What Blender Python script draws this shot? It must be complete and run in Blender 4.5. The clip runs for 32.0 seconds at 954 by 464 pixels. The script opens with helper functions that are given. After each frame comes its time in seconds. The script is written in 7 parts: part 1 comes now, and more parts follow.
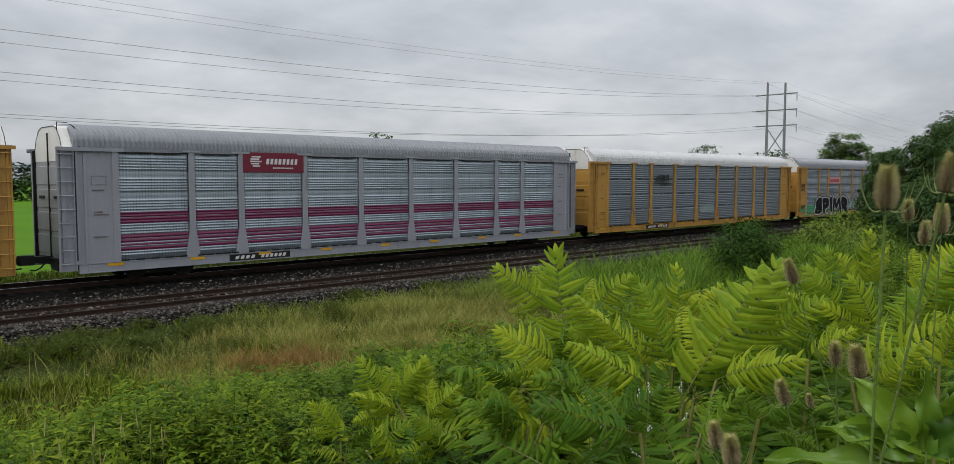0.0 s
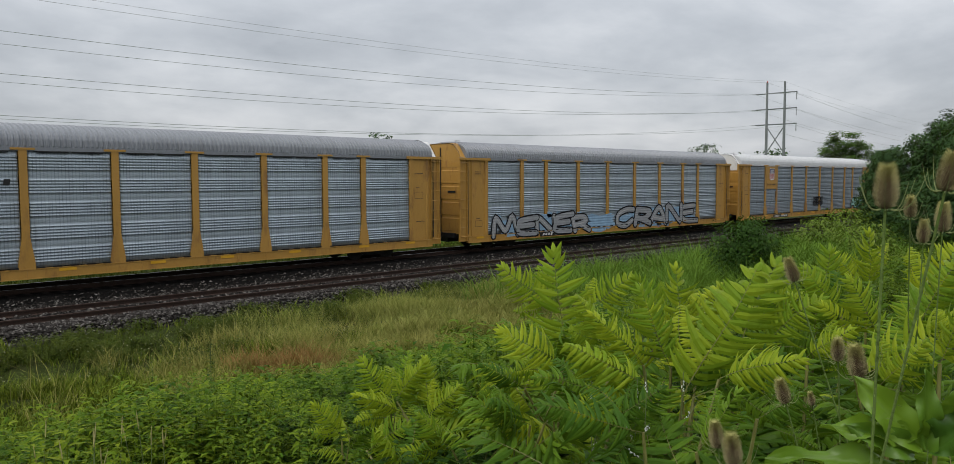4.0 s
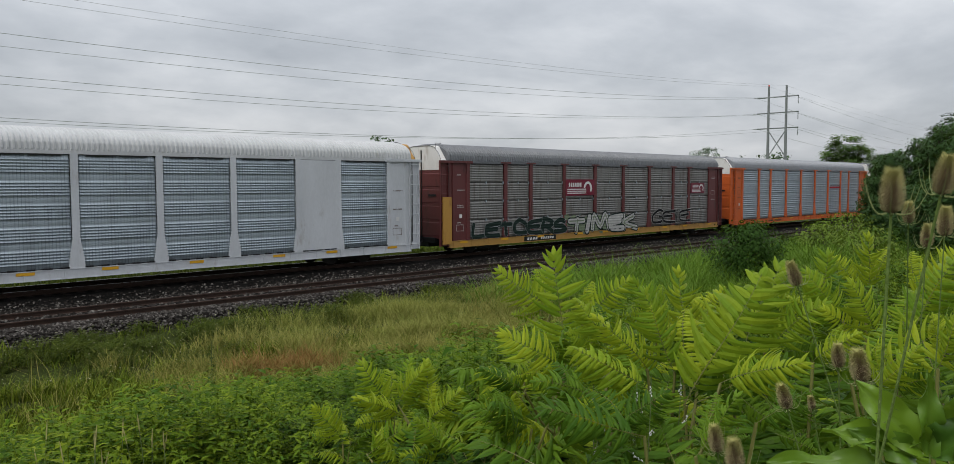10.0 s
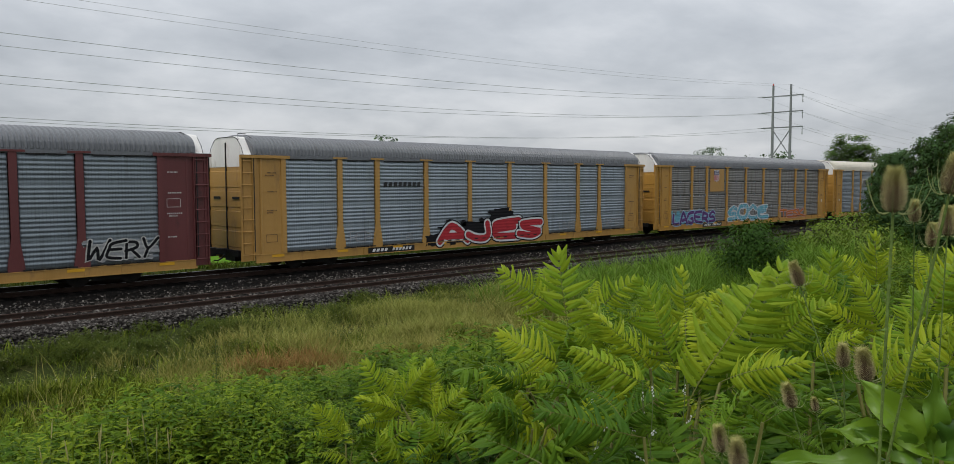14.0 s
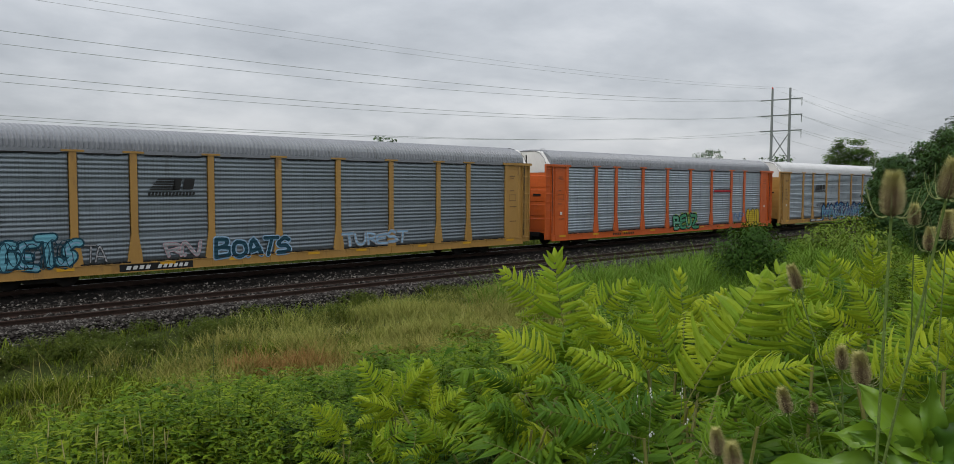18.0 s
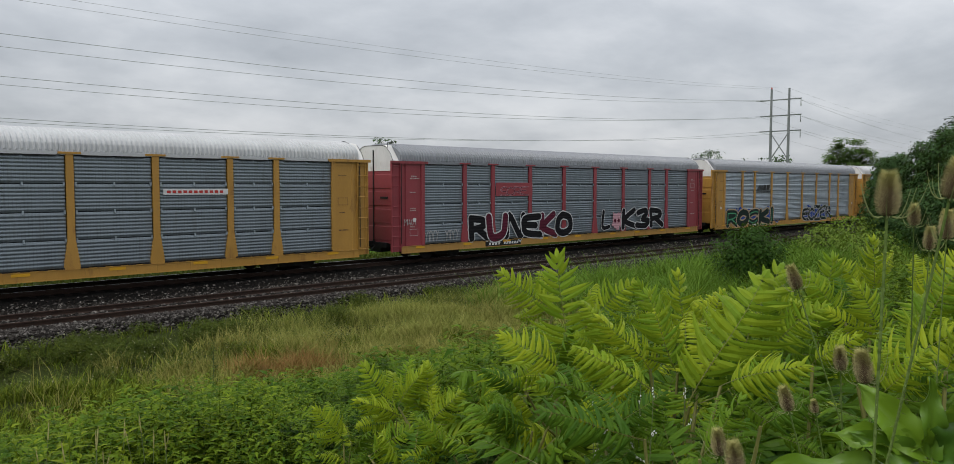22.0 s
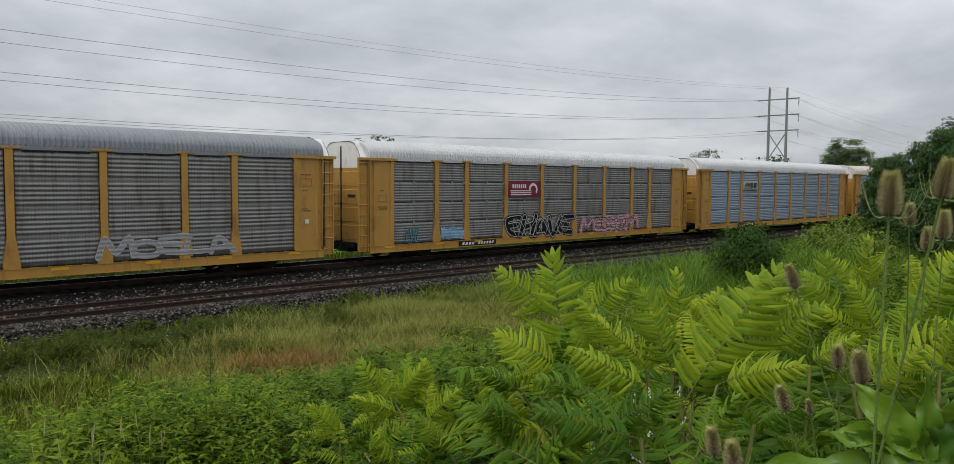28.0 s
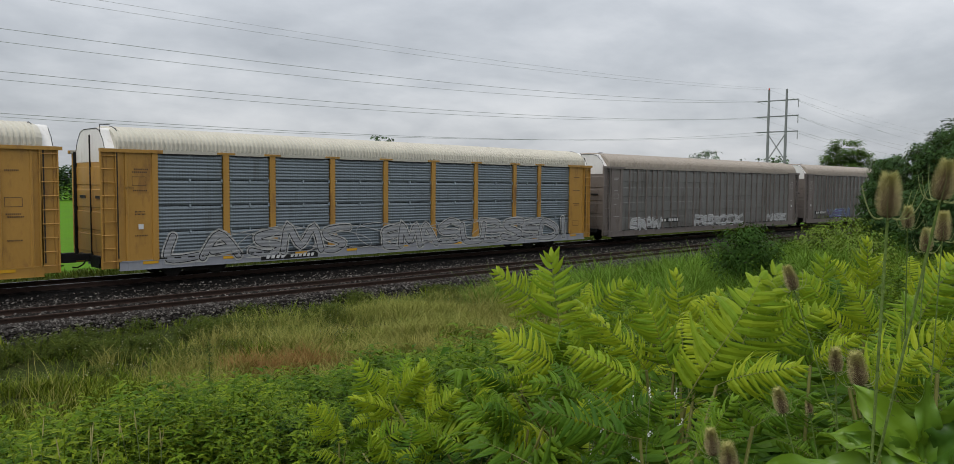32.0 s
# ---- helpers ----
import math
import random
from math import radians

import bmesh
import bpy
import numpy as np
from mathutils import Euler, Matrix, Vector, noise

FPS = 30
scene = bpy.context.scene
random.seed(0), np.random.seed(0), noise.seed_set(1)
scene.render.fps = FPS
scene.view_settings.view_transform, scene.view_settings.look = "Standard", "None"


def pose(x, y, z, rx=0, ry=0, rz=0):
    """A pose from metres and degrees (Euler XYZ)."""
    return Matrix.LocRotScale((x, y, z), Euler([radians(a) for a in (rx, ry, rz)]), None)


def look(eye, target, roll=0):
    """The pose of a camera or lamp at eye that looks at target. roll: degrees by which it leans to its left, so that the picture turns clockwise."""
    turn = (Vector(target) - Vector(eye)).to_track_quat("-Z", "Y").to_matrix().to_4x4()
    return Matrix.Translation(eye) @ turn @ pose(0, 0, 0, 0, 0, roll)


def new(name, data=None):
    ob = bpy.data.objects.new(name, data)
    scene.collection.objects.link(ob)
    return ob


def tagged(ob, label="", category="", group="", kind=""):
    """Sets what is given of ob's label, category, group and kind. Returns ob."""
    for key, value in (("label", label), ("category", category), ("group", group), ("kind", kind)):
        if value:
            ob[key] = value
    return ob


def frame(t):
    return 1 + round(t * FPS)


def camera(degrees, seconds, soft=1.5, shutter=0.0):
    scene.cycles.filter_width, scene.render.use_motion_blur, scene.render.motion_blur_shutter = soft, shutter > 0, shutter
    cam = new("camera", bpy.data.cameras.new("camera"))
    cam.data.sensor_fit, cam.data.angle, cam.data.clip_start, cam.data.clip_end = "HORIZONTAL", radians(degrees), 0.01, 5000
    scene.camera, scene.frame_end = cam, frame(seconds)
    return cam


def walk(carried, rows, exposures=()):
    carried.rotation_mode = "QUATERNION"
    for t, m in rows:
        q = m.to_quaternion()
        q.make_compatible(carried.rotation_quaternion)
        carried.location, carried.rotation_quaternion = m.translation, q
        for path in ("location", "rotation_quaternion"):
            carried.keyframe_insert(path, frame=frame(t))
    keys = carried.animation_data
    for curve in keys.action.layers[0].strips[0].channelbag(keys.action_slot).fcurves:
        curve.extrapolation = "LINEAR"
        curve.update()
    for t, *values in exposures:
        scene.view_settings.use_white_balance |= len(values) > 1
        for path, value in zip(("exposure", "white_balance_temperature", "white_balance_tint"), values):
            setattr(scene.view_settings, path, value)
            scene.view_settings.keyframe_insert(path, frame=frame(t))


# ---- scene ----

# ---------------------------------------------------------------- camera
EYE = (0.0, 0.0, 3.57)
cam = camera(63.07, 32.0, soft=0.5)
TURNS = [
    (0, 86.182, 0.008, -44.368), (0.5, 86.231, 0.047, -44.371), (1, 86.260, 0.111, -44.381), (1.5, 86.299, 0.124, -44.401),
    (2, 86.310, 0.077, -44.417), (2.5, 86.259, 0.091, -44.405), (3, 86.182, 0.159, -44.379), (3.5, 86.154, 0.212, -44.376),
    (5.5, 86.241, 0.166, -44.336), (6, 86.232, 0.153, -44.301), (6.5, 86.183, 0.146, -44.258), (7, 86.127, 0.139, -44.229),
    (7.5, 86.168, 0.115, -44.242), (8, 86.284, 0.110, -44.287), (8.5, 86.377, 0.046, -44.336), (9, 86.424, 0.022, -44.342),
    (9.5, 86.421, 0.064, -44.308), (10, 86.404, 0.101, -44.266), (10.5, 86.305, 0.111, -44.198), (11, 86.260, 0.087, -44.200),
    (11.5, 86.324, 0.018, -44.268), (12, 86.381, 0.002, -44.290), (12.5, 86.439, -0.008, -44.242), (13, 86.475, 0.003, -44.168),
    (13.5, 86.425, 0.082, -44.066), (14, 86.364, 0.131, -43.983), (14.5, 86.378, 0.063, -43.995), (16.5, 86.588, -0.076, -44.099),
    (17, 86.519, -0.133, -44.067), (17.5, 86.449, -0.190, -44.038), (18, 86.461, -0.246, -44.066), (18.5, 86.531, -0.299, -44.126),
    (19, 86.596, -0.298, -44.176), (19.5, 86.639, -0.265, -44.200), (20, 86.600, -0.127, -44.159), (20.5, 86.522, -0.119, -44.122),
    (21, 86.480, -0.099, -44.106), (21.5, 86.518, -0.037, -44.095), (22, 86.545, -0.069, -44.103), (22.5, 86.571, -0.139, -44.134),
    (23, 86.576, -0.173, -44.174), (23.5, 86.550, -0.218, -44.176), (24, 86.469, -0.275, -44.167), (24.5, 86.424, -0.303, -44.164),
    (25, 86.470, -0.384, -44.184), (25.5, 86.497, -0.414, -44.212), (27.5, 86.453, -0.424, -44.306), (28, 86.408, -0.350, -44.267),
    (28.5, 86.414, -0.372, -44.224), (29, 86.475, -0.473, -44.252), (29.5, 86.527, -0.523, -44.299), (30, 86.568, -0.544, -44.341),
    (30.5, 86.581, -0.533, -44.371), (31, 86.570, -0.560, -44.357), (31.5, 86.527, -0.553, -44.338), (32, 86.439, -0.484, -44.304),
]
walk(cam, [(t, pose(*EYE, rx, ry, rz)) for t, rx, ry, rz in TURNS])

# ---------------------------------------------------------------- plan (metres; z = 0 at the top of the rails)
SPEED, GAIN = 24.09, 0.364          # the train runs towards -x
PITCH = 28.6           # coupler to coupler
FIRST = 7.47   # x of the gap before car 0 at the start
TRACK_FAR, TRACK_NEAR = 29.71, 23.4
SIDE = 1.6

# ---------------------------------------------------------------- world and sun
world = bpy.data.worlds.new("overcast_sky")
scene.world = world
world.use_nodes = True
nt = world.node_tree
nt.nodes.clear()


def node(tree, kind, **values):
    n = tree.nodes.new(kind)
    for k, v in values.items():
        n.inputs[k.replace("_", " ")].default_value = v
    return n


def link(tree, a, b):
    tree.links.new(a, b)


def math_node(tree, op, a, b=None, clamp=False):
    n = tree.nodes.new("ShaderNodeMath")
    n.operation, n.use_clamp = op, clamp
    for i, v in enumerate((a, b)):
        if v is None:
            continue
        if isinstance(v, (int, float)):
            n.inputs[i].default_value = v
        else:
            tree.links.new(v, n.inputs[i])
    return n.outputs[0]


def ramp(tree, fac, stops):
    n = tree.nodes.new("ShaderNodeValToRGB")
    el = n.color_ramp.elements
    while len(el) < len(stops):
        el.new(0.5)
    for e, (p, c) in zip(el, stops):
        e.position, e.color = p, (*c, 1)
    tree.links.new(fac, n.inputs[0])
    return n.outputs[0]


def mix(tree, fac, a, b, how="MIX"):
    n = tree.nodes.new("ShaderNodeMix")
    n.data_type, n.blend_type = "RGBA", how
    for sock, v in ((n.inputs[0], fac), (n.inputs[6], a), (n.inputs[7], b)):
        if isinstance(v, (int, float)):
            sock.default_value = v
        elif isinstance(v, tuple):
            sock.default_value = (*v, 1)
        else:
            tree.links.new(v, sock)
    return n.outputs[2]


SUN_UP, SUN_ROUND = 60, 264     # degrees: height, and bearing from +y towards +x
sky = nt.nodes.new("ShaderNodeTexSky")
sky.sky_type, sky.sun_disc = "NISHITA", False
sky.sun_elevation, sky.sun_rotation = radians(SUN_UP), radians(SUN_ROUND)
sky.air_density, sky.dust_density = 1.0, 3.0
coord = nt.nodes.new("ShaderNodeTexCoord")
xyz = nt.nodes.new("ShaderNodeSeparateXYZ")
link(nt, coord.outputs["Generated"], xyz.inputs[0])
high = math_node(nt, "ADD", math_node(nt, "MAXIMUM", xyz.outputs[2], 0.0), 0.26)
flat = nt.nodes.new("ShaderNodeCombineXYZ")
link(nt, math_node(nt, "DIVIDE", xyz.outputs[0], high), flat.inputs[0])
link(nt, math_node(nt, "DIVIDE", xyz.outputs[1], high), flat.inputs[1])
big = node(nt, "ShaderNodeTexNoise", Scale=0.85, Detail=7.0, Roughness=0.55, Distortion=0.35)
link(nt, flat.outputs[0], big.inputs["Vector"])
small = node(nt, "ShaderNodeTexNoise", Scale=2.7, Detail=6.0, Roughness=0.55, Distortion=0.2)
link(nt, flat.outputs[0], small.inputs["Vector"])
cover = math_node(nt, "ADD", math_node(nt, "MULTIPLY", big.outputs["Fac"], 0.68), math_node(nt, "MULTIPLY", small.outputs["Fac"], 0.32))
cloud = ramp(nt, cover, [(0.33, (0.37, 0.395, 0.43)), (0.45, (0.48, 0.505, 0.54)), (0.55, (0.60, 0.62, 0.65)), (0.68, (0.74, 0.75, 0.77))])
bg_sky = node(nt, "ShaderNodeBackground", Strength=0.012)
link(nt, sky.outputs[0], bg_sky.inputs[0])
# an overcast sky is up to three times as bright overhead as at the horizon
lift = math_node(nt, "ADD", math_node(nt, "MULTIPLY", math_node(nt, "MAXIMUM", xyz.outputs[2], 0.0), 1.40), 0.87)
bg_cloud = nt.nodes.new("ShaderNodeBackground")
link(nt, lift, bg_cloud.inputs[1])
link(nt, cloud, bg_cloud.inputs[0])
both = nt.nodes.new("ShaderNodeAddShader")
link(nt, bg_sky.outputs[0], both.inputs[0])
link(nt, bg_cloud.outputs[0], both.inputs[1])
out = nt.nodes.new("ShaderNodeOutputWorld")
link(nt, both.outputs[0], out.inputs[0])

sun = new("sun", bpy.data.lights.new("sun", "SUN"))
sun.data.energy, sun.data.angle, sun.data.color = 1.7, radians(30), (1.0, 0.965, 0.9)
a, e = radians(SUN_ROUND), radians(SUN_UP)
sun.matrix_world = look((math.sin(a) * math.cos(e) * 50, math.cos(a) * math.cos(e) * 50, math.sin(e) * 50), (0, 0, 0))
scene.view_settings.exposure = 0.0


# ---------------------------------------------------------------- materials
def material(name, base, rough=0.6, metal=0.0, vary=0.15, scale=3.0, fine=40.0, bump=0.0, bump_scale=60.0, dirt=None,
             dirt_scale=1.3, dirt_cut=0.55, streak=(1, 1, 1), island=0.0, per_object=0.0, through_light=0.0, spec=0.4, hue=None, skew=1.0):
    """Base colour varied at two scales, with dirt or rust of its own shape, and fine relief."""
    base = tuple(c * 0.76 for c in base)
    dirt = dirt and tuple(c * 0.76 for c in dirt)
    hue = hue and tuple(c * 0.76 for c in hue)
    m = bpy.data.materials.new(name)
    m.use_nodes = True
    t = m.node_tree
    bsdf = t.nodes["Principled BSDF"]
    tc = t.nodes.new("ShaderNodeTexCoord")
    mp = t.nodes.new("ShaderNodeMapping")
    mp.inputs["Scale"].default_value = streak
    if per_object:
        info = t.nodes.new("ShaderNodeObjectInfo")
        off = t.nodes.new("ShaderNodeVectorMath")
        off.operation = "SCALE"
        off.inputs[0].default_value = (37, 19, 53)
        link(t, info.outputs["Random"], off.inputs["Scale"])
        link(t, off.outputs[0], mp.inputs["Location"])
    link(t, tc.outputs["Object"], mp.inputs[0])
    n1 = node(t, "ShaderNodeTexNoise", Scale=scale, Detail=5.0, Roughness=0.6)
    n2 = node(t, "ShaderNodeTexNoise", Scale=fine, Detail=3.0, Roughness=0.6)
    link(t, mp.outputs[0], n1.inputs["Vector"])
    link(t, mp.outputs[0], n2.inputs["Vector"])
    f = math_node(t, "ADD", math_node(t, "MULTIPLY", n1.outputs["Fac"], 0.65), math_node(t, "MULTIPLY", n2.outputs["Fac"], 0.35))
    lo = tuple(c * (1 - vary) for c in base)
    hi = tuple(min(1, c * (1 + vary)) for c in base)
    col = ramp(t, f, [(0.3, lo), (0.7, hi)])
    if hue and (island or per_object):
        if island:
            gi = t.nodes.new("ShaderNodeNewGeometry")
            r = gi.outputs["Random Per Island"]
            if per_object:
                r = math_node(t, "ADD", math_node(t, "MULTIPLY", r, island), math_node(t, "MULTIPLY", info.outputs["Random"], 1 - island))
        else:
            r = info.outputs["Random"]
        col = mix(t, math_node(t, "MULTIPLY", math_node(t, "POWER", r, skew), max(island, per_object)), col, hue)
    if dirt:
        n3 = node(t, "ShaderNodeTexNoise", Scale=dirt_scale, Detail=8.0, Roughness=0.68)
        link(t, mp.outputs[0], n3.inputs["Vector"])
        cut = ramp(t, n3.outputs["Fac"], [(dirt_cut, (0, 0, 0)), (dirt_cut + 0.16, (1, 1, 1))])
        col = mix(t, math_node(t, "MULTIPLY", cut, 0.75), col, dirt)
    link(t, col, bsdf.inputs["Base Color"])
    bsdf.inputs["Metallic"].default_value = metal
    bsdf.inputs["Specular IOR Level"].default_value = spec
    rr = ramp(t, n1.outputs["Fac"], [(0.3, (max(0, rough - 0.12),) * 3), (0.7, (min(1, rough + 0.1),) * 3)])
    link(t, rr, bsdf.inputs["Roughness"])
    if bump:
        n4 = node(t, "ShaderNodeTexNoise", Scale=bump_scale, Detail=4.0)
        link(t, mp.outputs[0], n4.inputs["Vector"])
        b = node(t, "ShaderNodeBump", Strength=bump, Distance=0.02)
        link(t, n4.outputs["Fac"], b.inputs["Height"])
        link(t, b.outputs[0], bsdf.inputs["Normal"])
    if through_light:
        tr = t.nodes.new("ShaderNodeBsdfTranslucent")
        link(t, mix(t, 0.3, col, (0.25, 0.34, 0.015)), tr.inputs[0])
        mx = t.nodes.new("ShaderNodeMixShader")
        mx.inputs[0].default_value = through_light
        link(t, bsdf.outputs[0], mx.inputs[1])
        link(t, tr.outputs[0], mx.inputs[2])
        link(t, mx.outputs[0], t.nodes["Material Output"].inputs[0])
    return m


def paint(name, base, grime=(0.09, 0.06, 0.045), cut=0.6, rough=0.5, vary=0.12):
    base = tuple(c * 1.15 for c in base)
    return material(name, base, rough, 0.0, vary, 0.9, 14, 0.06, 30, grime, 1.6, cut, (1, 1, 0.35), per_object=1.0)


BLACK = material("dark_steel", (0.012, 0.012, 0.013), 0.7, 0.0, 0.4, 4, 40, 0.2, 30, (0.035, 0.026, 0.02), 2.0)
GEAR = material("grimy_running_gear", (0.034, 0.029, 0.026), 0.75, 0.1, 0.4, 4, 40, 0.2, 30, (0.075, 0.055, 0.042), 2.0)
YELLOW = paint("weathered_yellow_paint", (0.43, 0.232, 0.045), (0.19, 0.085, 0.032), 0.54)
YELLOW_PALE = paint("faded_yellow_paint", (0.40, 0.225, 0.058), (0.2, 0.11, 0.05), 0.56)
ORANGE = paint("orange_paint", (0.56, 0.11, 0.02), (0.14, 0.045, 0.02), 0.6)
MAROON = paint("maroon_paint", (0.115, 0.028, 0.028), (0.04, 0.02, 0.018), 0.56)
RED = paint("faded_red_paint", (0.27, 0.045, 0.055), (0.09, 0.03, 0.03), 0.58)
GREY = paint("grey_paint", (0.29, 0.30, 0.33), (0.15, 0.13, 0.12), 0.6)
WHITE = paint("white_paint", (0.53, 0.55, 0.58), (0.28, 0.22, 0.17), 0.6)
BROWN = paint("brown_grey_paint", (0.17, 0.145, 0.13), (0.09, 0.06, 0.045), 0.55)
END_WHITE = paint("end_white_paint", (0.7, 0.69, 0.67), (0.3, 0.2, 0.13), 0.56)
SEAM = material("black_seal", (0.01, 0.01, 0.01), 0.8)


def galvanised(name, base, grime, cut=0.55, metal=0.5, holes=0.42):
    """Zinc-coated sheet with stains that run down it and dark upright rows of fine perforations."""
    base = tuple(c * 0.98 for c in base)
    m = material(name, base, 0.46, metal, 0.14, 1.0, 11, 0.05, 40, grime, 1.1, cut, (3.0, 1, 0.35), per_object=1.0)
    if holes:
        t = m.node_tree
        bsdf = t.nodes["Principled BSDF"]
        col = bsdf.inputs["Base Color"].links[0].from_socket
        tc = t.nodes.new("ShaderNodeTexCoord")
        rows = node(t, "ShaderNodeTexWave", Scale=2.9, Distortion=0.0)
        rows.bands_direction = "X"
        link(t, tc.outputs["Object"], rows.inputs["Vector"])
        worn = node(t, "ShaderNodeTexNoise", Scale=2.2, Detail=3.0)
        link(t, tc.outputs["Object"], worn.inputs["Vector"])
        line = ramp(t, rows.outputs["Fac"], [(0.72, (0, 0, 0)), (0.95, (1, 1, 1))])
        some = ramp(t, worn.outputs["Fac"], [(0.38, (0.1, 0.1, 0.1)), (0.62, (1, 1, 1))])
        k = math_node(t, "MULTIPLY", math_node(t, "MULTIPLY", line, some), holes)
        link(t, mix(t, k, col, (0.035, 0.04, 0.045)), bsdf.inputs["Base Color"])
    return m


PANEL_LIGHT = galvanised("light_galvanised_steel", (0.41, 0.475, 0.525), (0.25, 0.28, 0.30), 0.56)
PANEL_MID = galvanised("grey_galvanised_steel", (0.305, 0.357, 0.40), (0.19, 0.215, 0.23), 0.55, holes=0.3)
PANEL_DARK = galvanised("dark_galvanised_steel", (0.222, 0.262, 0.290), (0.15, 0.165, 0.175), 0.56, holes=0.2)
PANEL_BROWN = galvanised("brown_stained_steel", (0.262, 0.258, 0.245), (0.135, 0.11, 0.09), 0.5, holes=0.3)
PANEL_BLUE = galvanised("bluish_galvanised_steel", (0.31, 0.39, 0.475), (0.21, 0.24, 0.26), 0.57, holes=0.08)
STRIPE = paint("maroon_stripe_paint", (0.16, 0.022, 0.07), (0.3, 0.25, 0.27), 0.68)
ROOF_GREY = galvanised("grey_roof_steel", (0.26, 0.275, 0.30), (0.18, 0.185, 0.195), 0.56, 0.15, 0)
ROOF_DARK = galvanised("dark_roof_steel", (0.17, 0.18, 0.195), (0.115, 0.115, 0.118), 0.55, 0.15, 0)
ROOF_WHITE = paint("white_roof_paint", (0.50, 0.51, 0.52), (0.34, 0.32, 0.29), 0.6)
ROOF_CREAM = paint("cream_roof_paint", (0.50, 0.475, 0.40), (0.33, 0.29, 0.23), 0.6)
ROOF_TAN = paint("tan_roof_paint", (0.30, 0.26, 0.215), (0.18, 0.14, 0.11), 0.56)
RUST_RAIL = material("rusty_rail_steel", (0.048, 0.030, 0.023), 0.8, 0.0, 0.35, 3, 60, 0.2, 80, spec=0.15)
RAIL_SHINE = material("polished_rail_steel", (0.32, 0.32, 0.33), 0.32, 0.9, 0.2, 3, 60)
TIE = material("weathered_tie_timber", (0.022, 0.018, 0.016), 0.9, 0.0, 0.4, 4, 50, 0.5, 40, spec=0.1)
GRAVEL = material("grey_ballast_stone", (0.022, 0.019, 0.017), 0.9, 0.0, 0.5, 2.0, 26, 0.6, 30, (0.03, 0.026, 0.022), 1.0, 0.55, island=0.9, hue=(0.24, 0.225, 0.205), skew=4.6, spec=0.05)
GRAVEL_PALE = material("pale_ballast_stone", (0.034, 0.030, 0.027), 0.9, 0.0, 0.5, 2.0, 26, 0.6, 30, island=0.85, hue=(0.21, 0.195, 0.18), skew=3.0, spec=0.05)
# oil stain and the train's shade together in one near-black colour
OILY_SHADED_BED = material("oily_shaded_ballast_bed", (0.007, 0.0065, 0.006), 0.85, 0.0, 0.5, 1.5, 22, 0.9, 22, (0.022, 0.02, 0.018), 0.6, 0.6, spec=0.05)
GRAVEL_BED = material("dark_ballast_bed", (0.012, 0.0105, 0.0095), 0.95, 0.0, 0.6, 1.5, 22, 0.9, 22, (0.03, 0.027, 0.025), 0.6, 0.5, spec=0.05)


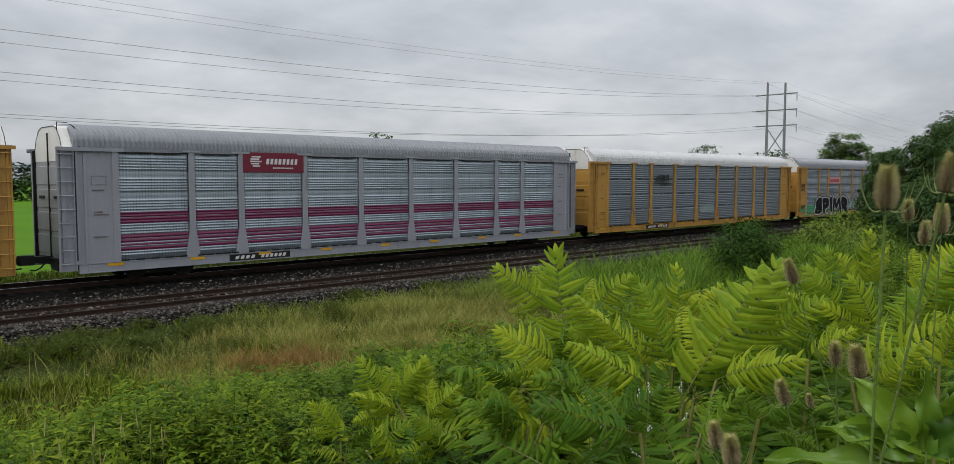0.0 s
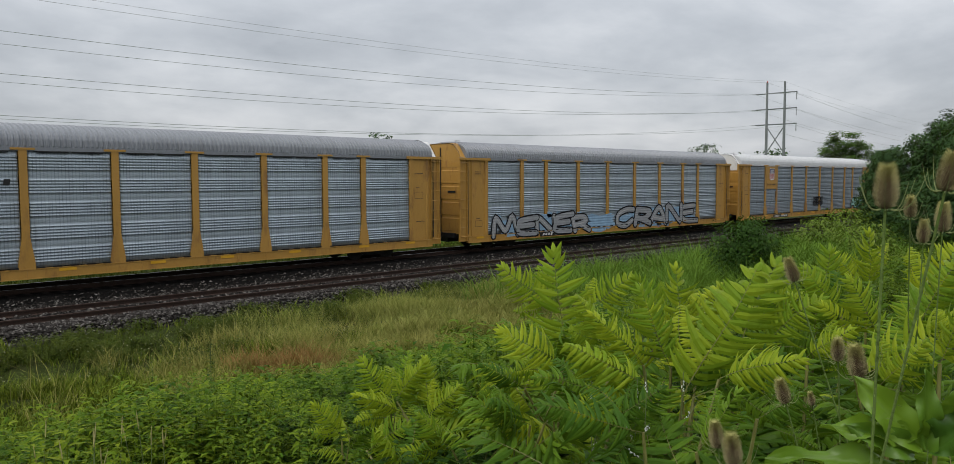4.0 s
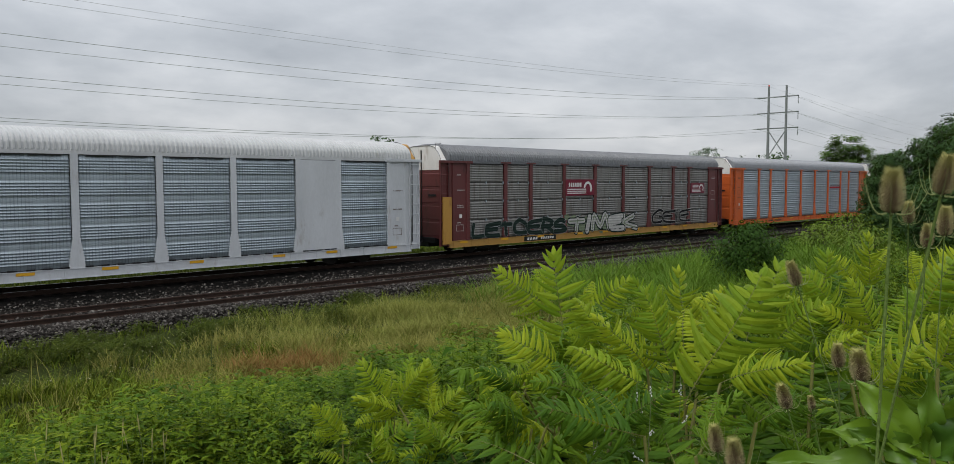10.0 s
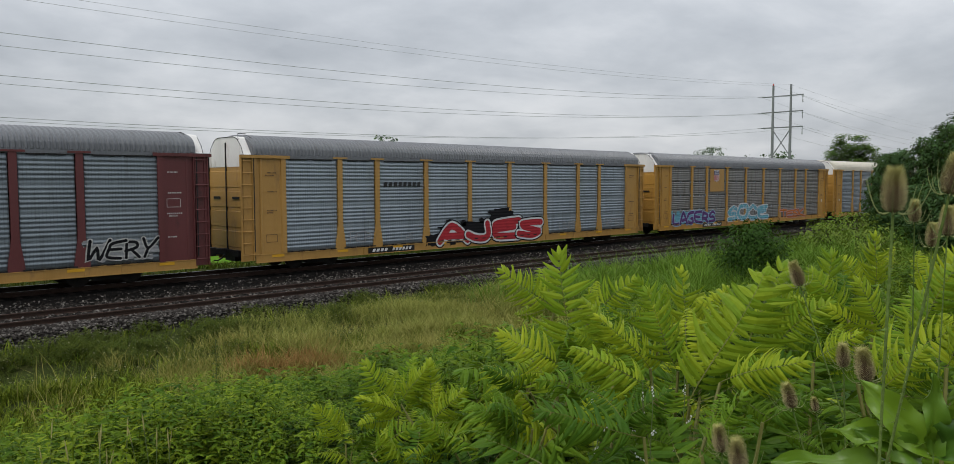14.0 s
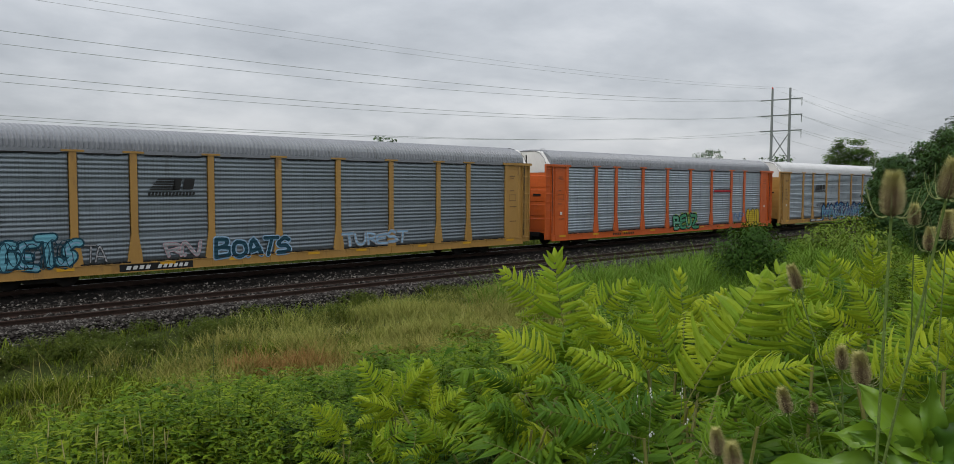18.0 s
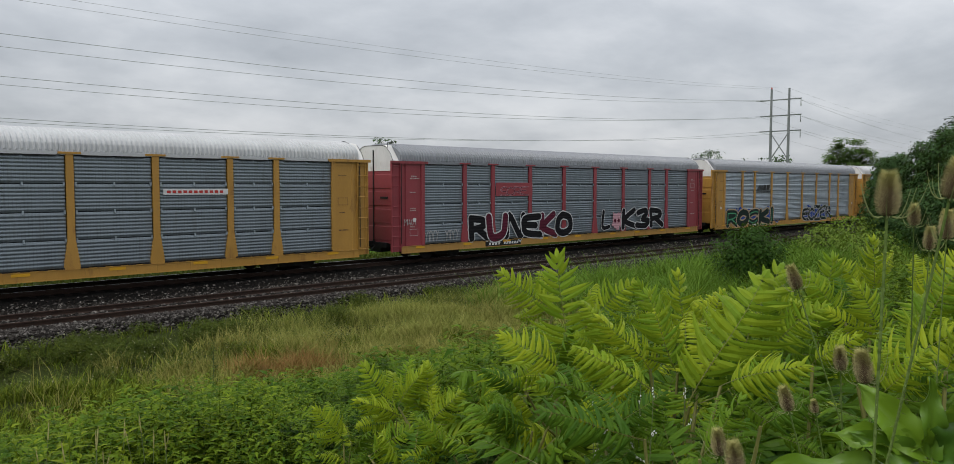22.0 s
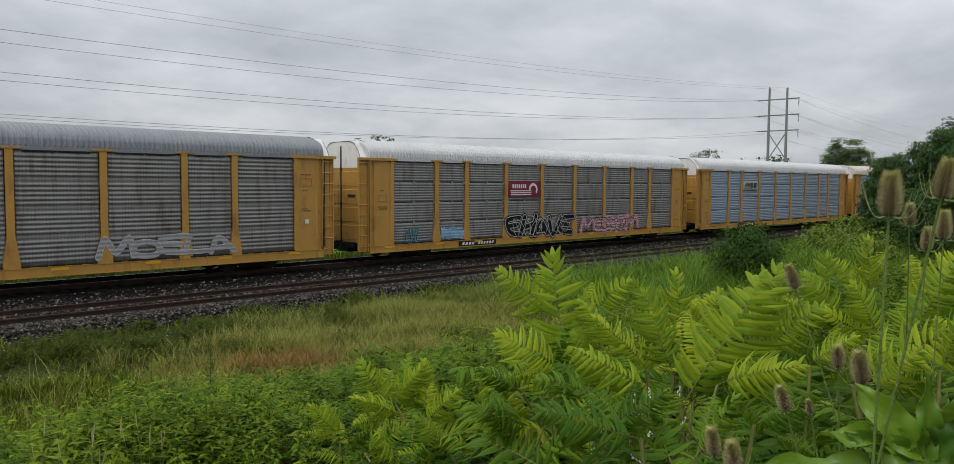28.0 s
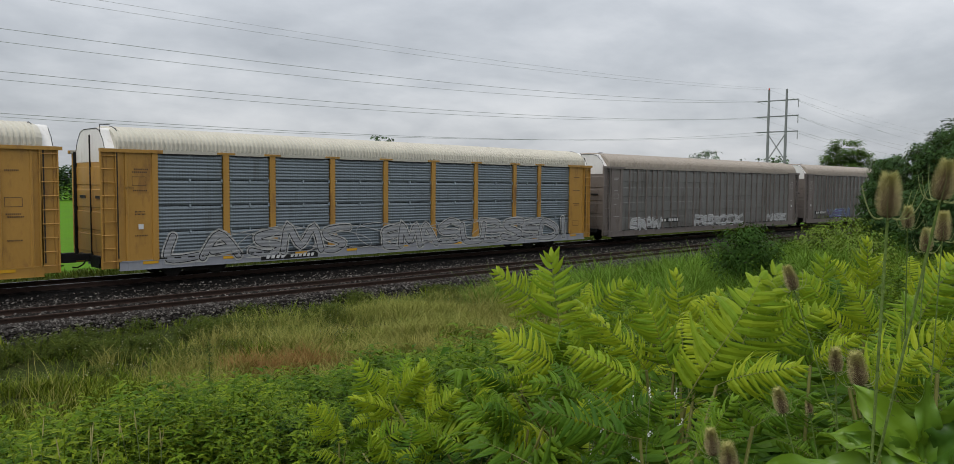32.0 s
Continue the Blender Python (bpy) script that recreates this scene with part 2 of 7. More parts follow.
# ---------------------------------------------------------------- mesh helpers
class Solid:
    """A growing list of corners and faces."""

    def __init__(self):
        self.v, self.f = [], []

    def add(self, verts, faces):
        k = len(self.v)
        self.v += [tuple(p) for p in verts]
        self.f += [tuple(i + k for i in f) for f in faces]
        return self

    def box(self, x0, x1, y0, y1, z0, z1, m=None):
        p = [Vector((x, y, z)) for x in (x0, x1) for y in (y0, y1) for z in (z0, z1)]
        if m:
            p = [m @ q for q in p]
        return self.add(p, [(0, 1, 3, 2), (4, 6, 7, 5), (0, 4, 5, 1), (2, 3, 7, 6), (0, 2, 6, 4), (1, 5, 7, 3)])

    def prism(self, outline, y0, y1):
        """An outline of (x, z) pushed from y0 to y1."""
        n = len(outline)
        p = [(x, y0, z) for x, z in outline] + [(x, y1, z) for x, z in outline]
        f = [tuple(range(n)), tuple(range(2 * n - 1, n - 1, -1))]
        f += [(i, i + n, (i + 1) % n + n, (i + 1) % n) for i in range(n)]
        return self.add(p, f)

    def bar(self, a, b, r, n=6, r2=None):
        a, b = Vector(a), Vector(b)
        q = (b - a).to_track_quat("Z", "Y")
        r2 = r if r2 is None else r2
        p = [a + q @ Vector((math.cos(t) * r, math.sin(t) * r, 0)) for t in np.linspace(0, 2 * math.pi, n, False)]
        p += [b + q @ Vector((math.cos(t) * r2, math.sin(t) * r2, 0)) for t in np.linspace(0, 2 * math.pi, n, False)]
        f = [(i, (i + 1) % n, (i + 1) % n + n, i + n) for i in range(n)]
        return self.add(p, f + [tuple(range(n - 1, -1, -1)), tuple(range(n, 2 * n))])

    def tube(self, pts, r, n=6, r2=None):
        """One connected tube along points, tapering from r to r2."""
        pts = [Vector(p) for p in pts]
        r2 = r if r2 is None else r2
        p = []
        for k, a in enumerate(pts):
            q = (pts[min(k + 1, len(pts) - 1)] - pts[max(k - 1, 0)]).to_track_quat("Z", "Y")
            rr = r + (r2 - r) * k / (len(pts) - 1)
            p += [a + q @ Vector((math.cos(t) * rr, math.sin(t) * rr, 0)) for t in np.linspace(0, 2 * math.pi, n, False)]
        f = [(k * n + i, k * n + (i + 1) % n, (k + 1) * n + (i + 1) % n, (k + 1) * n + i) for k in range(len(pts) - 1) for i in range(n)]
        return self.add(p, f + [tuple(range(n - 1, -1, -1)), tuple(range((len(pts) - 1) * n, len(pts) * n))])

    def upright(self, outline, z0, z1):
        """An outline of (x, y) pushed from z0 to z1."""
        n = len(outline)
        f = [(i, (i + 1) % n, (i + 1) % n + n, i + n) for i in range(n)] + [tuple(range(n - 1, -1, -1)), tuple(range(n, 2 * n))]
        return self.add([(x, y, z) for z in (z0, z1) for x, y in outline], f)

    def lathe(self, prof, n=12, m=None):
        """Rings of (radius, z) about z."""
        p = [Vector((r * math.cos(t), r * math.sin(t), z)) for r, z in prof for t in np.linspace(0, 2 * math.pi, n, False)]
        if m:
            p = [m @ q for q in p]
        f = [(k * n + i, k * n + (i + 1) % n, (k + 1) * n + (i + 1) % n, (k + 1) * n + i) for k in range(len(prof) - 1) for i in range(n)]
        f += [tuple(range(n - 1, -1, -1)), tuple(range((len(prof) - 1) * n, len(prof) * n))]
        return self.add(p, f)

    def mesh(self, name, mat=None, smooth=False):
        me = bpy.data.meshes.new(name)
        me.from_pydata(self.v, [], self.f)
        me.materials.append(mat)
        if smooth:
            me.polygons.foreach_set("use_smooth", [True] * len(self.f))
        me.update()
        return me


MESHES = {}


def shared(key, build, name, smooth=False):
    if key not in MESHES:
        MESHES[key] = build().mesh(name, None, smooth)
    return MESHES[key]


def part(name, me, mat, parent, label="", at=None):
    """One mesh object under a thing or under a part; the material sits on the object, so that meshes can be shared."""
    ob = new(name, me)
    if mat:
        ob.material_slots[0].link = "OBJECT"
        ob.material_slots[0].material = mat
    if parent:
        ob.parent = parent
    if at:
        ob.matrix_basis = at
    if label:
        ob["label"] = label
    return ob


def raw_mesh(name, verts, faces, mat, smooth=False):
    """A mesh from arrays: corners (n, 3), faces (m, k)."""
    verts, faces = np.asarray(verts, np.float32), np.asarray(faces, np.int32)
    me = bpy.data.meshes.new(name)
    me.vertices.add(len(verts))
    me.vertices.foreach_set("co", verts.ravel())
    k = faces.shape[1]
    me.loops.add(faces.size)
    me.loops.foreach_set("vertex_index", faces.ravel())
    me.polygons.add(len(faces))
    me.polygons.foreach_set("loop_start", np.arange(0, faces.size, k, dtype=np.int32))
    me.polygons.foreach_set("use_smooth", np.full(len(faces), smooth))
    me.materials.append(mat)
    me.update(calc_edges=True)
    return me


# ---------------------------------------------------------------- ground, ballast, tracks
def smoothstep(a, b, v):
    t = np.clip((v - a) / (b - a), 0, 1)
    return t * t * (3 - 2 * t)


def ground_z(x, y):
    """The bank on which the camera stands, the ditch, the track bed and the flat field."""
    x, y = np.asarray(x, float), np.asarray(y, float)
    z = 1.95 - 2.75 * smoothstep(1.5, 14.5, y)
    z = z + 0.25 * smoothstep(10, 40, x) * (1 - smoothstep(12, 22, y))
    lump = 0.10 * np.sin(x * 0.9 + 1.3 * np.sin(y * 0.7)) * np.sin(y * 1.1 + 0.4) + 0.05 * np.sin(x * 2.3 + y * 1.7)
    z = z + lump * smoothstep(1.5, 4, y) * (1 - smoothstep(18, 21, y))
    bed = -0.28 + 0.0 * y
    z = np.where(y > 18.8, z + (bed - 0.22 - z) * smoothstep(18.8, 21.4, y), z)
    z = np.where(y > 34.3, -0.42 - 0.53 * smoothstep(36, 70, y), z)
    return z


GRASS_GROUND = material("grassy_soil", (0.034, 0.044, 0.012), 0.95, 0.0, 0.45, 0.6, 8, 0.6, 25, (0.05, 0.045, 0.02), 0.5, 0.5, spec=0.03)
FIELD = material("mown_field_grass", (0.085, 0.20, 0.012), 0.9, 0.0, 0.25, 0.05, 1.5, 0.3, 4, (0.12, 0.2, 0.02), 0.02, 0.5, spec=0.03)


def axis(*spans):
    out = []
    for a, b, n in spans:
        out += list(np.linspace(a, b, n, False))
    return np.array(out + [spans[-1][1]])


gx = axis((-4000, -100, 14), (-100, -10, 20), (-10, 60, 150), (60, 140, 60), (140, 4000, 20))
gy = axis((-4000, -50, 12), (-50, -2, 20), (-2, 24, 80), (24, 40, 20), (40, 4000, 40))
X, Y = np.meshgrid(gx, gy)
verts = np.stack([X, Y, ground_z(X, Y)], -1).reshape(-1, 3)
w = len(gx)
cells = [(j * w + i, j * w + i + 1, (j + 1) * w + i + 1, (j + 1) * w + i) for j in range(len(gy) - 1) for i in range(w - 1)]
me = raw_mesh("ground", verts, cells, GRASS_GROUND, True)
me.materials.append(FIELD)
mid = np.array([gy[j] > 35 for j in range(len(gy) - 1) for i in range(w - 1)], dtype=np.int32)
me.polygons.foreach_set("material_index", mid)
tagged(new("ground", me), "uneven grassy bank, ditch and bright green field beyond the tracks", "ground", kind="structure")

# the bed: one raised ballast body under both tracks
bed_profile = [(20.9, -0.95), (21.85, -0.24), (22.5, -0.17), (24.3, -0.17), (25.7, -0.33), (26.6, -0.33), (27.4, -0.30), (28.4, -0.17), (31.0, -0.17), (32.0, -0.20), (33.6, -0.75)]
xs = axis((-900, -20, 20), (-20, 120, 420), (120, 1000, 20))
bv = [(x, y + 0.12 * math.sin(x * 1.7 + y) * (i in (0, 10)), z + (0.012 * math.sin(x * 3.1 + 7 * y) + 0.008 * math.sin(x * 7.7 + 3 * y)) * (i not in (0, 10)))
      for x in xs for i, (y, z) in enumerate(bed_profile)]
k = len(bed_profile)
bf = [(j * k + i, (j + 1) * k + i, (j + 1) * k + i + 1, j * k + i + 1) for j in range(len(xs) - 1) for i in range(k - 1)]
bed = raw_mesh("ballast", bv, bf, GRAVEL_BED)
# the far strip takes the bed colour that holds oil and painted train shade
bed.materials.append(OILY_SHADED_BED)
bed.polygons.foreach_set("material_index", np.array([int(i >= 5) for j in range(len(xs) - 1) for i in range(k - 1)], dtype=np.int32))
ballast = tagged(new("ballast", bed), "dark stained crushed-stone ballast bed under the two tracks, with train shade painted in", "ballast", kind="structure")


def stones(seed, count, x0, x1, spans):
    """Loose angular stones over the bed, one joined body."""
    r = np.random.default_rng(seed)
    base = np.array([(1, 0, 0), (-1, 0, 0), (0, 1, 0), (0, -1, 0), (0, 0, 1), (0, 0, -1)], float)
    tri = np.array([(0, 2, 4), (2, 1, 4), (1, 3, 4), (3, 0, 4), (2, 0, 5), (1, 2, 5), (3, 1, 5), (0, 3, 5)])
    ys = np.concatenate([r.uniform(a, b, int(count * f)) for a, b, f in spans])
    n = len(ys)
    px = x0 + (x1 - x0) * r.uniform(0, 1, n) ** 1.4
    pz = np.interp(ys, [p[0] for p in bed_profile], [p[1] for p in bed_profile]) + 0.022
    size = r.uniform(0.025, 0.065, (n, 1, 3)) * np.array([1.1, 1.1, 0.75])
    ang = r.uniform(0, 6.28, n)
    jit = r.uniform(0.6, 1.25, (n, 6, 1))
    v = base[None] * size * jit
    c, s = np.cos(ang)[:, None], np.sin(ang)[:, None]
    v = np.stack([v[..., 0] * c - v[..., 1] * s, v[..., 0] * s + v[..., 1] * c, v[..., 2]], -1)
    v += np.stack([px, ys, pz], -1)[:, None]
    f = (tri[None] + (np.arange(n) * 6)[:, None, None]).reshape(-1, 3)
    return v.reshape(-1, 3), f


sv, sf = stones(4, 52000, 2, 80, [(21.3, 22.55, 0.34)])
tagged(new("shoulder_ballast", raw_mesh("shoulder_ballast", sv, sf, GRAVEL_PALE)), "pale grey crushed stones on the near shoulder of the bed", "gravel", kind="stuff")
sv, sf = stones(3, 52000, 2, 80, [(22.5, 24.3, 0.14), (24.3, 26.9, 0.34), (26.9, 28.0, 0.05)])
tagged(new("loose_ballast", raw_mesh("loose_ballast", sv, sf, GRAVEL)), "loose grey and pale crushed stones between the tracks", "gravel", kind="stuff")

RAIL_OUT = [(-0.07, -0.17), (0.07, -0.17), (0.07, -0.155), (0.012, -0.13), (0.012, -0.045), (0.036, -0.035), (0.036, -0.004), (0.028, 0), (-0.028, 0),
            (-0.036, -0.004), (-0.036, -0.035), (-0.012, -0.045), (-0.012, -0.13), (-0.07, -0.155)]


def rail(y, mats, x0=-900, x1=1000):
    n = len(RAIL_OUT)
    s = Solid()
    s.add([(x, y + a, b) for x in (x0, x1) for a, b in RAIL_OUT], [(i, (i + 1) % n, (i + 1) % n + n, i + n) for i in range(n)])
    s.f += [tuple(range(n)), tuple(range(2 * n - 1, n - 1, -1))]
    me = s.mesh("rail", mats[0])
    me.materials.append(mats[1])
    me.polygons[7].material_index = 1
    return me


def track(y, label, top):
    t = tagged(new("railway_track"), label, "railway track", "tracks", "structure")
    t.location = (0, y, 0)
    for s in (-0.755, 0.755):
        part("rail", rail(s, (RUST_RAIL, top)), None, t)
    tie = Solid().box(-0.115, 0.115, -1.3, 1.3, -0.36, -0.155).mesh("tie", TIE)
    plate = Solid().box(-0.09, 0.09, -0.17, 0.17, -0.158, -0.14).mesh("tie_plate", RUST_RAIL)
    for i in range(150):
        x = 3 + i * 0.53
        d = part("tie", tie, None, t, at=pose(x + random.uniform(-0.02, 0.02), random.uniform(-0.04, 0.04), random.uniform(-0.02, 0.005), 0, 0, random.uniform(-1, 1)))
    pl = Solid()
    for i in range(150):
        for s in (-0.755, 0.755):
            pl.box(3 + i * 0.53 - 0.09, 3 + i * 0.53 + 0.09, s - 0.17, s + 0.17, -0.168, -0.15)
    part("tie_plates", pl.mesh("tie_plates", RUST_RAIL), None, t)["kind"] = "stuff"
    return t


track(TRACK_NEAR, "unused-looking track with rust-brown rails on weathered ties", RUST_RAIL)
track(TRACK_FAR, "main track with worn bright rail heads on oily ballast darkened for the train's shade", RAIL_SHINE)


# ---------------------------------------------------------------- autorack cars
HALF = 13.64
Z_SILL0, Z_SILL1, Z_EAVE = 0.40, 0.74, 4.64
BAYS = [2.61, 1.74, 2.61, 2.61, 2.61, 2.61, 2.61, 1.74, 2.61]
POST = 0.24
X_BAY0 = -(sum(BAYS) + 8 * POST) / 2
BAY_X = []
x = X_BAY0
for b in BAYS:
    BAY_X.append((x, x + b))
    x += b + POST


def rib_profile(z0, z1, rows, ribs, share, depth=0.042, steps=6):
    """Rounded pressed ribs: a number of ribs and one flat, slightly raised band in every row; pairs of (z, offset outwards)."""
    out, h = [(z0, 0.0)], (z1 - z0) / rows
    for k in range(rows):
        a = z0 + k * h + h * (1 - share) / 2
        p = h * share / ribs
        for i in range(ribs):
            out += [(a + p * (i + q / steps), depth * (0.5 - 0.5 * math.cos(2 * math.pi * q / steps)) ** 0.8) for q in range(steps)]
        out.append((a + ribs * p, 0.0))
        if k < rows - 1:
            e, g = a + ribs * p, h * (1 - share)
            out += [(e + 0.25 * g, 0.010), (e + 0.5 * g, 0.016), (e + 0.75 * g, 0.010)]
    return out + [(z1, 0.0)]


def sheet_panel(w, z0, z1, rows, ribs=5, share=0.8, depth=0.042):
    s = Solid()
    prof = rib_profile(z0, z1, rows, ribs, share, depth)
    p = []
    e = 0.022
    cols = ((e, 0.035, 0), (e, 0, 0.1), (e + 0.03, 0, 1), (w - e - 0.03, 0, 1), (w - e, 0, 0.1), (w - e, 0.035, 0))
    prof = [(z0, -0.04)] + prof + [(z1, -0.04)]
    for x, back, k in cols:
        p += [(x, back - (d * k if d > 0 else d), z) for z, d in prof]
    n = len(prof)
    s.add(p, [(c * n + i, (c + 1) * n + i, (c + 1) * n + i + 1, c * n + i + 1) for c in range(5) for i in range(n - 1)])
    return s


def thin_panel(w, z0, z1):
    prof = [(z0, 0.03), (z0, 0.0)]
    for k in range(4):
        z = z0 + (z1 - z0) * (k + 0.5) / 4
        prof += [(z - 0.3, 0.0), (z - 0.28, -0.018), (z + 0.28, -0.018), (z + 0.3, 0.0)]
    prof += [(z1, 0.0), (z1, 0.03)]
    n = len(prof)
    return Solid().add([(x, y, z) for x in (-POST / 2, w + POST / 2) for z, y in prof], [(i, i + 1, n + i + 1, n + i) for i in range(n - 1)] + [tuple(range(n)), tuple(range(2 * n - 1, n - 1, -1))])


def arch(t):
    """Roof section: eave at t = 0, crown at t = 1; (y inwards from the side, z)."""
    a = t * math.pi / 2
    return 1.58 * (1 - math.cos(a) ** 0.85 if a < math.pi / 2 else 1), Z_EAVE + 0.06 + 0.78 * math.sin(a) ** 0.75


def roof_mesh():
    s = Solid()
    prof = [(-1.585 + d, z) for d, z in (arch(i / 8) for i in range(9))]
    prof = [(-1.60, Z_EAVE - 0.02)] + prof
    prof += [(-y, z) for y, z in reversed(prof[:-1])]
    n = len(prof)
    pitch = 0.17
    xs = []
    m = int(26.3 / pitch)
    for i in range(m):
        x = -13.15 + i * pitch
        xs += [(x, 0), (x + 0.05, 0), (x + 0.085, 1), (x + 0.135, 1)]
    xs.append((13.15, 0))
    p = []
    for x, up in xs:
        for i, (y, z) in enumerate(prof):
            k = 0.05 * up * (0 < i < n - 1)
            L = math.hypot(y, z - 3.6)
            p.append((x, y + y / L * k, z + (z - 3.6) / L * k))
    f = [(j * n + i, (j + 1) * n + i, (j + 1) * n + i + 1, j * n + i + 1) for j in range(len(xs) - 1) for i in range(n - 1)]
    s.add(p, f)
    for x in (-13.15, 13.15):
        s.add([(x, y, z) for y, z in prof], [tuple(range(n))])
    return s


def post_mesh():
    w = POST / 2
    o = [(-0.26, Z_SILL1), (0.26, Z_SILL1), (0.24, 1.0), (w, 1.75), (w, Z_EAVE - 0.05), (-w, Z_EAVE - 0.05), (-w, 1.75), (-0.24, 1.0)]
    return Solid().prism([(a, z) for a, z in o], -0.055, 0.04)


def cap_mesh():
    return Solid().box(-0.36, 0.36, -0.075, 0.02, Z_EAVE - 0.05, Z_EAVE + 0.02)


def ladder_mesh():
    """The corner channel behind the rungs."""
    return Solid().upright([(0, -0.05), (0.05, -0.05), (0.05, 0.03), (0.50, 0.03), (0.50, -0.05), (0.55, -0.05), (0.55, 0.05), (0, 0.05)], 0.5, Z_EAVE)


def end_panel_mesh():
    """A pressed end sheet: edge post, groove, raised field, closing post."""
    return Solid().upright([(0, -0.05), (0.10, -0.05), (0.10, 0.03), (0.27, 0.03), (0.29, -0.02), (0.36, -0.02), (0.38, 0.005), (1.20, 0.005), (1.22, -0.055), (1.42, -0.055),
                            (1.42, 0.06), (0, 0.06)], 0.72, 4.6)


def top_rail_mesh():
    return Solid().box(-13.65, 13.65, -0.02, 0.06, Z_EAVE - 0.08, Z_EAVE + 0.04)


def corner_cap_mesh():
    """The plate over ladder and end panel, with a small turned-down lip."""
    s = Solid().box(-13.72, -11.55, -0.085, 0.02, Z_EAVE - 0.055, Z_EAVE + 0.03)
    return s.box(-13.72, -11.55, -0.085, -0.07, Z_EAVE - 0.09, Z_EAVE - 0.055)


def sill_mesh():
    s = Solid()
    s.box(-13.1, 13.1, -0.03, 0.0, Z_SILL0, Z_SILL1)
    s.box(-13.1, 13.1, -0.05, 0.14, Z_SILL1 - 0.03, Z_SILL1)
    s.box(-13.1, 13.1, -0.05, 0.14, Z_SILL0, Z_SILL0 + 0.03)
    for i in range(22):
        a = -12.8 + i * 1.22
        s.box(a - 0.02, a + 0.02, -0.045, 0.0, Z_SILL0 + 0.03, Z_SILL1 - 0.03)
    return s


def slot_mesh():
    """Dark drain slots along the top of the sill."""
    s = Solid()
    for a, b in BAY_X:
        for k in range(5):
            c = a + (b - a) * (k + 0.5) / 5
            s.box(c - 0.13, c + 0.13, -0.058, 0.0, Z_SILL1 + 0.004, Z_SILL1 + 0.05)
    return s


def vent_mesh():
    """Dark vent gaps under the eave, between the post caps."""
    s = Solid()
    for a, b in BAY_X:
        m = (a + b) / 2
        for p, q in ((a + 0.28, m - 0.05), (m + 0.05, b - 0.28)):
            s.box(p, q, -0.034, 0.0, Z_EAVE - 0.125, Z_EAVE - 0.085)
    return s


def hinge_mesh(w, z0, z1, rows):
    """Small bright hinge plates where two stacked panels meet."""
    s = Solid()
    h = (z1 - z0) / rows
    for k in range(1, rows):
        for x in (0.03, w / 2 - 0.03, w - 0.09):
            s.box(x, x + 0.06, -0.045, 0.0, z0 + k * h - 0.06, z0 + k * h + 0.06)
    return s


def deck_mesh():
    s = Solid().box(-13.4, 13.4, -1.45, 1.45, 0.80, 0.93)
    s.box(-13.4, 13.4, -0.4, 0.4, 0.42, 0.80)
    for i in range(15):
        a = -11.9 + i * 1.7
        s.box(a - 0.06, a + 0.06, -1.42, 1.42, 0.58, 0.80)
    for a in (-5.0, 4.2):
        s.box(a, a + 1.1, -0.95, -0.5, 0.40, 0.78)
    return s


def door_mesh():
    """Half of an end door: one leaf with four pressed panels and a rolled outer edge."""
    o = [(0.0, 0.86), (0.0, 4.22), (-0.05, 4.22)]
    for k in (3, 2, 1, 0):
        z = 1.0 + k * 0.80
        o += [(-0.05, z + 0.66), (-0.066, z + 0.64), (-0.066, z + 0.02), (-0.05, z)]
    return Solid().prism(o + [(-0.05, 0.86)], -1.50, -0.02)


def gable_mesh():
    """The white end top: arched like the roof, with a cut near corner."""
    prof = [(-1.5, 4.22), (-1.5, 4.66), (-0.98, 5.34), (-0.90, 5.40), (-0.6, 5.43)]
    o = prof + [(-y, z) for y, z in reversed(prof)]
    n = len(o)
    s = Solid().add([(x, y, z) for x in (-0.06, 0.42) for y, z in o], [(i, (i + 1) % n, (i + 1) % n + n, i + n) for i in range(n)] + [tuple(range(n)), tuple(range(2 * n - 1, n - 1, -1))])
    return s


def gable_edge_mesh():
    """The dark rim between end top and roof, and a grab iron."""
    s = Solid()
    prof = [(-1.56, 4.68), (-1.38, 5.05), (-1.04, 5.37), (-0.7, 5.46)]
    prof += [(-y, z) for y, z in reversed(prof)]
    s.tube([(0.44, a, b) for a, b in prof], 0.05, 5)
    s.tube([(-0.07, a + (0.06 if a < 0 else -0.06), b - 0.05) for a, b in prof], 0.012, 4)
    s.bar((-0.08, -1.1, 5.25), (-0.08, -1.1, 5.52), 0.014, 5)
    s.bar((-0.08, -1.1, 5.52), (0.25, -1.1, 5.52), 0.014, 5)
    return s


def wheel_mesh(r=0.42):
    s = Solid()
    s.lathe([(0.06, -0.09), (r - 0.06, -0.07), (r - 0.04, -0.065), (r, -0.06), (r + 0.025, 0.05), (r + 0.025, 0.075), (r - 0.05, 0.075), (0.09, 0.06), (0.06, 0.09)], 20, Matrix.Rotation(radians(90), 4, "X"))
    return s


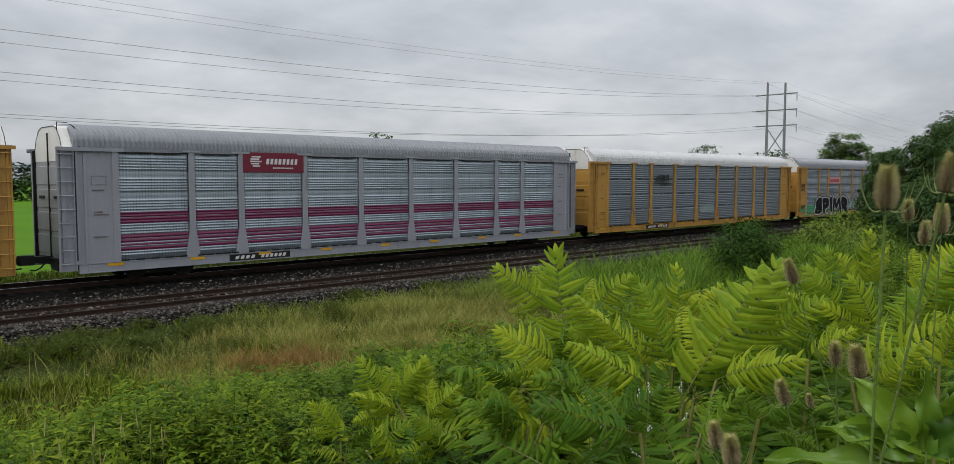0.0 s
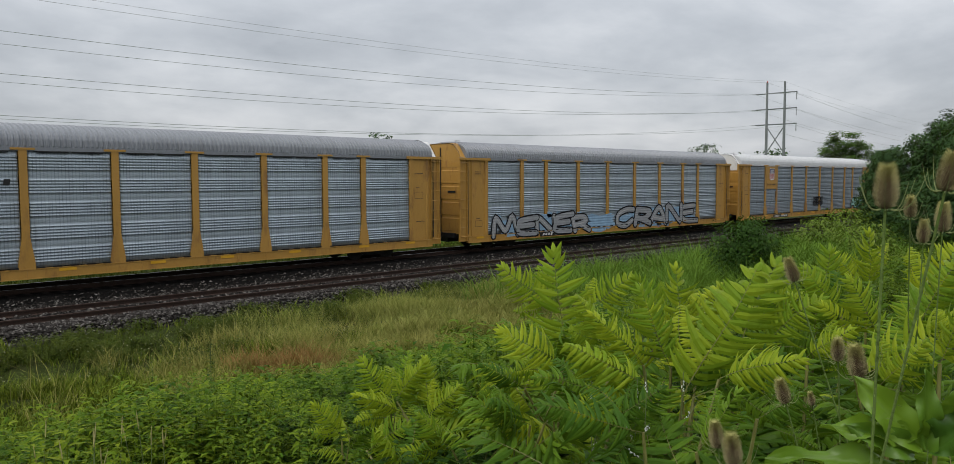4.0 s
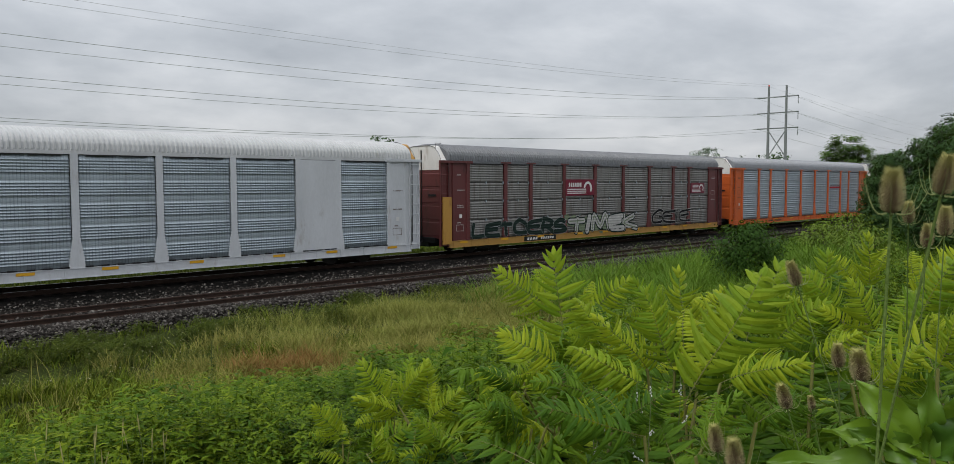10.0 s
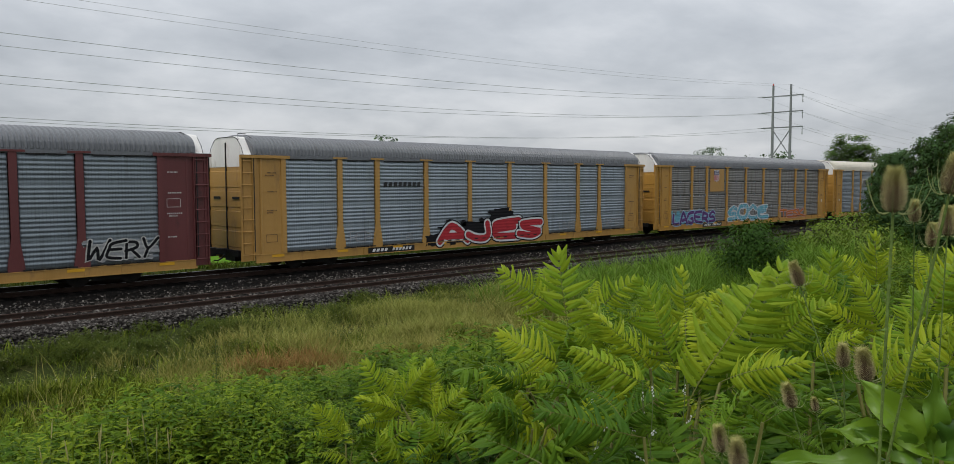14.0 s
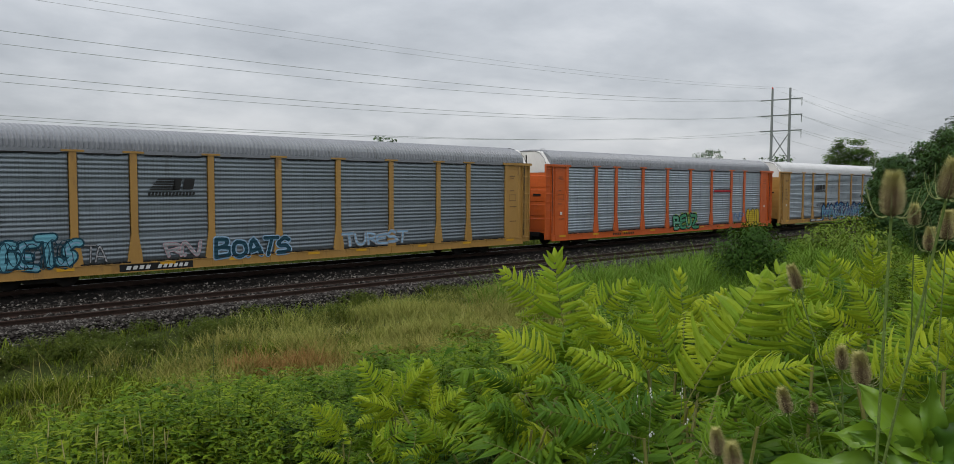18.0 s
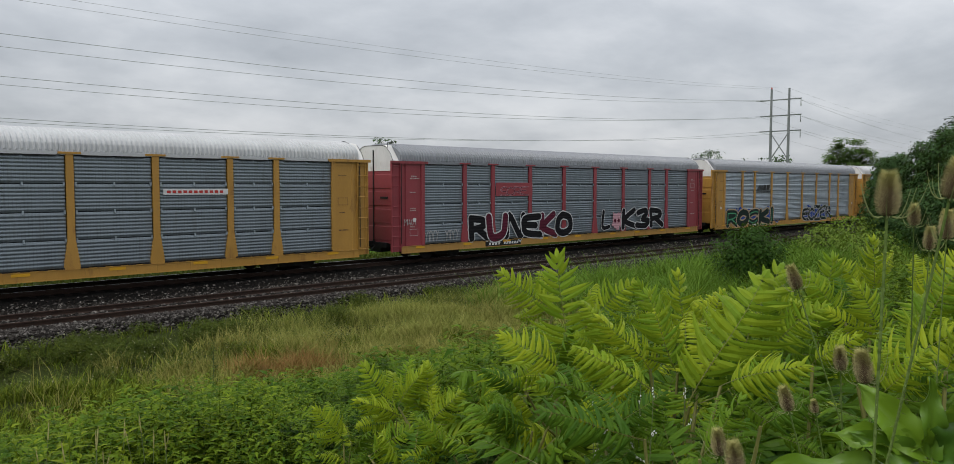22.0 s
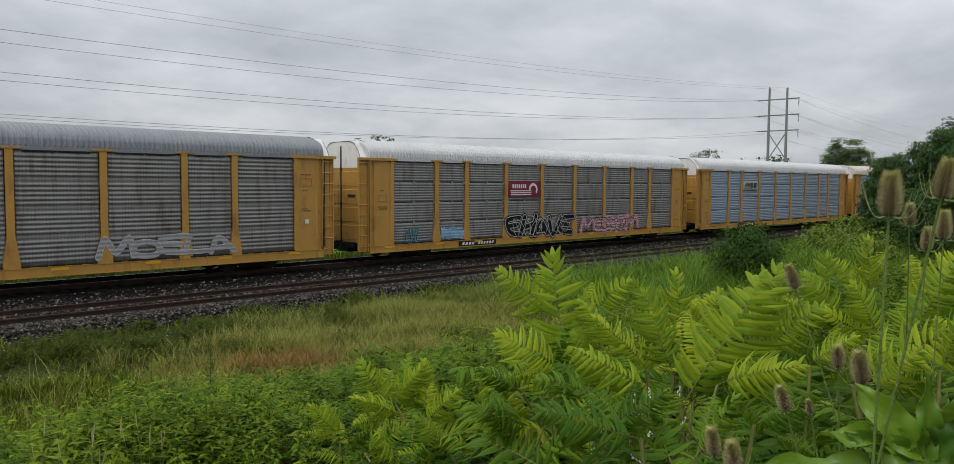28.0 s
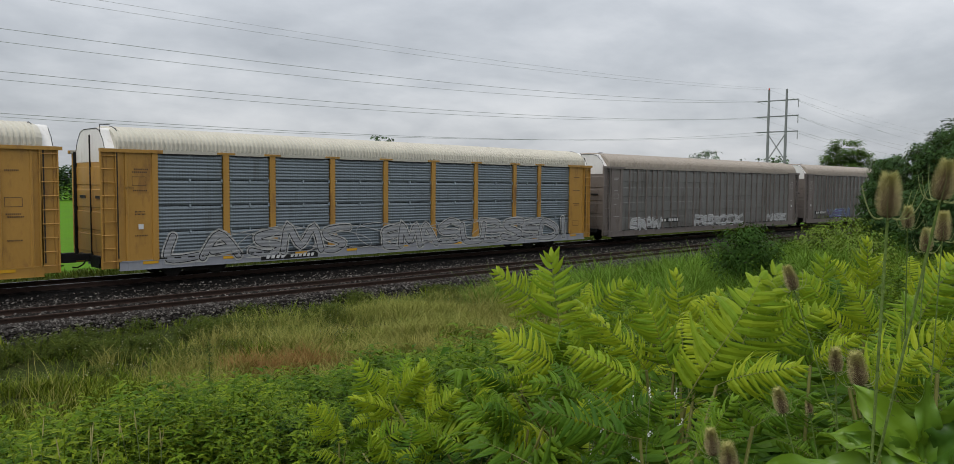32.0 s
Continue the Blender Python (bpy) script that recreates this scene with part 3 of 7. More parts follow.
def frame_mesh():
    o = [(-1.15, 0.36), (-1.15, 0.56), (-0.9, 0.60), (-0.55, 0.52), (-0.35, 0.66), (0.35, 0.66), (0.55, 0.52), (0.9, 0.60), (1.15, 0.56), (1.15, 0.36), (0.7, 0.33), (0.42, 0.18), (-0.42, 0.18), (-0.7, 0.33)]
    s = Solid().prism(o, -0.07, 0.07)
    for x in (-0.88, 0.88):
        s.lathe([(0.11, -0.13), (0.13, -0.1), (0.13, 0.05)], 10, Matrix.Translation((x, 0, 0.44)) @ Matrix.Rotation(radians(90), 4, "X"))
    for x in (-0.18, 0, 0.18):
        s.bar((x, 0, 0.24), (x, 0, 0.50), 0.07, 8)
    return s


def coupler_mesh():
    s = Solid().box(-0.14, 0.7, -0.1, 0.1, 0.72, 0.94)
    s.prism([(-0.34, 0.66), (-0.12, 0.66), (-0.12, 1.0), (-0.34, 1.0), (-0.38, 0.83)], -0.17, 0.17)
    s.box(0.35, 0.75, -1.1, 1.1, 0.66, 0.9)
    return s


def hose_mesh():
    s = Solid()
    pts = [(-0.1, -0.45, 0.78), (-0.25, -0.46, 0.6), (-0.42, -0.42, 0.5), (-0.58, -0.4, 0.52)]
    return s.tube(pts, 0.028, 6)


class Livery:
    def __init__(self, frame, panel, roof, kind="rib", sill=None, door=None, top=None, rows=4, label="", wall=None, caps=True):
        self.frame, self.panel, self.roof, self.kind, self.rows = frame, panel, roof, kind, rows
        self.sill, self.door, self.top, self.label, self.wall, self.caps = sill or frame, door or frame, top or END_WHITE, label, wall, caps


CARS = []
FLIP = Matrix.Rotation(math.pi, 4, "Z")


def autorack(lv):
    car = tagged(new("autorack_car"), lv.label, "railway car", "cars of the train")
    P = lambda key, build, name, mat, at=None, label="", parent=car, smooth=False: part(name, shared(key, build, name, smooth), mat, parent, label, at)
    P("roof", roof_mesh, "roof", lv.roof)
    P("deck", deck_mesh, "underframe", BLACK)
    for turn in (Matrix(), FLIP):
        side = turn @ Matrix.Translation((0, -SIDE, 0))
        P("sill", sill_mesh, "side_sill", lv.sill, side)
        P("rail", top_rail_mesh, "top_rail", lv.roof, side)
        near = turn is not FLIP
        for k in (1, -1):
            P("corner_cap", corner_cap_mesh, "corner_cap", lv.frame, side @ Matrix.Diagonal((k, 1, 1, 1)))
            P("end_gap", lambda: Solid().box(-13.165, -13.125, -0.062, 0.03, 0.85, Z_EAVE - 0.1), "end_gap", SEAM, side @ Matrix.Diagonal((k, 1, 1, 1)))
        P("endp", end_panel_mesh, "end_panel", lv.frame, side @ Matrix.Translation((-13.15, 0, 0)))
        P("endp", end_panel_mesh, "end_panel", lv.frame, side @ Matrix.Translation((13.12, 0, 0)) @ Matrix.Diagonal((-1, 1, 1, 1)))
        for a in (-13.70, 13.05):
            ladder = P("ladder", ladder_mesh, "ladder", lv.frame, side @ Matrix.Translation((a, 0, 0)))
            for k in range(9 if near else 0):
                P("rung", lambda: Solid().bar((0.02, -0.055, 0), (0.53, -0.055, 0), 0.018, 6), "rung", lv.frame, Matrix.Translation((0, 0, 0.75 + k * 0.46)), parent=ladder)
        for i, (a, b) in enumerate(BAY_X):
            w = b - a
            here = side @ Matrix.Translation((a, 0.03, 0))
            if i < 8:
                at = side @ Matrix.Translation((b + POST / 2, 0.02, 0))
                if lv.wall == "thin":
                    P("thinrib", lambda: Solid().box(-0.04, 0.04, -0.08, 0.0, Z_SILL1, Z_EAVE - 0.1), "thin_post", lv.frame, at)
                else:
                    P("post", post_mesh, "post", lv.frame, at)
                if lv.caps and near:
                    P("cap", cap_mesh, "post_cap", lv.frame, at)
            z0, z1 = Z_SILL1 + 0.03, Z_EAVE - 0.10
            if not near:
                P(("far", w), lambda: sheet_panel(w, z0, z1, 4), "side_panel", lv.panel, here)
            elif lv.wall == "solid" and i in (1, 7):
                P(("solid", w), lambda: Solid().box(-POST, w + POST, -0.07, 0.03, z0, z1), "solid_panel", lv.frame, here)
            elif lv.wall == "thin":
                P(("thin", w), lambda: thin_panel(w, z0, z1), "side_panel", lv.panel, here)
                for k in range(1, 3):
                    P("thinrib", lambda: Solid().box(-0.04, 0.04, -0.08, 0.0, Z_SILL1, Z_EAVE - 0.1), "thin_post", lv.frame, here @ Matrix.Translation((w * k / 3, 0, 0)))
            elif lv.kind == "rib":
                P(("rib", w, lv.rows), lambda: sheet_panel(w, z0, z1, lv.rows, 5, 0.82 if lv.rows == 4 else 0.66, 0.036 if lv.rows == 4 else 0.044), "side_panel", lv.panel, here, smooth=True)
            else:
                h = (z1 - z0) / lv.rows
                for k in range(lv.rows):
                    P(("row", w, lv.rows), lambda: sheet_panel(w, 0.012, h - 0.012, 1, 7, 0.93, 0.026), "side_panel", lv.panel, here @ Matrix.Translation((0, random.uniform(-0.004, 0.004), z0 + k * h)), smooth=True)
            if near and lv.kind == "rows" and lv.wall is None:
                P(("hinge", w), lambda: hinge_mesh(w, z0, z1, lv.rows), "hinge_strip", PANEL_LIGHT, here)["kind"] = "stuff"
        # black sheet added behind the panels, standing for the shade in their gaps
        if near and lv.wall != "thin":
            P("backing", lambda: Solid().box(X_BAY0, -X_BAY0, 0.10, 0.12, Z_SILL1, Z_EAVE), "rack_backing", BLACK, side)
        if near:
            P("slots", slot_mesh, "drain_strip", SEAM, side)["kind"] = "stuff"
            P("vents", vent_mesh, "vent_strip", SEAM, side)["kind"] = "stuff"
        # an end: radial door halves, white top, coupler, hose, truck
        end = turn @ Matrix.Translation((-13.42, 0, 0))
        for s in (1, -1):
            m = end @ Matrix.Diagonal((1, s, 1, 1))
            d = P("door", door_mesh, "end_door", lv.door, m)
            P("latch", lambda: Solid().box(-0.10, -0.06, -1.1, -0.55, 2.93, 3.03), "latch", SEAM, parent=d)
            P("doorpost", lambda: Solid().box(-0.16, -0.03, -1.60, -1.505, 0.8, 4.62), "corner_post", lv.door if (s > 0) == near else SEAM, m)
        P("gable", gable_mesh, "end_top", lv.top, end)
        P("gedge", gable_edge_mesh, "end_rim", SEAM, end)
        P("seam", lambda: Solid().box(-0.095, -0.04, -0.03, 0.03, 0.9, 5.2), "door_seam", SEAM, end)
        P("coupler", coupler_mesh, "coupler", BLACK, turn @ Matrix.Translation((-13.95, 0, 0)))
        P("hose", hose_mesh, "air_hose", SEAM, turn @ Matrix.Translation((-13.7, 0, 0)), smooth=True)
        truck = P("bolster", lambda: Solid().box(-0.2, 0.2, -1.1, 1.1, 0.3, 0.62), "truck", BLACK, turn @ Matrix.Translation((-10.05, 0, 0)))
        for s in (-1, 1):
            P("sideframe", frame_mesh, "side_frame", GEAR, Matrix.Translation((0, s * 1.0, 0)), parent=truck)
            for ax in (-0.88, 0.88):
                P("wheel", wheel_mesh, "wheel", GEAR, Matrix.Translation((ax, s * 0.755, 0.42)) @ Matrix.Rotation(0 if s < 0 else math.pi, 4, "Z"), parent=truck, smooth=True)
        for ax in (-0.88, 0.88):
            P("axle", lambda: Solid().bar((0, -0.75, 0.42), (0, 0.75, 0.42), 0.08, 8), "axle", BLACK, Matrix.Translation((ax, 0, 0)), parent=truck)
    CARS.append(car)
    return car

LIVERIES = {
    -1: Livery(YELLOW, PANEL_MID, ROOF_GREY, label="yellow enclosed autorack railcar with grey side panels"),
    0: Livery(GREY, PANEL_LIGHT, ROOF_GREY, rows=5, label="grey enclosed autorack railcar with maroon stripes and red sign"),
    1: Livery(YELLOW, PANEL_DARK, ROOF_WHITE, "rows", label="yellow enclosed autorack railcar with dark panels and white roof"),
    2: Livery(YELLOW, PANEL_MID, ROOF_GREY, rows=5, label="yellow enclosed autorack railcar with huge black and green graffiti"),
    3: Livery(YELLOW, PANEL_LIGHT, ROOF_GREY, rows=5, label="yellow enclosed autorack railcar with pale ribbed panels"),
    4: Livery(YELLOW, PANEL_LIGHT, ROOF_GREY, top=YELLOW, rows=5, label="yellow enclosed autorack railcar with blue and white graffiti"),
    5: Livery(YELLOW, PANEL_MID, ROOF_WHITE, "rows", label="yellow enclosed autorack railcar with shield emblem and white roof"),
    6: Livery(GREY, PANEL_LIGHT, ROOF_GREY, rows=5, label="grey enclosed autorack railcar with maroon stripes and graffiti"),
    7: Livery(WHITE, PANEL_MID, ROOF_GREY, top=YELLOW, rows=5, label="white enclosed autorack railcar with black and yellow graffiti"),
    8: Livery(WHITE, PANEL_LIGHT, ROOF_WHITE, top=YELLOW, wall="solid", caps=False, rows=5, label="clean white enclosed autorack railcar with solid end bays"),
    9: Livery(MAROON, PANEL_BROWN, ROOF_DARK, "rows", sill=YELLOW_PALE, label="maroon enclosed autorack railcar with brown-stained panels"),
    10: Livery(ORANGE, PANEL_LIGHT, ROOF_GREY, label="orange enclosed autorack railcar with pale ribbed panels"),
    11: Livery(MAROON, PANEL_DARK, ROOF_DARK, label="dark maroon enclosed autorack railcar with white graffiti", sill=YELLOW_PALE),
    12: Livery(YELLOW_PALE, PANEL_MID, ROOF_DARK, label="yellow enclosed autorack railcar with red graffiti"),
    13: Livery(YELLOW, PANEL_BROWN, ROOF_DARK, "rows", label="yellow enclosed autorack railcar with blue and cyan graffiti"),
    14: Livery(YELLOW, PANEL_MID, ROOF_CREAM, "rows", label="yellow enclosed autorack railcar with cream roof"),
    15: Livery(YELLOW_PALE, PANEL_DARK, ROOF_GREY, label="yellow enclosed autorack railcar with stained panels and cyan graffiti"),
    16: Livery(ORANGE, PANEL_LIGHT, ROOF_GREY, label="orange enclosed autorack railcar with green and yellow graffiti"),
    17: Livery(YELLOW_PALE, PANEL_LIGHT, ROOF_WHITE, rows=5, label="yellow enclosed autorack railcar with wide blue graffiti"),
    18: Livery(YELLOW, PANEL_DARK, ROOF_WHITE, "rows", label="yellow enclosed autorack railcar with grey stacked panels"),
    19: Livery(RED, PANEL_DARK, ROOF_GREY, "rows", sill=YELLOW_PALE, label="faded red enclosed autorack railcar with large black graffiti"),
    20: Livery(YELLOW, PANEL_LIGHT, ROOF_GREY, rows=5, label="yellow enclosed autorack railcar with green and blue graffiti"),
    21: Livery(YELLOW, PANEL_BLUE, ROOF_WHITE, "rows", label="yellow enclosed autorack railcar with bluish panels and dark graffiti"),
    22: Livery(YELLOW_PALE, PANEL_BROWN, ROOF_GREY, sill=BROWN, label="yellow enclosed autorack railcar with brown-grey panels"),
    23: Livery(YELLOW, PANEL_BROWN, ROOF_GREY, label="yellow enclosed autorack railcar with large red sign"),
    24: Livery(YELLOW, PANEL_BROWN, ROOF_WHITE, "rows", label="yellow enclosed autorack railcar with brown panels and maroon sign"),
    25: Livery(YELLOW, PANEL_BLUE, ROOF_WHITE, "rows", label="yellow enclosed autorack railcar with blue-grey panels"),
    26: Livery(YELLOW, PANEL_BLUE, ROOF_CREAM, "rows", label="yellow enclosed autorack railcar with blue and red graffiti"),
    27: Livery(YELLOW, PANEL_DARK, ROOF_CREAM, "rows", sill=GREY, label="yellow enclosed autorack railcar with grey sill and outlined graffiti"),
    28: Livery(BROWN, PANEL_BROWN, ROOF_TAN, wall="thin", caps=False, label="brown-grey enclosed autorack railcar with many thin ribs"),
    29: Livery(BROWN, PANEL_BROWN, ROOF_TAN, wall="thin", caps=False, label="brown-grey enclosed autorack railcar with many thin ribs"),
}
TRAIN = {n: autorack(lv) for n, lv in LIVERIES.items()}


# ---------------------------------------------------------------- lettering, emblems and graffiti on the cars
def coat(name, base, rough=0.75):
    """Paint over ribbed steel: the ribs show through as relief."""
    m = material(name, base, rough, 0.0, 0.22, 2.5, 20, 0.0, spec=0.12)
    t = m.node_tree
    tc = t.nodes.new("ShaderNodeTexCoord")
    wv = node(t, "ShaderNodeTexWave", Scale=2.05, Distortion=0.0)
    wv.bands_direction = "Z"
    link(t, tc.outputs["Object"], wv.inputs["Vector"])
    b = node(t, "ShaderNodeBump", Strength=0.3, Distance=0.03)
    link(t, wv.outputs["Fac"], b.inputs["Height"])
    link(t, b.outputs[0], t.nodes["Principled BSDF"].inputs["Normal"])
    return m


INK = {k: coat("sprayed_paint_" + k, c) for k, c in dict(
    black=(0.012, 0.012, 0.014), white=(0.62, 0.63, 0.64), grey=(0.34, 0.35, 0.36), green=(0.08, 0.32, 0.17), mint=(0.32, 0.55, 0.48), cyan=(0.16, 0.42, 0.52),
    blue=(0.03, 0.08, 0.36), sky=(0.30, 0.46, 0.62), red=(0.42, 0.035, 0.045), yellow=(0.62, 0.45, 0.04), pink=(0.62, 0.36, 0.40), orange=(0.5, 0.16, 0.03), maroon=(0.11, 0.018, 0.035),
    dark=(0.015, 0.03, 0.024), tan=(0.46, 0.36, 0.24), teal=(0.02, 0.07, 0.10), purple=(0.13, 0.06, 0.2), pale=(0.47, 0.47, 0.45), lime=(0.30, 0.45, 0.10), rust=(0.26, 0.055, 0.03), moss=(0.20, 0.25, 0.16), navy=(0.008, 0.016, 0.03)).items()}
SIGN = {k: material("sign_" + k, c, 0.4, 0, 0.1, 1.5, 12) for k, c in dict(maroon=(0.19, 0.012, 0.035), white=(0.75, 0.75, 0.74), black=(0.012, 0.012, 0.012), blue=(0.02, 0.03, 0.16),
                                                                         red=(0.5, 0.035, 0.03), yellow=(0.68, 0.35, 0.035), reflect=(0.75, 0.40, 0.02), pink=(0.62, 0.33, 0.36)).items()}
GLYPHS = {}


def glyph(ch, swell=0.0):
    """A character of the built-in font as plain arrays of corners and triangles, about one unit high."""
    if (ch, swell) not in GLYPHS:
        cu = bpy.data.curves.new("glyph", "FONT")
        cu.body, cu.offset, cu.resolution_u, cu.fill_mode = ch, swell, 3, "FRONT"
        ob = bpy.data.objects.new("glyph", cu)
        me = bpy.data.meshes.new_from_object(ob)
        GLYPHS[ch, swell] = ([tuple(v.co) for v in me.vertices], [tuple(p.vertices) for p in me.polygons])
        bpy.data.objects.remove(ob)
        bpy.data.meshes.remove(me)
        bpy.data.curves.remove(cu)
    return GLYPHS[ch, swell]


def flat_part(name, car, verts, faces, mat, y, label=""):
    """A flat sheet of paint on the near side of a car; corners are (x, z)."""
    me = bpy.data.meshes.new(name)
    me.from_pydata([(a, y, b) for a, b in verts], [], faces)
    me.materials.append(mat)
    me.update()
    return part(name, me, None, car, label)


def lettering(car, text, x0, x1, z0, z1, mat, name="lettering", layer=0, swell=0.0, wild=0.0, seed=0, parent=None, label=""):
    """Upright or hand-drawn letters that fill a stretch of the side."""
    r = random.Random(seed)
    n = max(1, len(text))
    weight = [0.5 if ch in "I1.L" else 1.25 if ch in "MW" else 1.0 for ch in text]
    unit = (x1 - x0) / sum(weight)
    at_x = x0
    V, F = [], []
    for i, ch in enumerate(text):
        step = unit * weight[i]
        cx = at_x + step / 2
        at_x += step
        h = (z1 - z0) * (1 + wild * r.uniform(-0.12, 0.1))
        lift = wild * r.uniform(-0.05, 0.06) * (z1 - z0)
        tilt = wild * r.uniform(-0.2, 0.2)
        if ch == " ":
            continue
        gv, gf = glyph(ch, swell)
        if not gv:
            continue
        base, _ = glyph(ch, 0.0)
        ax, bx_ = min(v[0] for v in base), max(v[0] for v in base)
        az, bz = min(v[1] for v in base), max(v[1] for v in base)
        w = step * (0.87 if wild else 0.84)
        if ch in "I1.":
            ax, bx_, w = (ax + bx_) / 2 - 0.3, (ax + bx_) / 2 + 0.3, unit
        k = len(V)
        for v in gv:
            u = ((v[0] - ax) / max(0.05, bx_ - ax) - 0.5) * w
            q = (v[1] - az) / max(0.05, bz - az) * h
            if wild:
                u += wild * 0.07 * h * math.sin(3.1 * q / h * 2 + i * 1.7 + seed)
                q += wild * 0.06 * h * math.sin(4 * u / w + i * 2.3 + seed)
            V.append((cx + u + tilt * (q - h / 2), z0 + lift + q))
        F += [tuple(a + k for a in f) for f in gf]
    return flat_part(name, parent or car, V, F, mat, -SIDE - 0.040 - 0.004 * layer, label)


def blob(car, x0, x1, z0, z1, mat, seed, layer=0, name="paint_patch", parent=None):
    """A cloud-edged patch of paint."""
    r = random.Random(seed)
    n = 44
    ph = [r.uniform(0, 6.28) for _ in range(4)]
    V = [((x0 + x1) / 2, (z0 + z1) / 2)]
    for i in range(n):
        a = 2 * math.pi * i / n
        k = 0.86 + 0.10 * math.sin(5 * a + ph[0]) + 0.08 * math.sin(9 * a + ph[1]) + 0.05 * math.sin(15 * a + ph[2])
        c, s = math.cos(a), math.sin(a)
        V.append(((x0 + x1) / 2 + (x1 - x0) / 2 * k * math.copysign(abs(c) ** 0.55, c), (z0 + z1) / 2 + (z1 - z0) / 2 * k * math.copysign(abs(s) ** 0.7, s)))
    return flat_part(name, parent or car, V, [(0, i + 1, (i + 1) % n + 1) for i in range(n)], mat, -SIDE - 0.037 - 0.004 * layer)


# pen strokes of hand-drawn capitals: each pair of digits is a place on a 9 x 9 grid
PEN = {"A": "00 49 90,23 73", "B": "00 09,09 68 66 45 05,35 84 81 50 00", "C": "88 59 17 04 11 50 82", "D": "00 09 58 85 82 50 00", "E": "99 18 05 11 90,15 75",
       "F": "99 18 10,15 65", "G": "88 59 17 04 11 60 82 84 54", "H": "00 19,80 99,14 85", "I": "40 59", "J": "79 73 50 20 03", "K": "00 19,89 14 90", "L": "19 11 91",
       "M": "00 19 43 79 90", "N": "00 19 80 99", "O": "49 17 02 40 82 87 49", "P": "10 19,19 78 86 54 14", "R": "10 19,19 78 86 54 14,44 90", "S": "88 59 17 25 64 82 50 01",
       "T": "09 99,59 40", "U": "09 12 40 82 99", "V": "09 40 99", "W": "09 20 46 70 99", "X": "00 99,09 90", "Y": "09 45 99,45 40", "Z": "09 98 01 90",
       "3": "18 69 77 44 83 60 01", "5": "89 18 15 65 83 50 01"}


def smooth_line(pts, steps):
    """A curve through points."""
    if steps < 2 or len(pts) < 3:
        return pts
    out = []
    for i in range(len(pts) - 1):
        a, b, c, d = pts[max(i - 1, 0)], pts[i], pts[i + 1], pts[min(i + 2, len(pts) - 1)]
        for k in range(steps):
            t = k / steps
            out.append(tuple(0.5 * (2 * b[q] + (c[q] - a[q]) * t + (2 * a[q] - 5 * b[q] + 4 * c[q] - d[q]) * t * t + (3 * b[q] - a[q] - 3 * c[q] + d[q]) * t ** 3) for q in (0, 1)))
    return out + [pts[-1]]


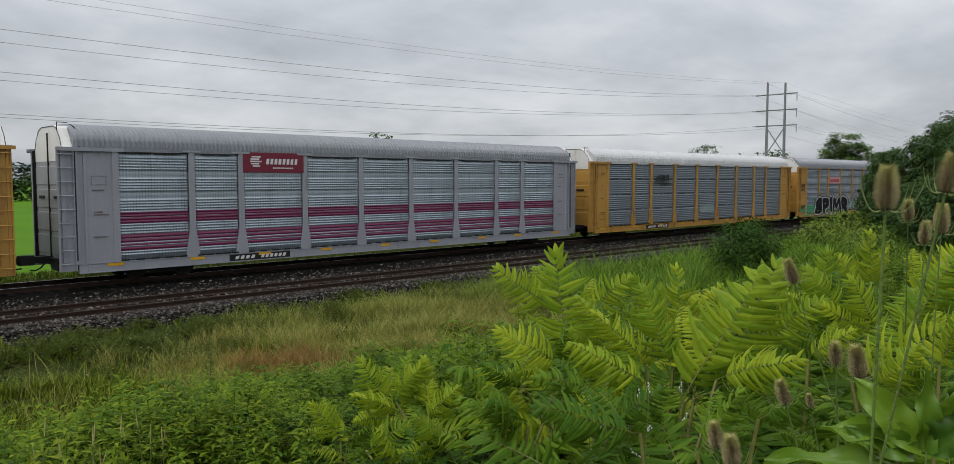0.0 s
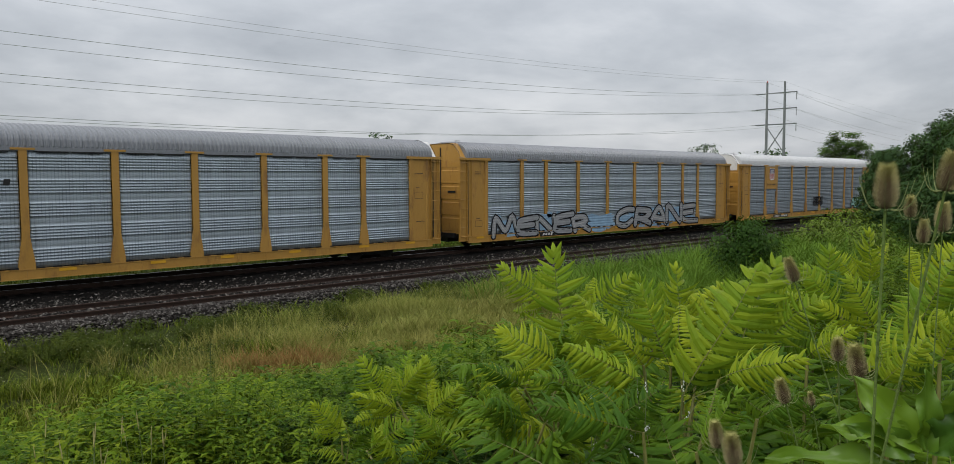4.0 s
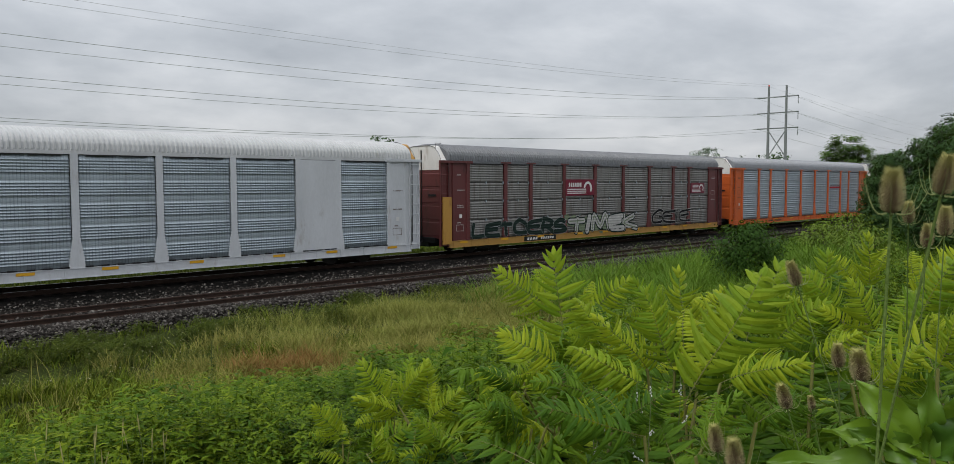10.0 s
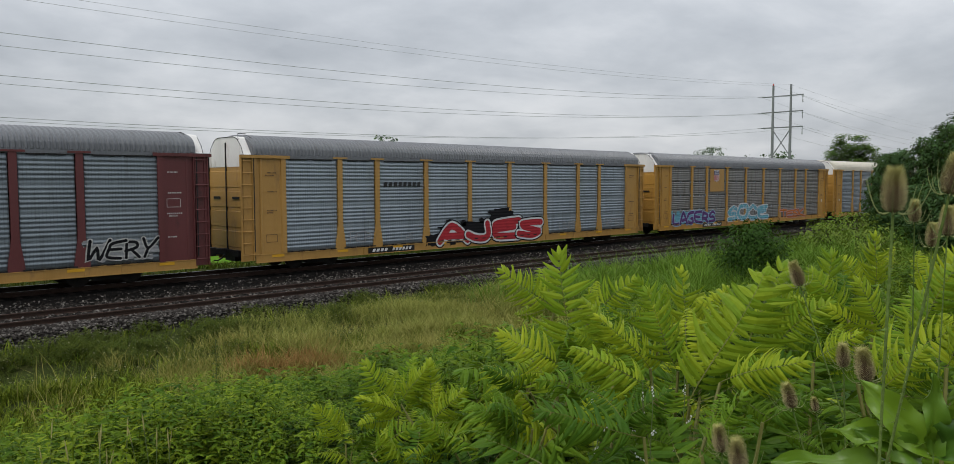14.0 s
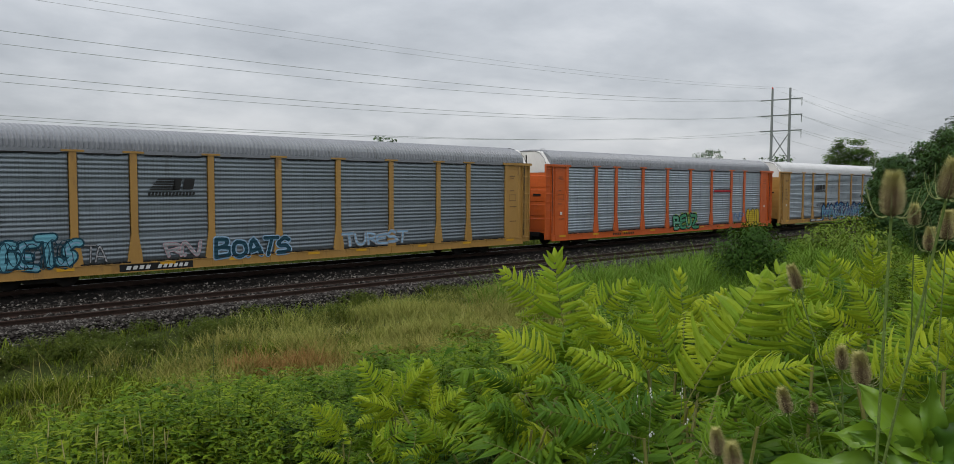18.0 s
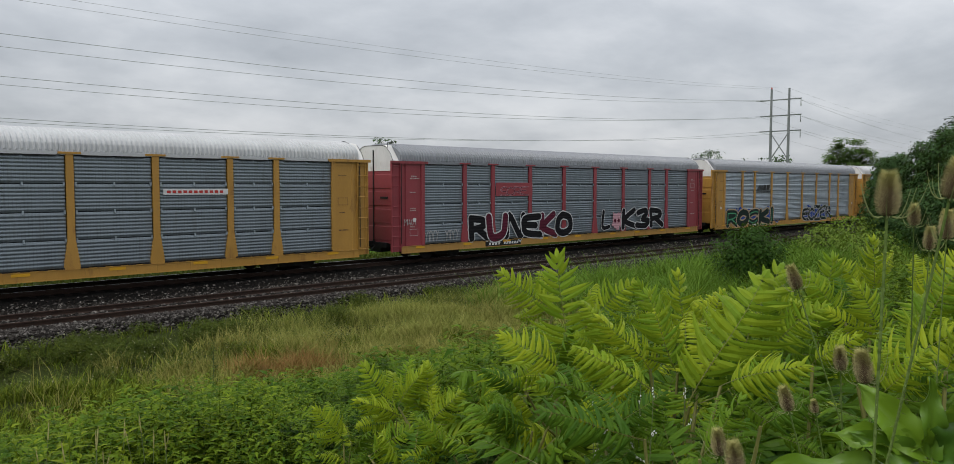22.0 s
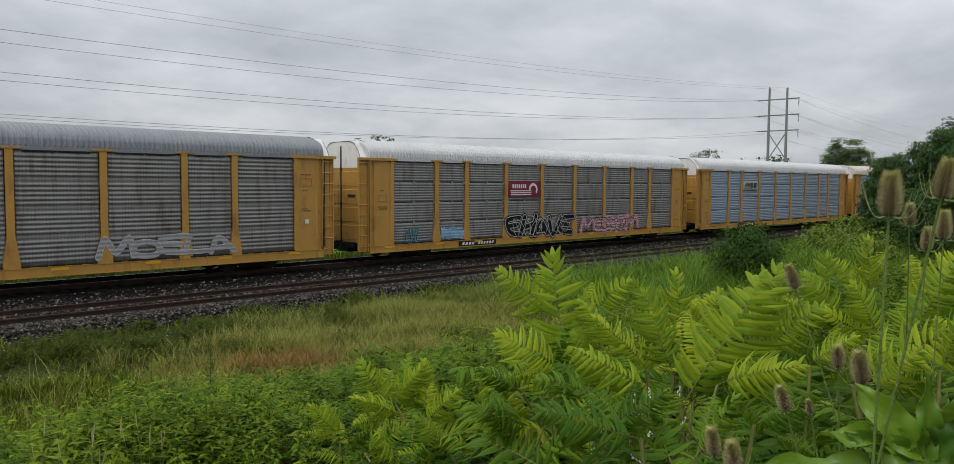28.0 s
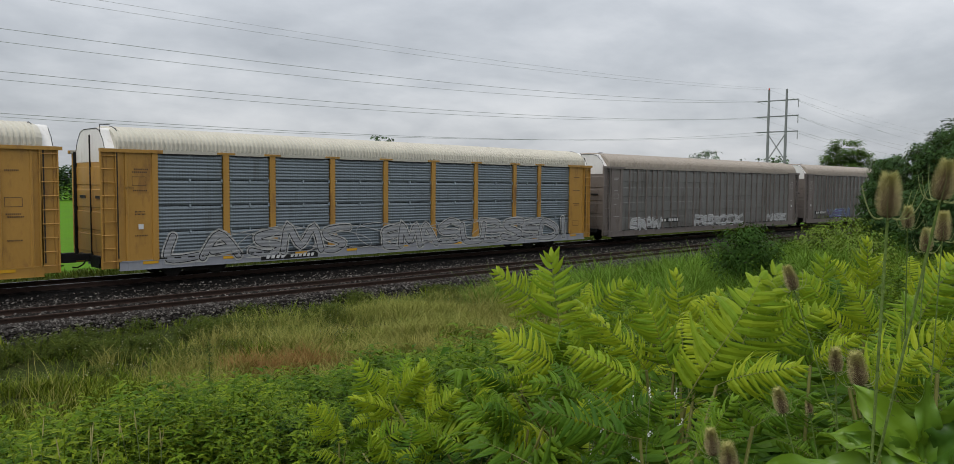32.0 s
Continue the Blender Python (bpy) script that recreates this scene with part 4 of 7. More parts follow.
def pen_letters(car, text, x0, x1, z0, z1, mat, name, layer, weight, room, wild, seed, parent=None, label="", pick=None):
    """Hand-drawn letters of broad strokes with round ends; weight: half a stroke's width; room: kept free round the letters."""
    r = random.Random(seed)
    wide = [0.55 if ch == "I" else 1.2 if ch in "MW" else 1.0 for ch in text]
    unit = (x1 - x0) / sum(wide)
    at_x = x0
    V, F = [], []
    for i, ch in enumerate(text):
        step = unit * wide[i]
        cx = at_x + step / 2
        at_x += step
        h = (z1 - z0) * (1 - wild * r.uniform(0.0, 0.14))
        lift = wild * r.uniform(0, 0.08) * (z1 - z0)
        tilt, swing = wild * r.uniform(-0.22, 0.22), r.uniform(0, 6.28)
        fat = r.uniform(0.9, 1.1)
        if ch not in PEN or (pick and not pick(i)):
            continue
        w, hh = max(0.3 * step, step * 1.2 - 2 * room), max(0.1, h - 2 * room)
        for q, line in enumerate(PEN[ch].split(",")):
            pts = []
            for p in line.split():
                u, z = (int(p[0]) / 9 - 0.5) * w, int(p[1]) / 9 * hh
                u += wild * 0.06 * h * math.sin(5 * z / h + swing)
                z += wild * 0.05 * h * math.sin(6 * u / w + swing)
                pts.append((cx + u + tilt * (z - hh / 2), z0 + room + lift + min(max(z, 0), hh * 1.05)))
            pts = smooth_line(pts, 5)
            n, k = len(pts), len(V)
            y = -0.0005 * q - 0.0055 * (i % 2)
            m = weight * fat
            ends = []
            for e, (a, b) in enumerate(pts):
                c, d = pts[min(e + 1, n - 1)], pts[max(e - 1, 0)]
                tx, tz = c[0] - d[0], c[1] - d[1]
                L = math.hypot(tx, tz) or 1
                turn_by = 1.0
                if 0 < e < n - 1:
                    ux, uz = c[0] - a, c[1] - b
                    turn_by = min(1.7, 1 / max(0.3, (ux * tx + uz * tz) / (L * (math.hypot(ux, uz) or 1))))
                V += [(a - tz / L * m * turn_by, y - 0.00006 * e, b + tx / L * m * turn_by), (a + tz / L * m * turn_by, y - 0.00006 * e, b - tx / L * m * turn_by)]
                ends.append(math.atan2(tz, tx))
            F += [(k + 2 * e, k + 2 * e + 1, k + 2 * e + 3, k + 2 * e + 2) for e in range(n - 1)]
            for e, back in ((0, 1), (n - 1, 0)):
                k = len(V)
                start = ends[e] + (math.pi / 2 if back else -math.pi / 2)
                V += [(pts[e][0] + m * math.cos(start + math.pi * g / 6), y - 0.00006 * (n + 3) - 0.0001 * back, pts[e][1] + m * math.sin(start + math.pi * g / 6)) for g in range(7)]
                F.append(tuple(range(k, k + 7)))
    me = bpy.data.meshes.new(name)
    base = -SIDE - 0.040 - 0.003 * layer
    me.from_pydata([(a, base + y, b) for a, y, b in V], [], F)
    me.materials.append(mat)
    me.update()
    return part(name, me, None, parent or car, label)


def tag_text(car, text, x0, x1, z0, z1, fill, edge, cloud=None, seed=1, wild=1.0, highlight=None, swell=0.05, outer=None, second=None, rim=0.06, block=False):
    """A graffiti piece: a cloud, an outer line, outlined letters of broad strokes, and fills in one or two colours on top."""
    h = z1 - z0
    if block:
        body = lettering(car, text, x0, x1, z0 + 0.1, z1 - 0.1, INK[edge], "graffiti", 2, 0.082, 0.16, seed, label="huge sprayed block letters in %s with a %s outline" % (fill, edge))
        lettering(car, text, x0, x1, z0 + 0.1, z1 - 0.1, INK[outer], "graffiti_shadow", 1, 0.11, 0.16, seed, body)
        lettering(car, text, x0, x1, z0 + 0.1, z1 - 0.1, INK[fill], "graffiti_fill", 3, 0.035, 0.16, seed, body)
        return body
    core = h * (0.035 + 1.0 * max(0.0, swell))
    line = h * rim * 0.95
    room = 0.8 * (core + line)
    pen = lambda ink, name, layer, weight, parent=None, label="", pick=None: pen_letters(car, text, x0, x1, z0, z1, INK[ink], name, layer, weight, room, wild, seed, parent, label, pick)
    body = pen(edge, "graffiti", 2, core + line, label="sprayed graffiti with %s letters and %s outline" % (fill, edge))
    if outer:
        pen(outer, "graffiti_shadow", 1, core + line + 0.05 * h, body)
    if cloud:
        blob(car, x0 - 0.2, x1 + 0.2, z0 + 0.05 * h, z1 - 0.05 * h, INK[cloud], seed, 0, "graffiti_cloud", body)
        r = random.Random(seed)
        for k in range(4 + len(text) // 2):
            a = x0 + (x1 - x0) * r.uniform(-0.03, 0.95)
            q = h * r.uniform(0.12, 0.24)
            b = r.choice((z1 - 0.5 * q, z1 - 0.8 * q, z0 + 0.8 * q))
            blob(car, a - q, a + q, b - q * 0.8, b + q * 0.8, INK[cloud], seed + k, 0, "graffiti_cloud", body)
    if rim:
        pen(fill, "graffiti_fill", 3, core, body, pick=(lambda i: i % 3 != 1) if second else None)
    if second:
        pen(second, "graffiti_fill", 3, core, body, pick=lambda i: i % 3 == 1)
    if highlight:
        pen(highlight, "graffiti_shine", 4, 0.22 * core, body, pick=lambda i: i % 2 == 0)
    if wild > 1.15:
        scribble(car, x0, x1, z0 + 0.08 * h, z1 - 0.04 * h, edge, seed + 50, 2 * len(text), 0.03, 5, "graffiti_line", body)
    return body


def scribble(car, x0, x1, z0, z1, mat, seed, loops=6, width=0.06, layer=1, name="graffiti_line", parent=None):
    """One long looping line of paint."""
    r = random.Random(seed)
    pts = []
    n = loops * 14
    for i in range(n + 1):
        t = i / n
        a = t * loops * 2 * math.pi
        amp = (0.5 + 0.5 * math.sin(t * 23 + seed)) * 0.35 + 0.65
        pts.append((x0 + (x1 - x0) * (t * 0.86 + 0.07 + 0.065 * math.sin(a * 1.0)), (z0 + z1) / 2 + (z1 - z0) / 2 * amp * math.cos(a + 0.6 * math.sin(t * 9 + seed))))
    V, F = [], []
    for i, (a, b) in enumerate(pts):
        c = pts[min(i + 1, n)]
        d = pts[max(i - 1, 0)]
        tx, tz = c[0] - d[0], c[1] - d[1]
        L = math.hypot(tx, tz) or 1
        k = width / 2
        V += [(a - tz / L * k, b + tx / L * k), (a + tz / L * k, b - tx / L * k)]
    F = [(2 * i, 2 * i + 1, 2 * i + 3, 2 * i + 2) for i in range(n)]
    return flat_part(name, parent or car, V, F, INK[mat], -SIDE - 0.040 - 0.004 * layer)


def rect(car, x0, x1, z0, z1, mat, name, layer=1, lean=0.0, parent=None, label=""):
    return flat_part(name, parent or car, [(x0, z0), (x1, z0), (x1 + lean, z1), (x0 + lean, z1)], [(0, 1, 2, 3)], mat, -SIDE - 0.042 - 0.004 * layer, label)


def plate(car, x0, x1, z0, z1, mat, name, label=""):
    """A thin bolted sign plate with depth."""
    s = Solid().box(x0, x1, -SIDE - 0.045, -SIDE + 0.03, z0, z1)
    return part(name, s.mesh(name, mat), None, car, label)


def bx(b, f=0.0):
    a, c = BAY_X[b - 1]
    return a + (c - a) * f


def bars(car, x0, x1, z0, z1, n, mat, seed=0, name="stencil_bar", lean=0.0, parent=None, layer=1):
    """Writing that is not lettered: a row of short upright bars."""
    V, F = [], []
    r = random.Random(seed)
    step = (x1 - x0) / n
    for i in range(n):
        a = x0 + step * i
        k = len(V)
        V += [(a, z0), (a + step * 0.66, z0), (a + step * 0.66 + lean, z1), (a + lean, z1)]
        F.append((k, k + 1, k + 2, k + 3))
    ob = flat_part(name, parent or car, V, F, mat, -SIDE - 0.047 - 0.004 * layer)
    ob["kind"] = "stuff"
    return ob


def number_board(car, x0, x1, black=True):
    z0, z1 = Z_SILL0 + 0.04, Z_SILL1 - 0.05
    if black:
        b = plate(car, x0, x1, z0, z1, SIGN["black"], "number_board", "black board with pale lettering bars")
    else:
        b = car
    ink = SIGN["white"] if black else SIGN["black"]
    w = x1 - x0
    bars(car, x0 + 0.08 * w, x0 + 0.42 * w, z0 + 0.06, z1 - 0.06, 4, ink, 1, "number_bar", 0.05, b)
    bars(car, x0 + 0.5 * w, x0 + 0.94 * w, z0 + 0.06, z1 - 0.06, 6, ink, 2, "number_bar", 0.05, b)


def reflectors(car, seed, mat="reflect"):
    r = random.Random(seed)
    for i in range(9):
        a = -12.4 + i * 3.0 + r.uniform(-0.3, 0.3)
        rect(car, a, a + 0.55, 0.60, 0.70, SIGN[mat], "reflector", 1)


STENCIL = material("faded_stencil_paint", (0.10, 0.055, 0.03), 0.6, 0, 0.3, 6, 30)
STENCIL_PALE = material("faded_pale_stencil_paint", (0.5, 0.48, 0.46), 0.6, 0, 0.3, 6, 30)


def stencils(car, seed, ink):
    """Small unreadable data panels on the end sections."""
    r = random.Random(seed)
    for a, w in ((-12.65, 0.6), (12.0, 0.62)):
        for z in (3.95, 3.85, 3.2, 2.45, 2.36, 1.6):
            if r.random() < 0.7:
                bars(car, a + r.uniform(0, 0.1), a + w * r.uniform(0.45, 1), z, z + 0.05, 8, ink, seed, layer=2)
        z = r.choice((1.2, 2.7, 3.4))
        for dz in (0, 0.3):
            rect(car, a, a + w * 0.8, z + dz, z + dz + 0.018, ink, "stencil_line", 2)
        for dx in (0, w * 0.8):
            rect(car, a + dx, a + dx + 0.018, z, z + 0.3, ink, "stencil_line", 2)
        if r.random() < 0.45:
            rect(car, a + 0.2, a + 0.38, 1.85, 2.03, SIGN["white"], "data_label", 2)


def horse_emblem(car, b, f, z, w=1.6, patch=True, ink="black"):
    """A rail company's emblem as plain shapes: speed stripes, a block and two lines of bars."""
    x0 = bx(b, f)
    if patch:
        rect(car, x0 - 0.1, x0 + w + 0.1, z - 0.15, z + 0.55, INK["pale"], "emblem_patch", 0)
    for i in range(5):
        rect(car, x0 + 0.07 * i, x0 + w * 0.55, z + 0.09 * i, z + 0.09 * i + 0.055, SIGN[ink], "emblem_stripe", 2, 0.05)
    bars(car, x0 - 0.05, x0 + w, z - 0.2, z - 0.07, 14, SIGN[ink], 0, "emblem_word_bar", 0.03)
    rect(car, x0 + w * 0.5, x0 + w * 0.66, z, z + 0.42, SIGN[ink], "emblem_block", 2, 0.08)
    rect(car, x0 + w * 0.72, x0 + w * 0.95, z + 0.03, z + 0.42, SIGN[ink], "emblem_block", 2, 0.08)


def wheel_emblem(car, x0, z0, w, h):
    """A maroon sign with white stripes that bend round at one end."""
    p = plate(car, x0, x0 + w, z0, z0 + h, SIGN["maroon"], "company_sign", "maroon sign with white curved stripes")
    bars(car, x0 + 0.1 * w, x0 + 0.55 * w, z0 + 0.55 * h, z0 + 0.8 * h, 7, SIGN["white"], 0, "sign_bar", 0, p, 2)
    for i in range(3):
        z = z0 + (0.12 + 0.12 * i) * h
        rect(car, x0 + 0.05 * w, x0 + 0.7 * w, z, z + 0.06 * h, SIGN["white"], "sign_stripe", 2, 0, p)
    V, F = [], []
    for i in range(13):
        a = radians(180 - i * 18)
        for q in (0.26, 0.42):
            V.append((x0 + 0.76 * w + math.cos(a) * q * h, z0 + 0.46 * h + math.sin(a) * q * h))
    flat_part("sign_ring", p, V, [(2 * i, 2 * i + 1, 2 * i + 3, 2 * i + 2) for i in range(12)], SIGN["white"], -SIDE - 0.05)


def stripes(car):
    """Maroon bands painted on the ribs of all bays."""
    for i, (a, b) in enumerate(BAY_X):
        w = b - a
        for z0, h in ((2.03, 0.47), (1.06, 0.62)):
            me = shared(("stripe", w, h), lambda: sheet_panel(w, 0, h, 1, 4, 0.9, 0.042), "stripe", True)
            part("painted_band", me, STRIPE, car, "maroon painted band", Matrix.Translation((a, -SIDE + 0.022, z0)))


def globe_sign(car):
    p = plate(car, bx(3) - 0.05, bx(3, 1) + 0.05, 3.88, 4.66, SIGN["maroon"], "company_sign", "deep red sign with white emblem bars")
    cx, cz = bx(3, 0.2), 4.3
    for i in range(5):
        z = cz - 0.2 + 0.09 * i
        k = math.sqrt(max(0.01, 0.26 ** 2 - (z - cz) ** 2))
        rect(car, cx - k, cx + k * (0.5 if i % 2 else 0.9), z, z + 0.055, SIGN["white"], "sign_bar", 2, 0, p)
    bars(car, bx(3, 0.36), bx(3, 0.92), 4.2, 4.42, 8, SIGN["white"], 0, "sign_bar", 0.03, p, 2)
    bars(car, bx(3, 0.48), bx(3, 0.84), 4.02, 4.08, 11, SIGN["white"], 0, "sign_bar", 0, p, 2)


def shield(car, x0, z0, w):
    """A shield with a blue head and red and white bars."""
    h = w * 1.12
    o = [(0.0, 0.45), (0.02, 0.12), (0.18, 0.05), (0.5, 0.0), (0.82, 0.05), (0.98, 0.12), (1.0, 0.45), (1.0, 0.62), (0.93, 0.85), (1.0, 1.0), (0.5, 0.96), (0.0, 1.0), (0.07, 0.85), (0.0, 0.62)]
    p = flat_part("shield_emblem", car, [(x0 + a * w, z0 + b * h) for a, b in o], [tuple(range(len(o)))], SIGN["white"], -SIDE - 0.058, "blue, red and white shield emblem")
    for i in range(6):
        a = x0 + w * (0.06 + 0.155 * i)
        rect(car, a, a + w * 0.08, z0 + 0.1 * h, z0 + 0.56 * h, SIGN["red"], "shield_bar", 6, 0, p)
    rect(car, x0 + 0.03 * w, x0 + 0.97 * w, z0 + 0.58 * h, z0 + 0.93 * h, SIGN["blue"], "shield_head", 6, 0, p)
    bars(car, x0 + 0.16 * w, x0 + 0.84 * w, z0 + 0.78 * h, z0 + 0.87 * h, 5, SIGN["white"], 0, "shield_word_bar", 0, p, 6)
    bars(car, x0 + 0.12 * w, x0 + 0.88 * w, z0 + 0.64 * h, z0 + 0.73 * h, 7, SIGN["white"], 0, "shield_word_bar", 0, p, 6)


def name_bars(car, b, z, w=1.7, ink="black"):
    bars(car, bx(b, 0.08), bx(b, 0.08) + w, z, z + 0.2, 8, SIGN[ink], 0, "name_bar", 0.03)


for n, car in TRAIN.items():
    if n < 28:
        reflectors(car, n)
    stencils(car, n, STENCIL_PALE if n in (9, 11, 19, 28, 29) else STENCIL)
    if n < 28:
        number_board(car, bx(2, 0.75), bx(3, 0.75), n not in (10, 16))
T = TRAIN
for n in (0, 6):
    stripes(T[n])
    globe_sign(T[n])
horse_emblem(T[1], 3, 0.1, 3.5, 1.7, False)
bars(T[1], bx(3, 0.35), bx(3, 0.85), 3.25, 3.37, 7, SIGN["black"])
rect(T[1], bx(6, -0.08), bx(6, 0.02), 0.95, 1.6, INK["orange"], "rust_patch", 0)
p = plate(T[2], bx(3, 0.03), bx(3, 0.97), 3.25, 3.85, SIGN["pink"], "company_sign", "faded pink sign with reddish bars")
bars(T[2], bx(3, 0.1), bx(3, 0.9), 3.42, 3.68, 9, INK["red"], 0, "sign_bar", 0, p)
name_bars(T[3], 3, 3.45, 2.2)
p = plate(T[5], bx(2, -0.02), bx(2, 1.02), 2.78, 4.55, YELLOW, "sign_panel", "yellow sheet in place of the upper panels")
shield(T[5], bx(2, 0.26), 3.45, 0.86)
lettering(T[5], "BUILDING AMERICA", bx(2, 0.04), bx(2, 0.98), 3.05, 3.19, SIGN["black"], "slogan", 3, 0.012)
wheel_emblem(T[9], bx(4, -0.02), 2.85, 2.66, 0.92)
wheel_emblem(T[9], bx(9, 0.05), 2.85, 1.75, 0.72)
part("brake_box", Solid().box(-13.55, -13.0, -SIDE - 0.1, -SIDE, 0.6, 2.9).mesh("brake_box", YELLOW), None, T[9], "yellow patched corner sheet")
for n in (10, 16):
    rect(T[n], bx(7, 0.05), bx(7, 1.0), 3.05, 3.2, INK["red"], "name_band", 0)
    bars(T[n], bx(7, 0.1), bx(7, 0.95), 3.25, 3.32, 12, SIGN["black"], 0, "name_bar")
horse_emblem(T[11], 3, 0.05, 3.45, 1.7, False)
bars(T[11], bx(3, 0.4), bx(3, 0.95), 3.2, 3.32, 7, SIGN["black"])
bars(T[11], bx(3, 0.4), bx(3, 1.0), 3.0, 3.12, 8, SIGN["black"])
name_bars(T[12], 3, 3.4, 2.2)
rect(T[13], bx(3, 0.1), bx(3, 0.85), 2.9, 4.5, YELLOW_PALE, "sign_panel", 0, label="pale yellow sheet with a small emblem")
shield(T[13], bx(3, 0.28), 3.6, 0.75)
horse_emblem(T[14], 3, 0.05, 3.3, 2.0, True)
horse_emblem(T[15], 3, 0.15, 3.3, 1.7, False)
horse_emblem(T[17], 3, 0.05, 3.2, 2.2, False)
for n in (18, 21, 26):
    rect(T[n], bx(7, 0.05), bx(7, 1.0), 3.2, 3.42, SIGN["white"], "name_band", 1)
    bars(T[n], bx(7, 0.1), bx(7, 0.95), 3.26, 3.36, 11, SIGN["red"], 0, "name_bar", 0, None, 2)
rect(T[19], bx(3, 0.02), bx(3, 1.1), 3.0, 3.7, RED, "sign_panel", 0, label="red sheet with scrawled lettering")
horse_emblem(T[20], 3, 0.05, 3.2, 2.2, False)
horse_emblem(T[22], 3, 0.1, 3.3, 1.7, False)
p = plate(T[23], bx(3, -0.05), bx(3, 1.05), 2.72, 4.62, SIGN["red"], "company_sign", "large red sign with pale lettering bars")
for i, k in enumerate((8, 7, 7)):
    bars(T[23], bx(3, 0.1), bx(3, 0.1) + 0.27 * k, 4.0 - 0.45 * i, 4.22 - 0.45 * i, k, SIGN["white"], 0, "sign_bar", 0, p, 2)
wheel_emblem(T[24], bx(4, 0.02), 2.85, 2.5, 0.85)
horse_emblem(T[25], 3, 0.05, 3.3, 2.1, True)
lettering(T[27], "WWW", bx(1, 0) - 1.05, bx(1, 0) - 0.75, 3.25, 3.36, SIGN["black"], "stencil", 3)
